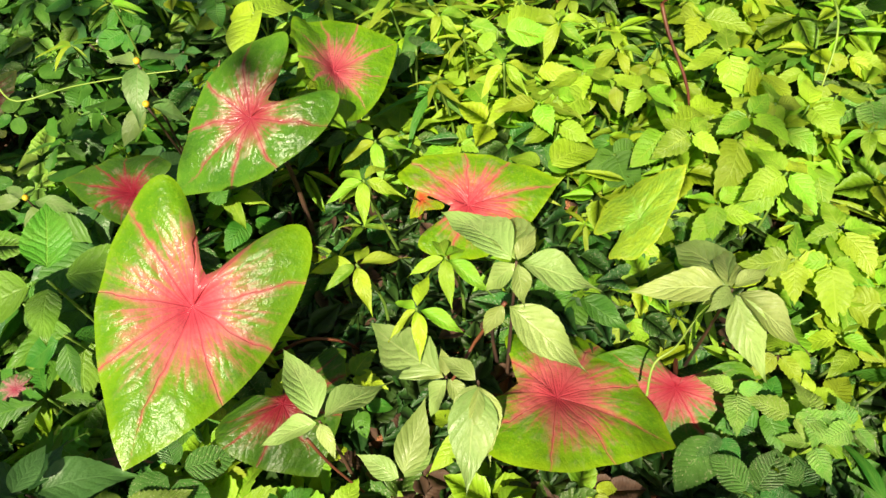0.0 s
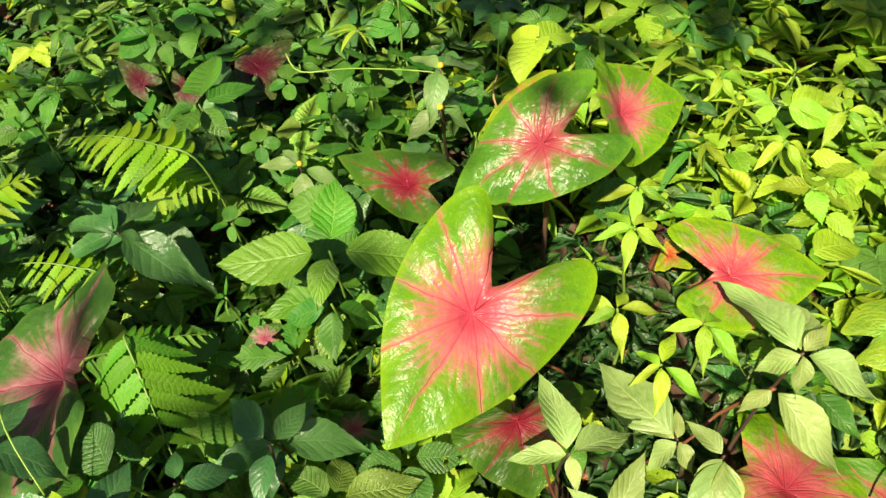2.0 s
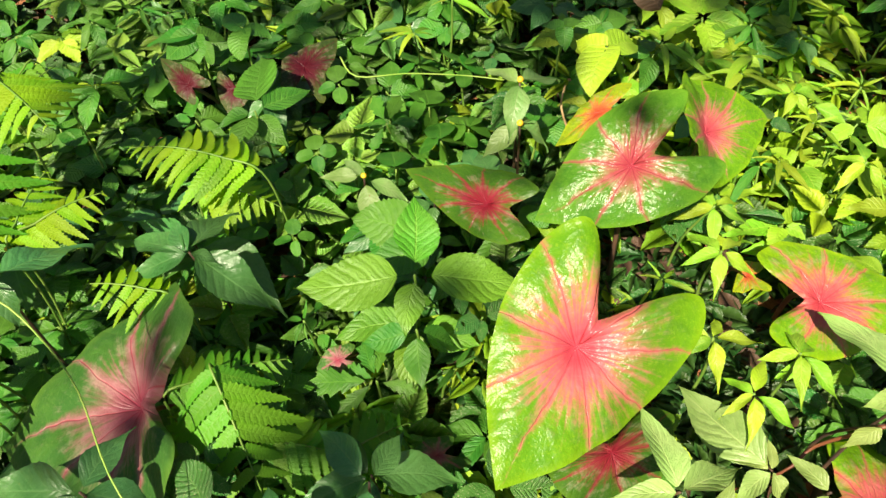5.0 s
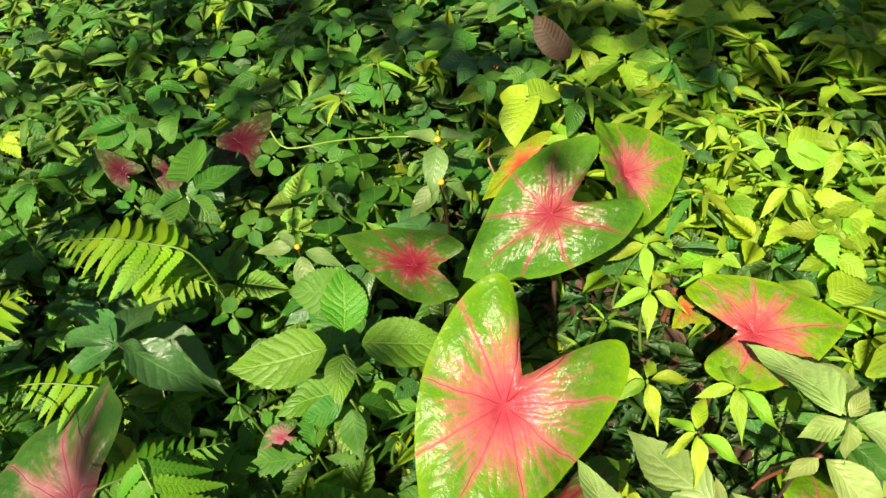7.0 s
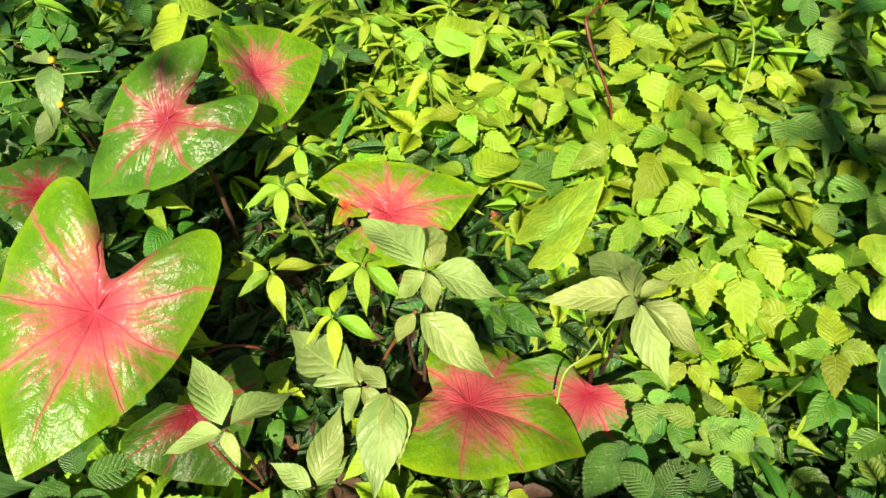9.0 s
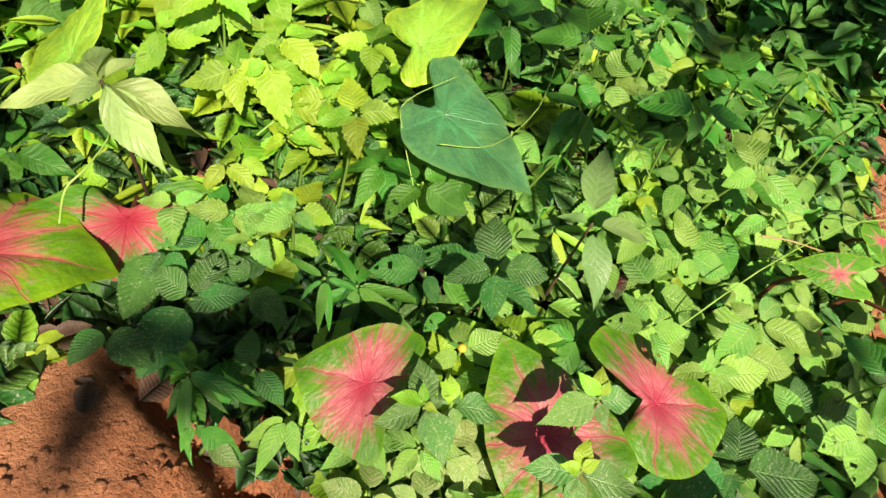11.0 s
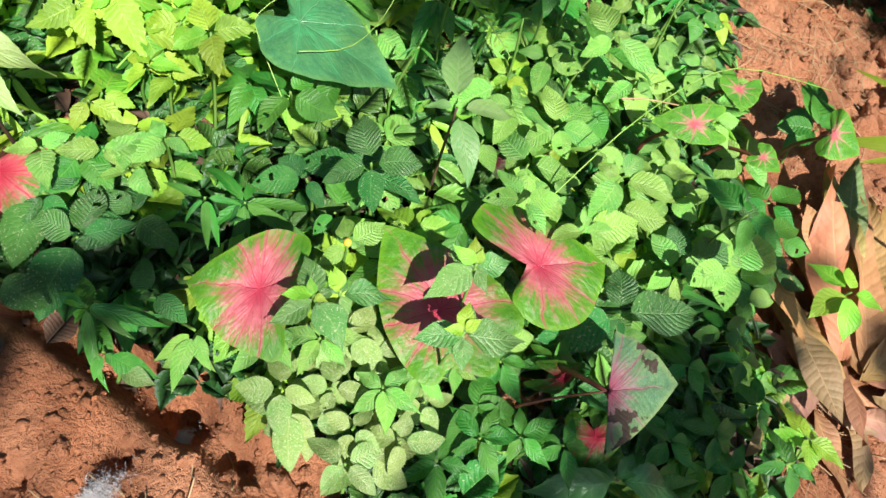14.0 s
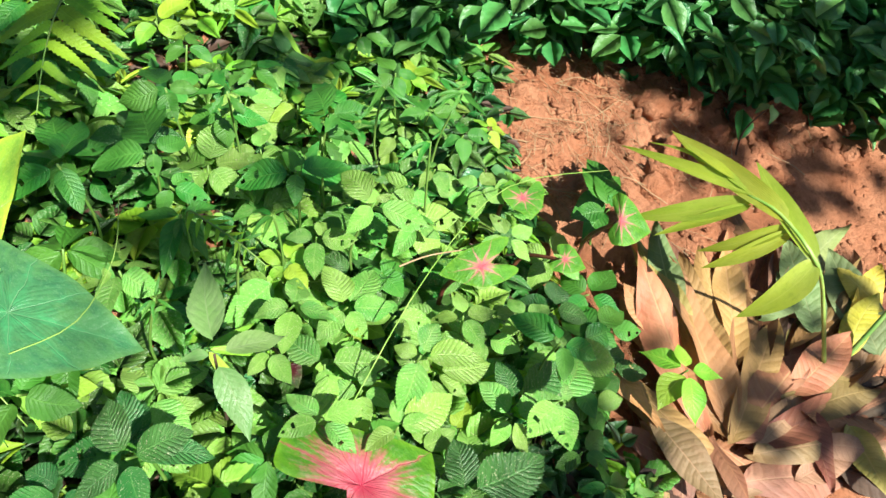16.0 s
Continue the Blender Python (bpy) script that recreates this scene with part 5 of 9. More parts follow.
herb('blade', (-0.154, 0.681, 0.414), [(-0.139, 0.711, 0.426), (-0.131, 0.702, 0.411), (-0.182, 0.719, 0.389), (-0.117, 0.716, 0.411), (-0.185, 0.673, 0.419), (-0.183, 0.693, 0.431), (-0.191, 0.670, 0.412)], 'tuft of narrow grassy leaves', 'bright', 1.00)
herb('blade', (0.483, 0.244, 0.421), [(0.463, 0.246, 0.414), (0.462, 0.262, 0.415), (0.483, 0.264, 0.436), (0.483, 0.219, 0.426), (0.479, 0.229, 0.404), (0.492, 0.273, 0.416), (0.473, 0.286, 0.398)], 'tuft of narrow grassy leaves', 'mid', 1.00)
herb('blade', (0.698, 0.391, 0.494), [(0.674, 0.377, 0.502), (0.679, 0.398, 0.478), (0.703, 0.364, 0.502), (0.716, 0.402, 0.507), (0.717, 0.413, 0.480), (0.682, 0.371, 0.498), (0.671, 0.384, 0.501)], 'tuft of narrow grassy leaves', 'mid', 1.00)
herb('blade', (0.820, 0.420, 0.443), [(0.780, 0.392, 0.467), (0.815, 0.460, 0.441), (0.836, 0.434, 0.455), (0.853, 0.411, 0.442), (0.810, 0.455, 0.445), (0.841, 0.409, 0.454), (0.830, 0.420, 0.460)], 'tuft of narrow grassy leaves', 'mid', 1.00)
herb('blade', (0.877, 0.428, 0.435), [(0.853, 0.453, 0.415), (0.834, 0.416, 0.458), (0.860, 0.436, 0.424), (0.840, 0.405, 0.452), (0.917, 0.442, 0.411), (0.871, 0.478, 0.419), (0.859, 0.447, 0.428)], 'tuft of narrow grassy leaves', 'mid', 1.00)
herb('blade', (1.106, 0.376, 0.425), [(1.053, 0.381, 0.435), (1.134, 0.379, 0.428), (1.077, 0.397, 0.417), (1.124, 0.417, 0.409), (1.125, 0.426, 0.402), (1.111, 0.404, 0.435), (1.057, 0.354, 0.445)], 'tuft of narrow grassy leaves', 'mid', 1.00)
herb('blade', (1.236, 0.423, 0.401), [(1.185, 0.430, 0.417), (1.195, 0.412, 0.394), (1.192, 0.427, 0.416), (1.192, 0.446, 0.392), (1.214, 0.369, 0.426), (1.212, 0.423, 0.380), (1.193, 0.440, 0.422)], 'tuft of narrow grassy leaves', 'mid', 1.00)
herb('blade', (1.127, 0.478, 0.448), [(1.141, 0.432, 0.444), (1.072, 0.450, 0.470), (1.102, 0.503, 0.459), (1.097, 0.510, 0.435), (1.121, 0.502, 0.470), (1.126, 0.480, 0.422), (1.122, 0.431, 0.453)], 'tuft of narrow grassy leaves', 'mid', 1.00)
herb('blade', (-0.528, 0.461, 0.524), [(-0.573, 0.471, 0.498), (-0.524, 0.430, 0.528), (-0.522, 0.483, 0.526), (-0.517, 0.442, 0.517), (-0.525, 0.463, 0.553), (-0.536, 0.444, 0.516), (-0.537, 0.443, 0.511)], 'tuft of narrow grassy leaves', 'mid', 1.00)
herb('blade', (-0.355, 0.485, 0.468), [(-0.333, 0.506, 0.476), (-0.343, 0.531, 0.463), (-0.388, 0.465, 0.454), (-0.336, 0.522, 0.446), (-0.343, 0.532, 0.451), (-0.337, 0.472, 0.459), (-0.361, 0.439, 0.498)], 'tuft of narrow grassy leaves', 'mid', 1.00)
herb('blade', (-0.630, 0.146, 0.463), [(-0.619, 0.128, 0.466), (-0.622, 0.137, 0.434), (-0.640, 0.166, 0.483), (-0.624, 0.161, 0.479), (-0.601, 0.140, 0.474), (-0.631, 0.124, 0.493), (-0.651, 0.125, 0.471)], 'tuft of narrow grassy leaves', 'mid', 1.00)
herb('blade', (-0.685, 0.056, 0.504), [(-0.658, 0.065, 0.513), (-0.707, 0.036, 0.499), (-0.727, 0.053, 0.474), (-0.700, 0.051, 0.511), (-0.676, 0.072, 0.484), (-0.704, 0.041, 0.513), (-0.703, 0.075, 0.481)], 'tuft of narrow grassy leaves', 'mid', 1.00)
herb('blade', (0.648, -0.002, 0.252), [(0.636, 0.019, 0.231), (0.609, 0.016, 0.273), (0.668, 0.020, 0.233), (0.671, -0.002, 0.274), (0.656, 0.010, 0.266), (0.614, -0.008, 0.273), (0.618, 0.007, 0.264)], 'tuft of narrow grassy leaves', 'mid', 1.00)
fern_frond((-0.581, 0.359, 0.567), (-0.485, 0.265, 0.462), 0.085, 'fern frond with narrow comb-like leaflets', 'fern')
fern_frond((-0.616, 0.321, 0.548), (-0.530, 0.421, 0.504), 0.050, 'fern frond with narrow comb-like leaflets', 'fern')
fern_frond((-0.845, 0.411, 0.591), (-0.858, 0.509, 0.611), 0.050, 'yellow-green fern frond with light from behind put into its colour', 'fernlit')
fern_frond((-0.845, 0.422, 0.591), (-0.787, 0.509, 0.600), 0.055, 'yellow-green fern frond with light from behind put into its colour', 'fernlit')
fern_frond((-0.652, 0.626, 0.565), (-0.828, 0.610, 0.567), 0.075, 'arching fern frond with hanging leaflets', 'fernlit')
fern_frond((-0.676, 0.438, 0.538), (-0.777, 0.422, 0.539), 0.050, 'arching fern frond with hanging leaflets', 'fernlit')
fern_frond((-0.899, 0.294, 0.605), (-0.950, 0.666, 0.624), 0.100, 'fern frond with narrow comb-like leaflets', 'fern')
fern_frond((-0.930, 0.268, 0.586), (-0.995, 0.567, 0.584), 0.085, 'fern frond with narrow comb-like leaflets', 'fern')
fern_frond((-0.990, 0.403, 0.574), (-0.896, 0.407, 0.551), 0.060, 'fern frond with narrow comb-like leaflets', 'fern')
fern_frond((-0.956, 0.402, 0.579), (-0.961, 0.286, 0.555), 0.060, 'fern frond with narrow comb-like leaflets', 'fern')
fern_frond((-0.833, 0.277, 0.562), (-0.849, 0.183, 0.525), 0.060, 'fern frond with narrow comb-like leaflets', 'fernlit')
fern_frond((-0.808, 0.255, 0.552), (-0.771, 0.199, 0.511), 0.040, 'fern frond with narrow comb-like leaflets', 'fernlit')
fern_frond((-1.110, 0.464, 0.665), (-0.993, 0.479, 0.635), 0.100, 'fern frond with narrow comb-like leaflets', 'fern')
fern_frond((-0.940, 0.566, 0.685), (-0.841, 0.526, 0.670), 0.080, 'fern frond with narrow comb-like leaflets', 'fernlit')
fern_frond((-0.520, 0.322, 0.504), (-0.421, 0.357, 0.440), 0.060, 'fern frond with narrow comb-like leaflets', 'fern')
fern_frond((-0.749, 0.611, 0.526), (-0.639, 0.635, 0.493), 0.060, 'fern frond with narrow comb-like leaflets', 'fernlit')
fern_frond((-0.974, 0.664, 0.624), (-0.974, 0.525, 0.609), 0.080, 'fern frond with narrow comb-like leaflets', 'fern')
fern_frond((0.919, 0.815, 0.563), (0.763, 0.686, 0.513), 0.090, 'tall fern frond with long narrow leaflets', 'fernlit')
fern_frond((0.798, 0.473, 0.475), (0.816, 0.368, 0.446), 0.020, 'bright narrow fern frond tip', 'fernlit')
fern_frond((-0.447, 0.349, 0.451), (-0.385, 0.408, 0.459), 0.050, 'fern frond with narrow comb-like leaflets', 'fern')
fern_frond((-0.551, 0.300, 0.505), (-0.611, 0.372, 0.506), 0.060, 'fern frond with narrow comb-like leaflets', 'fern')
vine([(-0.805, 0.303, 0.675), (-0.752, 0.317, 0.663), (-0.696, 0.299, 0.643), (-0.638, 0.265, 0.642), (-0.579, 0.212, 0.630), (-0.530, 0.180, 0.598)], 0.0018, 'vine', 'pale green vine tendril arching over a caladium', 'vine')
vine([(-0.662, 0.908, 0.538), (-0.627, 0.884, 0.528), (-0.560, 0.917, 0.526), (-0.480, 0.956, 0.514), (-0.418, 0.967, 0.513)], 0.0022, 'vine', 'thin pale vine lying on the weeds', 'vine')
vine([(0.544, 0.401, 0.441), (0.546, 0.472, 0.495), (0.554, 0.486, 0.520), (0.616, 0.499, 0.530)], 0.0010, 'vine', 'pale vine stem leaning on a taro leaf', 'vine')
vine([(0.572, 0.429, 0.507), (0.634, 0.427, 0.491), (0.701, 0.459, 0.499), (0.754, 0.521, 0.506)], 0.0011, 'vine', 'twining vine across a taro leaf', 'vine')
vine([(0.204, 0.432, 0.499), (0.214, 0.463, 0.509), (0.237, 0.478, 0.518), (0.263, 0.509, 0.529), (0.271, 0.491, 0.598)], 0.0022, 'vine', 'yellow-green tendril hanging from a weed', 'vine')
vine([(0.491, 1.019, 0.616), (0.510, 0.963, 0.596), (0.502, 0.908, 0.575), (0.489, 0.873, 0.525)], 0.0030, 'vine', 'thick yellow-green climbing stem', 'vine')
vine([(0.403, 0.557, 0.441), (0.451, 0.573, 0.450), (0.534, 0.559, 0.441), (0.588, 0.550, 0.431)], 0.0022, 'vine', 'thin green runner over the weeds', 'vine')
vine([(0.274, 0.933, 0.622), (0.284, 0.906, 0.593), (0.313, 0.868, 0.533), (0.330, 0.843, 0.444)], 0.0045, 'redstem', 'dark red woody weed stem', 'stem')
vine([(0.274, 0.933, 0.622), (0.301, 0.932, 0.654), (0.332, 0.949, 0.676)], 0.0030, 'redstem', 'dark red woody twig', 'twig')
vine([(0.063, 0.477, 0.598), (0.032, 0.484, 0.517), (0.010, 0.461, 0.486), (-0.032, 0.456, 0.397)], 0.0035, 'redstem', 'reddish stem of a lance-leaved weed', 'stem')
vine([(-0.213, 0.531, 0.415), (-0.171, 0.540, 0.435), (-0.129, 0.549, 0.415), (-0.107, 0.552, 0.374)], 0.0040, 'redstem', 'arched brown stem over bare soil', 'stem')
vine([(-0.129, 0.375, 0.517), (-0.112, 0.369, 0.467), (-0.086, 0.362, 0.418)], 0.0030, 'redstem', 'brown stem of a sunlit weed', 'stem')
vine([(0.423, 0.188, 0.363), (0.430, 0.162, 0.329), (0.438, 0.143, 0.295)], 0.0040, 'redstem', 'brown stalk of a speckled caladium', 'stalk')
vine([(0.624, 0.032, 0.311), (0.666, 0.013, 0.330), (0.697, -0.012, 0.366)], 0.0030, 'redstem', 'purplish leaf stalk of a ragged caladium', 'stalk')
vine([(0.938, 0.283, 0.400), (0.986, 0.273, 0.384), (1.047, 0.240, 0.368)], 0.0020, 'straw', 'dry pale stalk lying on the weeds', 'twig')
vine([(0.782, 0.214, 0.366), (0.969, 0.259, 0.384), (1.185, 0.292, 0.335), (1.404, 0.235, 0.239)], 0.0015, 'vine', 'thin green runner trailing over the weeds', 'vine')
vine([(-0.293, 0.883, 0.494), (-0.318, 0.878, 0.555), (-0.321, 0.905, 0.574)], 0.0030, 'straw', 'dry brown stalk behind a caladium', 'stalk')
dry_leaf((1.256, -0.093, 0.040), (1.422, 0.146, 0.084), 0.050, 'tan', 'long dead brown leaf lying on the soil')
dry_leaf((1.245, -0.069, 0.067), (1.456, 0.130, 0.098), 0.055, 'olive', 'long dead brown leaf lying on the soil')
dry_leaf((1.282, -0.104, 0.056), (1.468, 0.085, 0.094), 0.060, 'tan', 'long dead brown leaf lying on the soil')
dry_leaf((1.348, -0.089, 0.059), (1.511, 0.061, 0.106), 0.050, 'tan', 'long dead brown leaf lying on the soil')
dry_leaf((1.402, -0.101, 0.039), (1.606, 0.027, 0.078), 0.050, 'brown', 'long dead brown leaf lying on the soil')
dry_leaf((1.204, -0.149, 0.065), (1.502, -0.115, 0.043), 0.070, 'tan', 'long dead brown leaf lying on the soil')
dry_leaf((1.217, -0.162, 0.041), (1.593, -0.242, 0.002), 0.060, 'brown', 'long dead brown leaf lying on the soil')
dry_leaf((1.228, -0.175, 0.044), (1.517, -0.312, -0.014), 0.060, 'brown', 'long dead brown leaf lying on the soil')
dry_leaf((1.300, -0.148, 0.047), (1.519, -0.310, 0.004), 0.070, 'brownolive', 'long dead brown leaf lying on the soil')
dry_leaf((1.159, -0.185, 0.060), (1.378, -0.379, -0.038), 0.070, 'grey', 'long dead brown leaf lying on the soil')
dry_leaf((1.186, -0.061, 0.067), (1.223, -0.263, 0.025), 0.060, 'tan', 'long dead brown leaf lying on the soil')
dry_leaf((1.257, 0.033, 0.073), (1.213, -0.156, 0.061), 0.050, 'tan', 'long dead brown leaf lying on the soil')
dry_leaf((1.171, 0.006, 0.079), (1.131, -0.164, 0.056), 0.050, 'grey', 'long dead brown leaf lying on the soil')
dry_leaf((1.089, 0.001, 0.100), (1.138, -0.132, 0.053), 0.040, 'grey', 'long dead brown leaf lying on the soil')
dry_leaf((1.378, -0.213, 0.021), (1.268, -0.311, 0.018), 0.050, 'brown', 'long dead brown leaf lying on the soil')
dry_leaf((1.363, -0.270, -0.002), (1.380, -0.377, -0.019), 0.050, 'olive', 'long dead brown leaf lying on the soil')
dry_leaf((1.496, -0.119, 0.016), (1.655, -0.044, 0.043), 0.050, 'grey', 'long dead brown leaf lying on the soil')
dry_leaf((1.181, -0.223, 0.038), (1.127, -0.081, 0.077), 0.040, 'grey', 'long dead brown leaf lying on the soil')
dry_leaf((1.330, 0.120, 0.070), (1.246, 0.016, 0.071), 0.035, 'tan', 'long dead brown leaf lying on the soil')
dry_leaf((1.475, -0.192, 0.016), (1.247, -0.194, 0.042), 0.060, 'tan', 'long dead brown leaf lying on the soil')
dry_leaf((1.577, -0.286, -0.008), (1.684, -0.119, 0.065), 0.090, 'greenish', 'long dead brown leaf lying on the soil')
dry_leaf((1.643, -0.251, 0.026), (1.650, -0.155, 0.066), 0.060, 'yellow', 'long dead brown leaf lying on the soil')
dry_leaf((1.522, -0.180, 0.017), (1.633, -0.047, 0.085), 0.070, 'greenish', 'long dead brown leaf lying on the soil')
dry_leaf((1.419, -0.293, -0.018), (1.195, -0.220, 0.026), 0.060, 'grey', 'long dead brown leaf lying on the soil')
dry_leaf((1.449, -0.352, -0.022), (1.344, -0.207, 0.021), 0.060, 'brown', 'long dead brown leaf lying on the soil')
dry_leaf((1.390, 0.003, 0.049), (1.484, 0.123, 0.078), 0.040, 'brown', 'long dead brown leaf lying on the soil')
dry_leaf((1.595, -0.030, 0.038), (1.681, 0.083, 0.066), 0.040, 'brown', 'long dead brown leaf lying on the soil')
dry_leaf((1.510, -0.236, 0.022), (1.653, -0.228, 0.066), 0.050, 'yellow', 'long dead brown leaf lying on the soil')
dry_leaf((1.069, -0.083, 0.083), (1.208, -0.126, 0.044), 0.040, 'brown', 'long dead brown leaf lying on the soil')
dry_leaf((1.241, -0.256, 0.021), (1.386, -0.320, -0.006), 0.050, 'grey', 'long dead brown leaf lying on the soil')
dry_leaf((-0.223, 0.931, 0.699), (-0.272, 0.937, 0.753), 0.042, 'dark', 'hanging withered brown leaf')
dry_leaf((1.127, -0.027, 0.100), (1.171, -0.230, 0.031), 0.050, 'tan', 'long dead brown leaf lying on the soil')
dry_leaf((1.167, -0.007, 0.103), (1.205, -0.131, 0.060), 0.050, 'tan', 'long dead brown leaf lying on the soil')
dry_leaf((1.103, -0.138, 0.061), (1.066, -0.278, 0.039), 0.050, 'tan', 'long dead brown leaf lying on the soil')
dry_leaf((0.995, -0.093, 0.093), (1.077, -0.179, 0.051), 0.050, 'tan', 'long dead brown leaf lying on the soil')
dry_leaf((1.259, -0.147, 0.021), (1.374, 0.022, 0.075), 0.046, 'tan', 'long dead brown leaf lying on the soil')
dry_leaf((1.304, -0.090, 0.017), (1.423, 0.081, 0.056), 0.034, 'tan', 'long dead brown leaf lying on the soil')
dry_leaf((1.370, -0.280, -0.017), (1.597, -0.521, -0.068), 0.047, 'grey', 'long dead brown leaf lying on the soil')
dry_leaf((1.284, -0.163, 0.027), (1.601, -0.251, -0.011), 0.036, 'brown', 'long dead brown leaf lying on the soil')
dry_leaf((1.451, -0.189, 0.001), (1.866, -0.322, -0.039), 0.042, 'brownolive', 'long dead brown leaf lying on the soil')
dry_leaf((1.304, -0.156, 0.009), (1.533, -0.111, 0.044), 0.040, 'dark', 'long dead brown leaf lying on the soil')
dry_leaf((1.297, -0.185, -0.010), (1.600, -0.308, -0.009), 0.043, 'dark', 'long dead brown leaf lying on the soil')
dry_leaf((1.283, -0.119, 0.039), (1.455, 0.101, 0.060), 0.031, 'brown', 'long dead brown leaf lying on the soil')
dry_leaf((1.323, -0.195, 0.004), (1.587, -0.287, -0.006), 0.047, 'brown', 'long dead brown leaf lying on the soil')
dry_leaf((1.286, -0.141, 0.007), (1.479, -0.001, 0.046), 0.049, 'grey', 'long dead brown leaf lying on the soil')
dry_leaf((1.325, -0.176, 0.021), (1.637, -0.154, 0.013), 0.039, 'brown', 'long dead brown leaf lying on the soil')
dry_leaf((1.309, -0.154, -0.006), (1.539, -0.148, -0.001), 0.044, 'grey', 'long dead brown leaf lying on the soil')
dry_leaf((1.367, -0.191, 0.011), (1.735, -0.260, -0.026), 0.050, 'brown', 'long dead brown leaf lying on the soil')
dry_leaf((1.320, -0.162, -0.009), (1.600, -0.137, 0.012), 0.035, 'brownolive', 'long dead brown leaf lying on the soil')
dry_leaf((1.337, -0.242, -0.021), (1.493, -0.390, -0.057), 0.047, 'grey', 'long dead brown leaf lying on the soil')
dry_leaf((1.395, -0.074, 0.016), (1.613, 0.041, 0.063), 0.049, 'tan', 'long dead brown leaf lying on the soil')
dry_leaf((1.263, -0.163, 0.034), (1.544, -0.212, -0.009), 0.043, 'grey', 'long dead brown leaf lying on the soil')
dry_leaf((1.334, -0.240, -0.005), (1.660, -0.403, -0.061), 0.048, 'dark', 'long dead brown leaf lying on the soil')
dry_leaf((1.258, -0.192, 0.020), (1.492, -0.463, -0.082), 0.033, 'dark', 'long dead brown leaf lying on the soil')
dry_leaf((1.409, -0.184, 0.015), (1.881, -0.238, -0.036), 0.048, 'brown', 'long dead brown leaf lying on the soil')
dry_leaf((1.401, -0.113, 0.009), (1.672, -0.013, 0.027), 0.049, 'grey', 'long dead brown leaf lying on the soil')
dry_leaf((1.327, -0.195, -0.001), (1.721, -0.352, -0.060), 0.031, 'brown', 'long dead brown leaf lying on the soil')
dry_leaf((1.371, -0.284, -0.022), (1.536, -0.444, -0.065), 0.046, 'brown', 'long dead brown leaf lying on the soil')
dry_leaf((1.319, -0.289, -0.007), (1.444, -0.497, -0.074), 0.044, 'dark', 'long dead brown leaf lying on the soil')
dry_leaf((1.398, -0.120, 0.030), (1.696, -0.129, 0.002), 0.033, 'dark', 'long dead brown leaf lying on the soil')
dry_leaf((1.283, -0.208, 0.009), (1.491, -0.485, -0.085), 0.032, 'dark', 'long dead brown leaf lying on the soil')
dry_leaf((1.374, -0.169, -0.001), (1.691, -0.170, -0.007), 0.034, 'tan', 'long dead brown leaf lying on the soil')
dry_leaf((1.373, -0.215, 0.009), (1.642, -0.364, -0.049), 0.047, 'dark', 'long dead brown leaf lying on the soil')
dry_leaf((1.346, -0.189, 0.010), (1.618, -0.224, -0.012), 0.043, 'grey', 'long dead brown leaf lying on the soil')
dry_leaf((1.363, -0.135, 0.029), (1.686, -0.017, 0.032), 0.046, 'brown', 'long dead brown leaf lying on the soil')
dry_leaf((1.310, -0.128, 0.018), (1.510, -0.044, 0.050), 0.032, 'grey', 'long dead brown leaf lying on the soil')
dry_leaf((1.402, -0.293, -0.022), (1.629, -0.432, -0.057), 0.041, 'brown', 'long dead brown leaf lying on the soil')
dry_leaf((1.422, -0.279, -0.014), (1.665, -0.394, -0.043), 0.047, 'brown', 'long dead brown leaf lying on the soil')
dry_leaf((1.354, -0.270, -0.029), (1.658, -0.487, -0.072), 0.034, 'grey', 'long dead brown leaf lying on the soil')
dry_leaf((1.281, -0.118, 0.024), (1.542, 0.009, 0.048), 0.046, 'brown', 'long dead brown leaf lying on the soil')
dry_leaf((1.362, -0.138, 0.027), (1.623, -0.074, 0.029), 0.041, 'grey', 'long dead brown leaf lying on the soil')
dry_leaf((1.317, -0.140, 0.029), (1.477, -0.034, 0.047), 0.037, 'brown', 'long dead brown leaf lying on the soil')
dry_leaf((1.326, -0.286, -0.018), (1.473, -0.501, -0.073), 0.042, 'brown', 'long dead brown leaf lying on the soil')
dry_leaf((1.243, -0.124, 0.045), (1.317, 0.056, 0.075), 0.041, 'brown', 'long dead brown leaf lying on the soil')
dry_leaf((1.318, -0.030, 0.046), (1.376, 0.136, 0.092), 0.043, 'grey', 'long dead brown leaf lying on the soil')
dry_leaf((1.371, -0.235, 0.003), (1.605, -0.502, -0.064), 0.041, 'tan', 'long dead brown leaf lying on the soil')
dry_leaf((1.365, -0.225, -0.007), (1.621, -0.419, -0.073), 0.033, 'brown', 'long dead brown leaf lying on the soil')
dry_leaf((1.375, -0.165, 0.003), (1.677, -0.234, -0.024), 0.031, 'tan', 'long dead brown leaf lying on the soil')
dry_leaf((1.344, -0.083, 0.014), (1.484, 0.074, 0.074), 0.030, 'brown', 'long dead brown leaf lying on the soil')
dry_leaf((1.369, -0.176, -0.007), (1.715, -0.176, 0.018), 0.050, 'brownolive', 'long dead brown leaf lying on the soil')
dry_leaf((1.267, -0.145, 0.036), (1.523, -0.024, 0.038), 0.049, 'brownolive', 'long dead brown leaf lying on the soil')
dry_leaf((1.270, -0.171, 0.008), (1.573, -0.287, -0.006), 0.043, 'brown', 'long dead brown leaf lying on the soil')
dry_leaf((1.343, -0.231, -0.018), (1.630, -0.454, -0.071), 0.032, 'tan', 'long dead brown leaf lying on the soil')
dry_leaf((1.375, -0.192, -0.005), (1.826, -0.255, -0.035), 0.044, 'dark', 'long dead brown leaf lying on the soil')
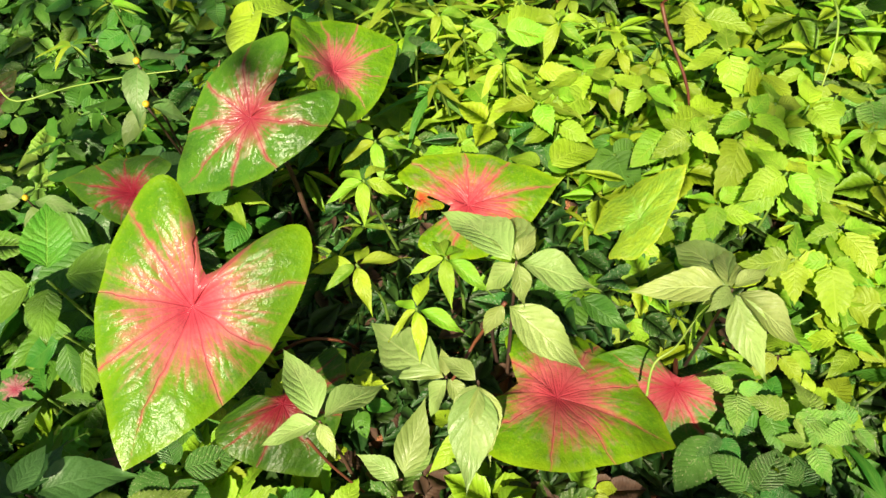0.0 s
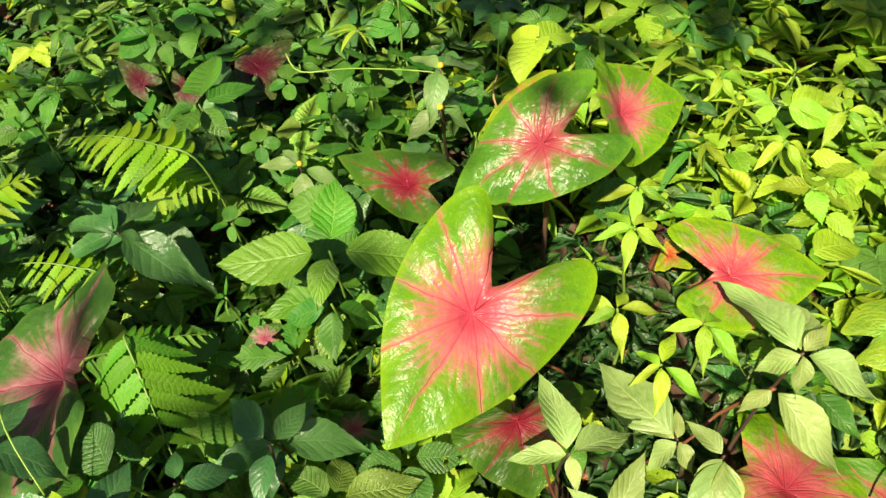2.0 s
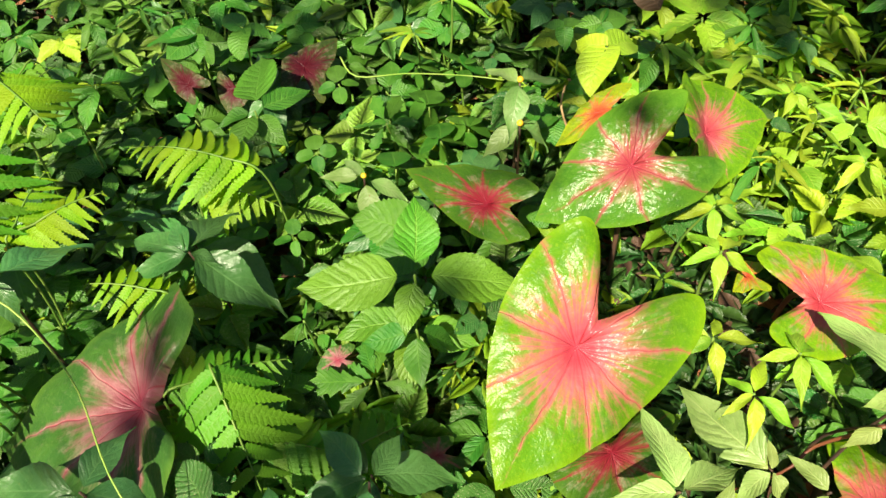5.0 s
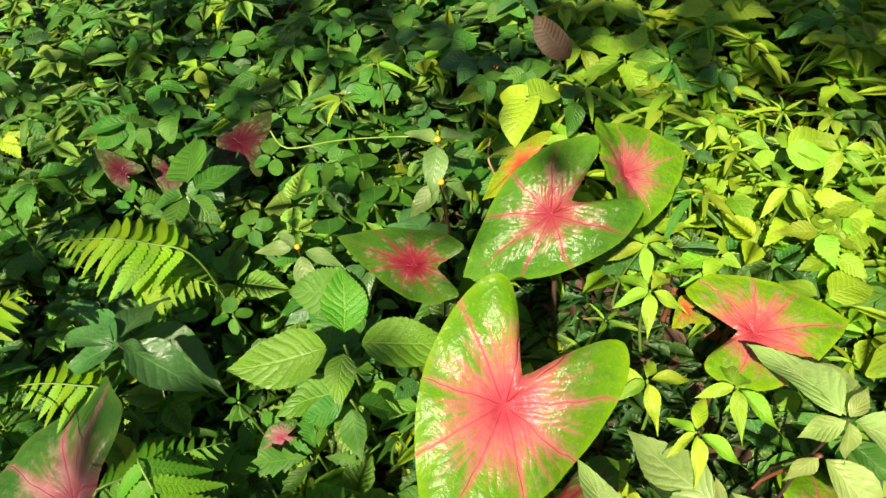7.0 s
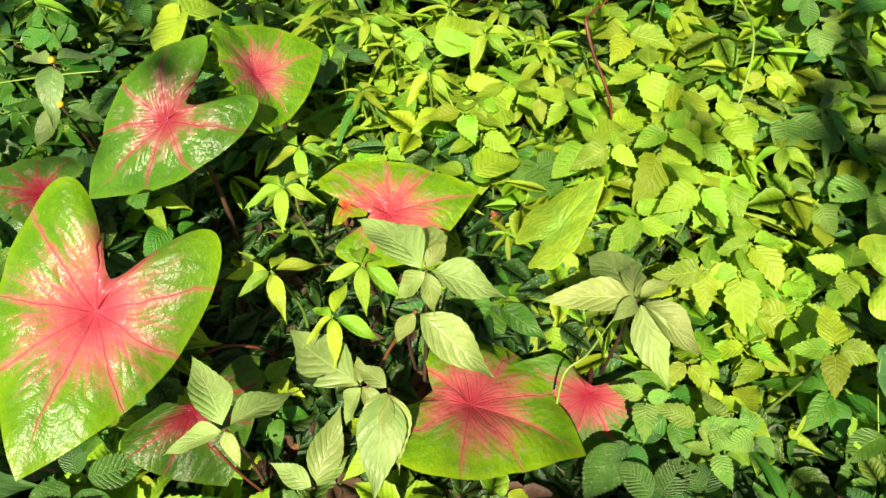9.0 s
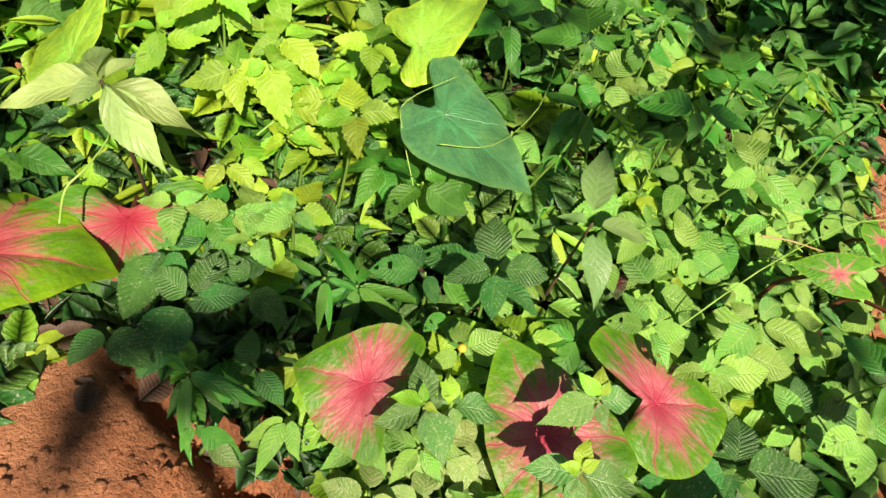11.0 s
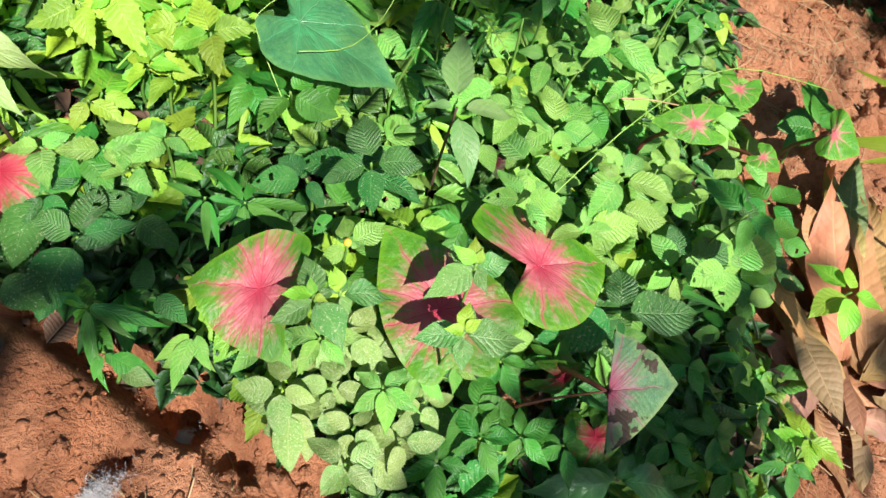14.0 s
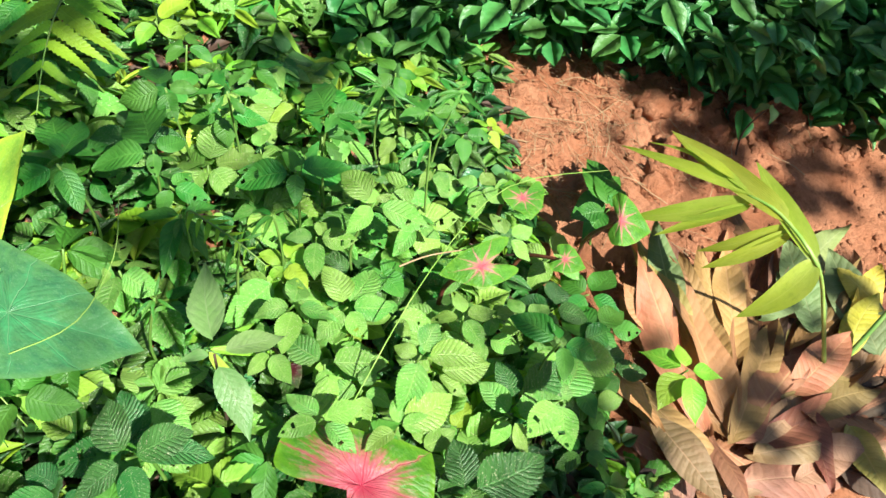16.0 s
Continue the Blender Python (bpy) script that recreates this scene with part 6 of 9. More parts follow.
dry_leaf((1.439, -0.164, 0.000), (1.821, -0.247, -0.012), 0.033, 'brown', 'long dead brown leaf lying on the soil')
dry_leaf((1.567, -0.104, 0.019), (1.713, -0.012, 0.030), 0.037, 'grey', 'long dead brown leaf lying on the soil')
dry_leaf((1.555, -0.220, -0.024), (1.282, -0.157, 0.017), 0.049, 'brown', 'long dead brown leaf lying on the soil')
dry_leaf((1.456, -0.132, 0.008), (1.321, -0.271, -0.027), 0.040, 'brownolive', 'long dead brown leaf lying on the soil')
dry_leaf((1.588, -0.254, -0.012), (1.779, -0.166, 0.020), 0.036, 'brown', 'long dead brown leaf lying on the soil')
dry_leaf((1.274, -0.076, 0.032), (1.363, -0.209, 0.017), 0.033, 'grey', 'long dead brown leaf lying on the soil')
dry_leaf((1.071, -0.100, 0.078), (1.017, -0.196, 0.103), 0.043, 'dark', 'long dead brown leaf lying on the soil')
dry_leaf((1.414, -0.258, -0.026), (1.581, -0.430, -0.074), 0.040, 'brown', 'long dead brown leaf lying on the soil')
dry_leaf((1.075, -0.105, 0.090), (0.901, -0.139, 0.149), 0.032, 'grey', 'long dead brown leaf lying on the soil')
dry_leaf((1.414, -0.315, -0.025), (1.655, -0.222, -0.016), 0.042, 'grey', 'long dead brown leaf lying on the soil')
dry_leaf((1.365, -0.269, -0.031), (1.665, -0.286, -0.012), 0.031, 'tan', 'long dead brown leaf lying on the soil')
dry_leaf((1.447, -0.322, -0.019), (1.588, -0.430, -0.049), 0.043, 'dark', 'long dead brown leaf lying on the soil')
dry_leaf((1.319, 0.027, 0.057), (1.287, -0.136, 0.026), 0.037, 'brownolive', 'long dead brown leaf lying on the soil')
dry_leaf((1.403, -0.300, -0.038), (1.493, -0.435, -0.068), 0.041, 'brown', 'long dead brown leaf lying on the soil')
dry_leaf((1.467, -0.323, -0.046), (1.221, -0.257, 0.003), 0.050, 'grey', 'long dead brown leaf lying on the soil')
dry_leaf((1.624, -0.258, -0.008), (1.742, -0.405, -0.043), 0.049, 'dark', 'long dead brown leaf lying on the soil')
dry_leaf((1.379, -0.362, -0.054), (1.613, -0.321, -0.009), 0.042, 'grey', 'long dead brown leaf lying on the soil')
dry_leaf((1.321, -0.095, 0.034), (1.300, -0.208, 0.013), 0.038, 'brown', 'long dead brown leaf lying on the soil')
dry_leaf((1.277, -0.112, 0.018), (1.334, -0.235, 0.002), 0.031, 'brown', 'long dead brown leaf lying on the soil')
dry_leaf((1.364, -0.197, -0.004), (1.454, -0.115, 0.035), 0.033, 'tan', 'long dead brown leaf lying on the soil')
dry_leaf((1.191, -0.056, 0.068), (1.036, -0.160, 0.079), 0.045, 'grey', 'long dead brown leaf lying on the soil')
dry_leaf((1.202, -0.164, 0.023), (1.087, -0.268, 0.064), 0.042, 'grey', 'long dead brown leaf lying on the soil')
dry_leaf((1.347, -0.307, -0.018), (1.417, -0.520, -0.071), 0.041, 'brown', 'long dead brown leaf lying on the soil')
dry_leaf((1.466, -0.155, 0.013), (1.686, -0.197, 0.011), 0.041, 'tan', 'long dead brown leaf lying on the soil')
dry_leaf((1.570, -0.241, -0.013), (1.387, -0.177, 0.022), 0.047, 'brown', 'long dead brown leaf lying on the soil')
dry_leaf((1.204, -0.086, 0.039), (1.461, -0.031, 0.031), 0.044, 'brown', 'long dead brown leaf lying on the soil')
dry_leaf((1.560, -0.200, 0.013), (1.946, -0.333, -0.061), 0.030, 'brown', 'long dead brown leaf lying on the soil')
dry_leaf((1.364, -0.159, 0.002), (1.448, -0.337, -0.046), 0.034, 'tan', 'long dead brown leaf lying on the soil')
dry_leaf((1.588, -0.135, -0.002), (1.384, -0.057, 0.049), 0.036, 'grey', 'long dead brown leaf lying on the soil')
dry_leaf((1.537, -0.138, 0.015), (1.480, 0.053, 0.068), 0.030, 'tan', 'long dead brown leaf lying on the soil')
dry_leaf((1.443, -0.242, -0.018), (1.226, -0.158, 0.046), 0.040, 'dark', 'long dead brown leaf lying on the soil')
dry_leaf((1.228, -0.142, 0.056), (1.431, 0.088, 0.115), 0.075, 'tan', 'long dead brown leaf curled on the pile')
dry_leaf((1.182, -0.118, 0.079), (1.367, 0.151, 0.136), 0.070, 'tan', 'long dead brown leaf curled on the pile')
dry_leaf((1.296, -0.049, 0.068), (1.418, 0.161, 0.142), 0.058, 'olive', 'long dead brown leaf curled on the pile')
dry_leaf((1.344, 0.014, 0.073), (1.463, 0.147, 0.144), 0.055, 'greenish', 'long dead brown leaf curled on the pile')
dry_leaf((1.340, -0.095, 0.052), (1.538, 0.031, 0.097), 0.062, 'tan', 'long dead brown leaf curled on the pile')
dry_leaf((1.214, -0.141, 0.068), (1.570, -0.008, 0.092), 0.042, 'brown', 'long dead brown leaf curled on the pile')
dry_leaf((1.215, -0.155, 0.056), (1.471, -0.188, 0.056), 0.082, 'tan', 'long dead brown leaf curled on the pile')
dry_leaf((1.369, -0.189, 0.028), (1.545, -0.222, 0.051), 0.070, 'tan', 'long dead brown leaf curled on the pile')
dry_leaf((1.206, -0.177, 0.063), (1.422, -0.337, 0.010), 0.052, 'grey', 'long dead brown leaf curled on the pile')
dry_leaf((1.231, -0.182, 0.047), (1.422, -0.243, 0.038), 0.050, 'grey', 'long dead brown leaf curled on the pile')
dry_leaf((1.161, 0.050, 0.125), (1.142, -0.210, 0.098), 0.060, 'tan', 'long dead brown leaf curled on the pile')
dry_leaf((1.132, -0.033, 0.119), (1.077, -0.178, 0.130), 0.055, 'grey', 'long dead brown leaf curled on the pile')
dry_leaf((1.191, -0.100, 0.077), (1.141, -0.224, 0.086), 0.052, 'brown', 'long dead brown leaf curled on the pile')
dry_leaf((1.327, -0.206, 0.024), (1.525, -0.317, 0.018), 0.062, 'brownolive', 'long dead brown leaf curled on the pile')
dry_leaf((1.310, -0.248, 0.018), (1.396, -0.367, 0.013), 0.045, 'grey', 'long dead brown leaf curled on the pile')
dry_leaf((1.406, -0.287, -0.002), (1.318, -0.382, 0.016), 0.052, 'olive', 'long dead brown leaf curled on the pile')
dry_leaf((1.526, -0.089, 0.047), (1.827, -0.147, 0.046), 0.062, 'greenish', 'long dead brown leaf curled on the pile')
dry_leaf((1.456, -0.087, 0.053), (1.661, -0.155, 0.053), 0.055, 'greenish', 'long dead brown leaf curled on the pile')
dry_leaf((1.572, -0.231, 0.008), (1.739, -0.212, 0.043), 0.060, 'yellow', 'long dead brown leaf curled on the pile')
dry_leaf((1.284, 0.022, 0.085), (1.299, 0.116, 0.140), 0.045, 'tan', 'long dead brown leaf curled on the pile')
dry_leaf((1.166, 0.080, 0.136), (1.122, -0.063, 0.129), 0.045, 'tan', 'long dead brown leaf curled on the pile')
vine([(1.496, -0.234, -0.007), (1.554, -0.243, 0.064), (1.613, -0.251, 0.116)], 0.0090, 'green', 'thick green stem rising from the dead leaves', 'stem')
palm = palm_seedling((1.462, -0.207, 0.036), (1.372, -0.106, 0.309), (1.401, 0.022, 0.336))
palm_leaflet(palm, (1.397, -0.044, 0.329), (1.463, 0.176, 0.366), 0.046)
palm_leaflet(palm, (1.403, 0.018, 0.337), (1.417, 0.235, 0.341), 0.024)
palm_leaflet(palm, (1.404, 0.028, 0.338), (1.443, 0.196, 0.354), 0.016)
palm_leaflet(palm, (1.396, 0.013, 0.332), (1.314, 0.162, 0.270), 0.032)
palm_leaflet(palm, (1.392, 0.010, 0.330), (1.309, 0.108, 0.264), 0.018)
palm_leaflet(palm, (1.394, -0.050, 0.327), (1.322, 0.043, 0.267), 0.022)
palm_leaflet(palm, (1.390, -0.055, 0.324), (1.305, 0.021, 0.255), 0.024)
palm_leaflet(palm, (1.376, -0.103, 0.312), (1.277, -0.067, 0.231), 0.042)
palm_leaflet(palm, (1.373, -0.101, 0.310), (1.478, 0.036, 0.366), 0.040)
palm_leaflet(palm, (1.409, 0.050, 0.343), (1.448, 0.153, 0.355), 0.016)
herb('ovate', (-0.494, 0.164, 0.575), [(-0.607, 0.151, 0.570), (-0.400, 0.173, 0.570), (-0.497, 0.243, 0.570), (-0.532, 0.104, 0.570)], 'weed with broad dark leaves round a yellow-green tip', 'deep', 0.95)
herb('quilt', (-0.495, 0.154, 0.600), [(-0.529, 0.183, 0.604), (-0.483, 0.113, 0.604), (-0.477, 0.191, 0.604), (-0.465, 0.135, 0.604)], 'weed tip with crinkled yellow-green young leaves', 'bright', 1.25)
herb('quilt', (-0.505, 0.222, 0.560), [(-0.572, 0.259, 0.555)], 'weed with round quilted toothed leaves', 'quilt', 1.15)
herb('ovate', (-0.463, 0.242, 0.530), [(-0.415, 0.279, 0.525), (-0.485, 0.276, 0.525), (-0.429, 0.192, 0.525)], 'weed with broad dark leaves in shade', 'deep', 0.90)
herb('ovate', (-0.389, 0.302, 0.540), [(-0.463, 0.339, 0.535), (-0.376, 0.242, 0.535), (-0.377, 0.362, 0.535)], 'weed with broad dark leaves in shade', 'deep', 0.95)
herb('ovate', (-0.436, 0.228, 0.520), [(-0.356, 0.219, 0.515), (-0.455, 0.195, 0.515)], 'weed with broad dark leaves in shade', 'deep', 1.00)
dry_leaf((-0.478, 0.345, 0.413), (-0.397, 0.241, 0.420), 0.045, 'brown', 'long dead red-brown leaf among shaded weeds')
herb('quilt', (0.226, 0.336, 0.458), [(0.252, 0.292, 0.458), (0.189, 0.311, 0.458)], 'weed with round quilted toothed leaves', 'quilt', 1.20)
herb('blade', (0.285, 0.284, 0.431), [(0.347, 0.252, 0.423), (0.311, 0.242, 0.423), (0.265, 0.209, 0.423), (0.256, 0.317, 0.423)], 'tuft of broad grass leaves over the soil edge', 'mid', 1.10)
herb('ovate', (0.284, 0.224, 0.414), [(0.311, 0.193, 0.414)], 'small mottled weed leaf hanging over the soil', 'speck', 1.10)
herb('ovate', (0.275, 0.289, 0.414), [(0.282, 0.233, 0.414), (0.278, 0.350, 0.414)], 'dark weed leaf over the edge of the soil', 'mid', 1.00)
herb('quilt', (0.339, 0.273, 0.428), [(0.340, 0.323, 0.428), (0.326, 0.274, 0.428), (0.359, 0.236, 0.428)], 'weed with round quilted toothed leaves', 'quilt', 1.10)
herb('ovate', (0.360, 0.230, 0.406), [(0.314, 0.218, 0.406), (0.356, 0.185, 0.406), (0.318, 0.184, 0.406)], 'weed with narrow drooping leaves over the soil edge', 'fresh', 0.70)
herb('ovate', (-0.416, 0.522, 0.579), [(-0.540, 0.471, 0.577), (-0.294, 0.562, 0.579), (-0.447, 0.619, 0.604), (-0.402, 0.456, 0.563)], 'weed with four broad toothed light green leaves', 'lush', 1.05)
herb('ovate', (-0.413, 0.520, 0.488), [(-0.392, 0.436, 0.467), (-0.502, 0.477, 0.486), (-0.333, 0.518, 0.482)], 'weed with broad toothed green leaves', 'lush', 1.10)
herb('quilt', (1.129, 0.085, 0.146), [(1.152, 0.039, 0.142), (1.083, 0.074, 0.142), (1.108, 0.131, 0.142), (1.179, 0.104, 0.142)], 'weed with round toothed leaves beside dead leaves', 'mid', 1.10)
herb('quilt', (1.073, 0.035, 0.148), [(1.048, 0.003, 0.144), (1.034, 0.067, 0.144), (1.102, 0.071, 0.144), (1.120, 0.008, 0.144)], 'weed with round toothed leaves beside dead leaves', 'fresh', 1.10)
herb('quilt', (0.999, 0.009, 0.162), [(0.955, 0.018, 0.158), (1.001, 0.052, 0.158), (1.048, 0.003, 0.158), (1.006, -0.032, 0.158)], 'weed with round toothed leaves beside dead leaves', 'mid', 1.10)
herb('quilt', (1.219, 0.094, 0.122), [(1.192, 0.141, 0.118), (1.275, 0.115, 0.118), (1.253, 0.049, 0.118), (1.176, 0.070, 0.118)], 'weed with round toothed leaves beside dead leaves', 'mid', 1.10)
herb('quilt', (1.053, 0.073, 0.163), [(1.077, 0.113, 0.159), (1.100, 0.048, 0.159), (1.037, 0.036, 0.159), (1.009, 0.094, 0.159)], 'weed with round toothed leaves beside dead leaves', 'quilt', 1.10)
herb('quilt', (1.163, 0.169, 0.167), [(1.194, 0.118, 0.161), (1.108, 0.151, 0.161), (1.138, 0.224, 0.161), (1.226, 0.200, 0.161)], 'weed with round toothed leaves beside dead leaves', 'quilt', 1.15)
herb('quilt', (1.147, 0.107, 0.156), [(1.117, 0.065, 0.150), (1.099, 0.142, 0.150), (1.185, 0.156, 0.150), (1.210, 0.080, 0.150)], 'weed with round toothed leaves beside dead leaves', 'mid', 1.15)
herb('quilt', (1.242, 0.147, 0.138), [(1.178, 0.152, 0.132), (1.251, 0.210, 0.132), (1.320, 0.148, 0.132), (1.253, 0.090, 0.132)], 'weed with round toothed leaves beside dead leaves', 'mid', 1.15)
herb('quilt', (1.146, 0.050, 0.142), [(1.116, 0.099, 0.136), (1.206, 0.075, 0.136), (1.186, 0.004, 0.136), (1.102, 0.022, 0.136)], 'weed with round toothed leaves beside dead leaves', 'quilt', 1.15)
herb('quilt', (1.072, 0.066, 0.166), [(1.100, 0.114, 0.160), (1.130, 0.040, 0.160), (1.055, 0.022, 0.160), (1.020, 0.088, 0.160)], 'weed with round toothed leaves beside dead leaves', 'mid', 1.15)
herb('quilt', (1.247, 0.229, 0.157), [(1.325, 0.239, 0.151), (1.257, 0.170, 0.151), (1.182, 0.220, 0.151), (1.235, 0.292, 0.151)], 'weed with round toothed leaves beside dead leaves', 'fresh', 1.15)
herb('quilt', (1.102, 0.114, 0.169), [(1.147, 0.072, 0.163), (1.060, 0.085, 0.163), (1.064, 0.157, 0.163), (1.149, 0.154, 0.163)], 'weed with round toothed leaves beside dead leaves', 'fresh', 1.15)
herb('quilt', (1.193, 0.103, 0.142), [(1.177, 0.052, 0.136), (1.135, 0.125, 0.136), (1.214, 0.159, 0.136), (1.264, 0.090, 0.136)], 'weed with round toothed leaves beside dead leaves', 'mid', 1.15)
herb('ovate', (1.176, -0.043, 0.205), [(1.168, 0.027, 0.197), (1.105, -0.037, 0.198), (1.202, -0.086, 0.202), (1.119, -0.097, 0.201), (1.207, -0.012, 0.208)], 'bright green seedling with rounded leaves among dead leaves', 'bright', 1.30)
herb('ovate', (1.361, 0.199, 0.204), [(1.306, 0.239, 0.202), (1.416, 0.258, 0.212), (1.434, 0.290, 0.203), (1.290, 0.204, 0.194), (1.422, 0.204, 0.206)], 'low dark green seedling on bare soil', 'mid', 1.20)
herb('ovate', (1.826, 0.106, 0.186), [(1.788, 0.126, 0.185), (1.848, 0.102, 0.195), (1.772, 0.086, 0.185)], 'small grey-green seedling on bare soil', 'grey', 1.10)
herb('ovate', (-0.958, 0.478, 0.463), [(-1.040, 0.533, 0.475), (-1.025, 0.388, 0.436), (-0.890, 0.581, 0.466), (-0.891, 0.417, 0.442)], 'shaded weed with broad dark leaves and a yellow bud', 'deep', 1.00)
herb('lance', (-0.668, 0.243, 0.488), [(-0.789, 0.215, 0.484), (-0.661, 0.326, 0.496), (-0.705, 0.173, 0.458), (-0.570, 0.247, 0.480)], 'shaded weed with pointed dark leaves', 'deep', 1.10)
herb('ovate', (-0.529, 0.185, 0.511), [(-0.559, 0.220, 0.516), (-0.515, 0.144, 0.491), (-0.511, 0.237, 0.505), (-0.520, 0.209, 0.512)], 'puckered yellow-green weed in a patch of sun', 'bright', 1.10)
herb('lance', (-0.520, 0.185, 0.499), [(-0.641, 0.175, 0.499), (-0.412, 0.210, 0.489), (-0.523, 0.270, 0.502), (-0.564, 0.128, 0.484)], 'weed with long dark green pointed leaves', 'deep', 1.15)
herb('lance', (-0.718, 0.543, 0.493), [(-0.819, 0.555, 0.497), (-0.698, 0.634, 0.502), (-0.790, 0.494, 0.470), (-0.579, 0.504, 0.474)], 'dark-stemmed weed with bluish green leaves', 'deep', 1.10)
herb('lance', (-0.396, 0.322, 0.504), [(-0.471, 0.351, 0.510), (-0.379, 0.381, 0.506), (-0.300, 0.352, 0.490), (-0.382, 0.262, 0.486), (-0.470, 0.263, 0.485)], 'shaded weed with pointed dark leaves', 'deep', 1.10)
herb('ovate', (-0.549, 0.706, 0.510), [(-0.612, 0.695, 0.507), (-0.480, 0.699, 0.495), (-0.508, 0.642, 0.478), (-0.589, 0.729, 0.513)], 'greyish weed with pale leaves and an orange bud', 'grey', 0.75)
herb('quilt', (-0.267, 0.357, 0.480), [(-0.315, 0.317, 0.469), (-0.209, 0.384, 0.472), (-0.236, 0.304, 0.450), (-0.287, 0.400, 0.486)], 'weed with round quilted toothed leaves', 'quilt', 1.00)
herb('quilt', (-0.855, 0.172, 0.422), [(-0.911, 0.125, 0.410), (-0.884, 0.231, 0.426), (-0.819, 0.104, 0.389), (-0.790, 0.176, 0.415)], 'weed with round quilted toothed leaves', 'quilt', 1.00)
herb('quilt', (-0.593, 0.299, 0.459), [(-0.533, 0.284, 0.448), (-0.625, 0.275, 0.445), (-0.585, 0.350, 0.454)], 'weed with round quilted toothed leaves', 'quilt', 1.10)
herb('cut', (-0.435, 0.440, 0.473), [(-0.510, 0.417, 0.468), (-0.390, 0.445, 0.462), (-0.471, 0.490, 0.470), (-0.466, 0.397, 0.461), (-0.448, 0.497, 0.476), (-0.478, 0.454, 0.463)], 'small weed with deeply cut glossy leaves', 'mid', 1.00)
herb('lance', (-0.778, 0.867, 0.458), [(-0.842, 0.970, 0.480), (-0.715, 0.933, 0.459), (-0.801, 0.817, 0.432), (-0.719, 0.818, 0.440)], 'weed with pointed leaves beside dark red leaves', 'deep', 1.10)
herb('blade', (-0.760, 0.047, 0.439), [(-0.876, 0.074, 0.447), (-0.832, 0.073, 0.438), (-0.776, 0.096, 0.435)], 'broad arching grass leaves', 'mid', 1.10)
herb('lance', (-0.108, 0.372, 0.561), [(-0.153, 0.450, 0.576), (-0.168, 0.356, 0.550), (-0.048, 0.428, 0.554), (-0.094, 0.339, 0.549)], 'pale sunlit weed with lance-shaped leaves', 'pale', 1.10)
herb('ovate', (0.699, 0.308, 0.477), [(0.764, 0.400, 0.490), (0.773, 0.287, 0.459), (0.673, 0.336, 0.469), (0.666, 0.224, 0.456)], 'weed with pale grey-green pointed leaves', 'grey', 0.75)
herb('quilt', (0.582, 0.285, 0.475), [(0.602, 0.348, 0.484), (0.642, 0.270, 0.458), (0.564, 0.245, 0.451), (0.531, 0.294, 0.475)], 'weed with large round toothed leaves', 'quilt', 1.00)
herb('quilt', (0.530, 0.336, 0.420), [(0.474, 0.354, 0.422), (0.536, 0.305, 0.403), (0.517, 0.386, 0.415)], 'weed with large round toothed leaves', 'quilt', 1.05)
herb('quilt', (0.300, 0.348, 0.454), [(0.353, 0.349, 0.448), (0.267, 0.391, 0.455), (0.238, 0.295, 0.430), (0.335, 0.397, 0.459)], 'weed with large round toothed leaves', 'quilt', 1.00)
herb('quilt', (0.539, 0.287, 0.411), [(0.545, 0.244, 0.397), (0.509, 0.279, 0.401), (0.606, 0.359, 0.407)], 'weed with round quilted toothed leaves', 'mid', 1.00)
herb('lance', (0.036, 0.425, 0.541), [(0.013, 0.361, 0.524), (-0.004, 0.457, 0.540), (0.051, 0.353, 0.508), (0.027, 0.323, 0.515)], 'pale sunlit weed with lance-shaped leaves', 'pale', 1.10)
herb('lance', (0.461, 0.163, 0.493), [(0.472, 0.207, 0.504), (0.415, 0.167, 0.491), (0.463, 0.113, 0.475), (0.485, 0.167, 0.494), (0.470, 0.154, 0.488)], 'weed with broad pointed grey-green leaves', 'sage', 1.45)
herb('lance', (0.461, 0.163, 0.501), [(0.436, 0.175, 0.512), (0.468, 0.152, 0.505), (0.465, 0.175, 0.513)], 'yellow-green young shoot in a whorl of leaves', 'bright', 1.50)
herb('lance', (0.483, 0.157, 0.492), [(0.530, 0.137, 0.487), (0.482, 0.138, 0.484), (0.481, 0.181, 0.492), (0.497, 0.171, 0.495)], 'weed with broad pointed grey-green leaves', 'sage', 1.45)
herb('lance', (0.483, 0.157, 0.500), [(0.477, 0.159, 0.509), (0.488, 0.177, 0.512), (0.483, 0.173, 0.513)], 'yellow-green young shoot in a whorl of leaves', 'bright', 1.50)
herb('lance', (0.562, 0.074, 0.482), [(0.520, 0.094, 0.487), (0.620, 0.048, 0.472), (0.589, 0.097, 0.482), (0.538, 0.068, 0.481), (0.545, 0.046, 0.473)], 'weed with broad pointed grey-green leaves', 'sage', 1.45)
herb('lance', (0.562, 0.074, 0.490), [(0.580, 0.073, 0.498), (0.579, 0.094, 0.502), (0.546, 0.081, 0.502)], 'yellow-green young shoot in a whorl of leaves', 'bright', 1.50)
herb('lance', (0.606, 0.125, 0.487), [(0.549, 0.119, 0.487), (0.647, 0.118, 0.483), (0.620, 0.150, 0.488), (0.591, 0.150, 0.494), (0.607, 0.100, 0.478)], 'weed with broad pointed grey-green leaves', 'sage', 1.45)
herb('lance', (0.606, 0.125, 0.495), [(0.617, 0.132, 0.505), (0.618, 0.146, 0.507), (0.594, 0.146, 0.510)], 'yellow-green young shoot in a whorl of leaves', 'bright', 1.50)
herb('ovate', (0.522, 0.221, 0.455), [(0.486, 0.217, 0.452), (0.573, 0.233, 0.445), (0.535, 0.259, 0.447), (0.533, 0.217, 0.449)], 'weed with jagged pale leaves and a yellow bud', 'fresh', 1.10)
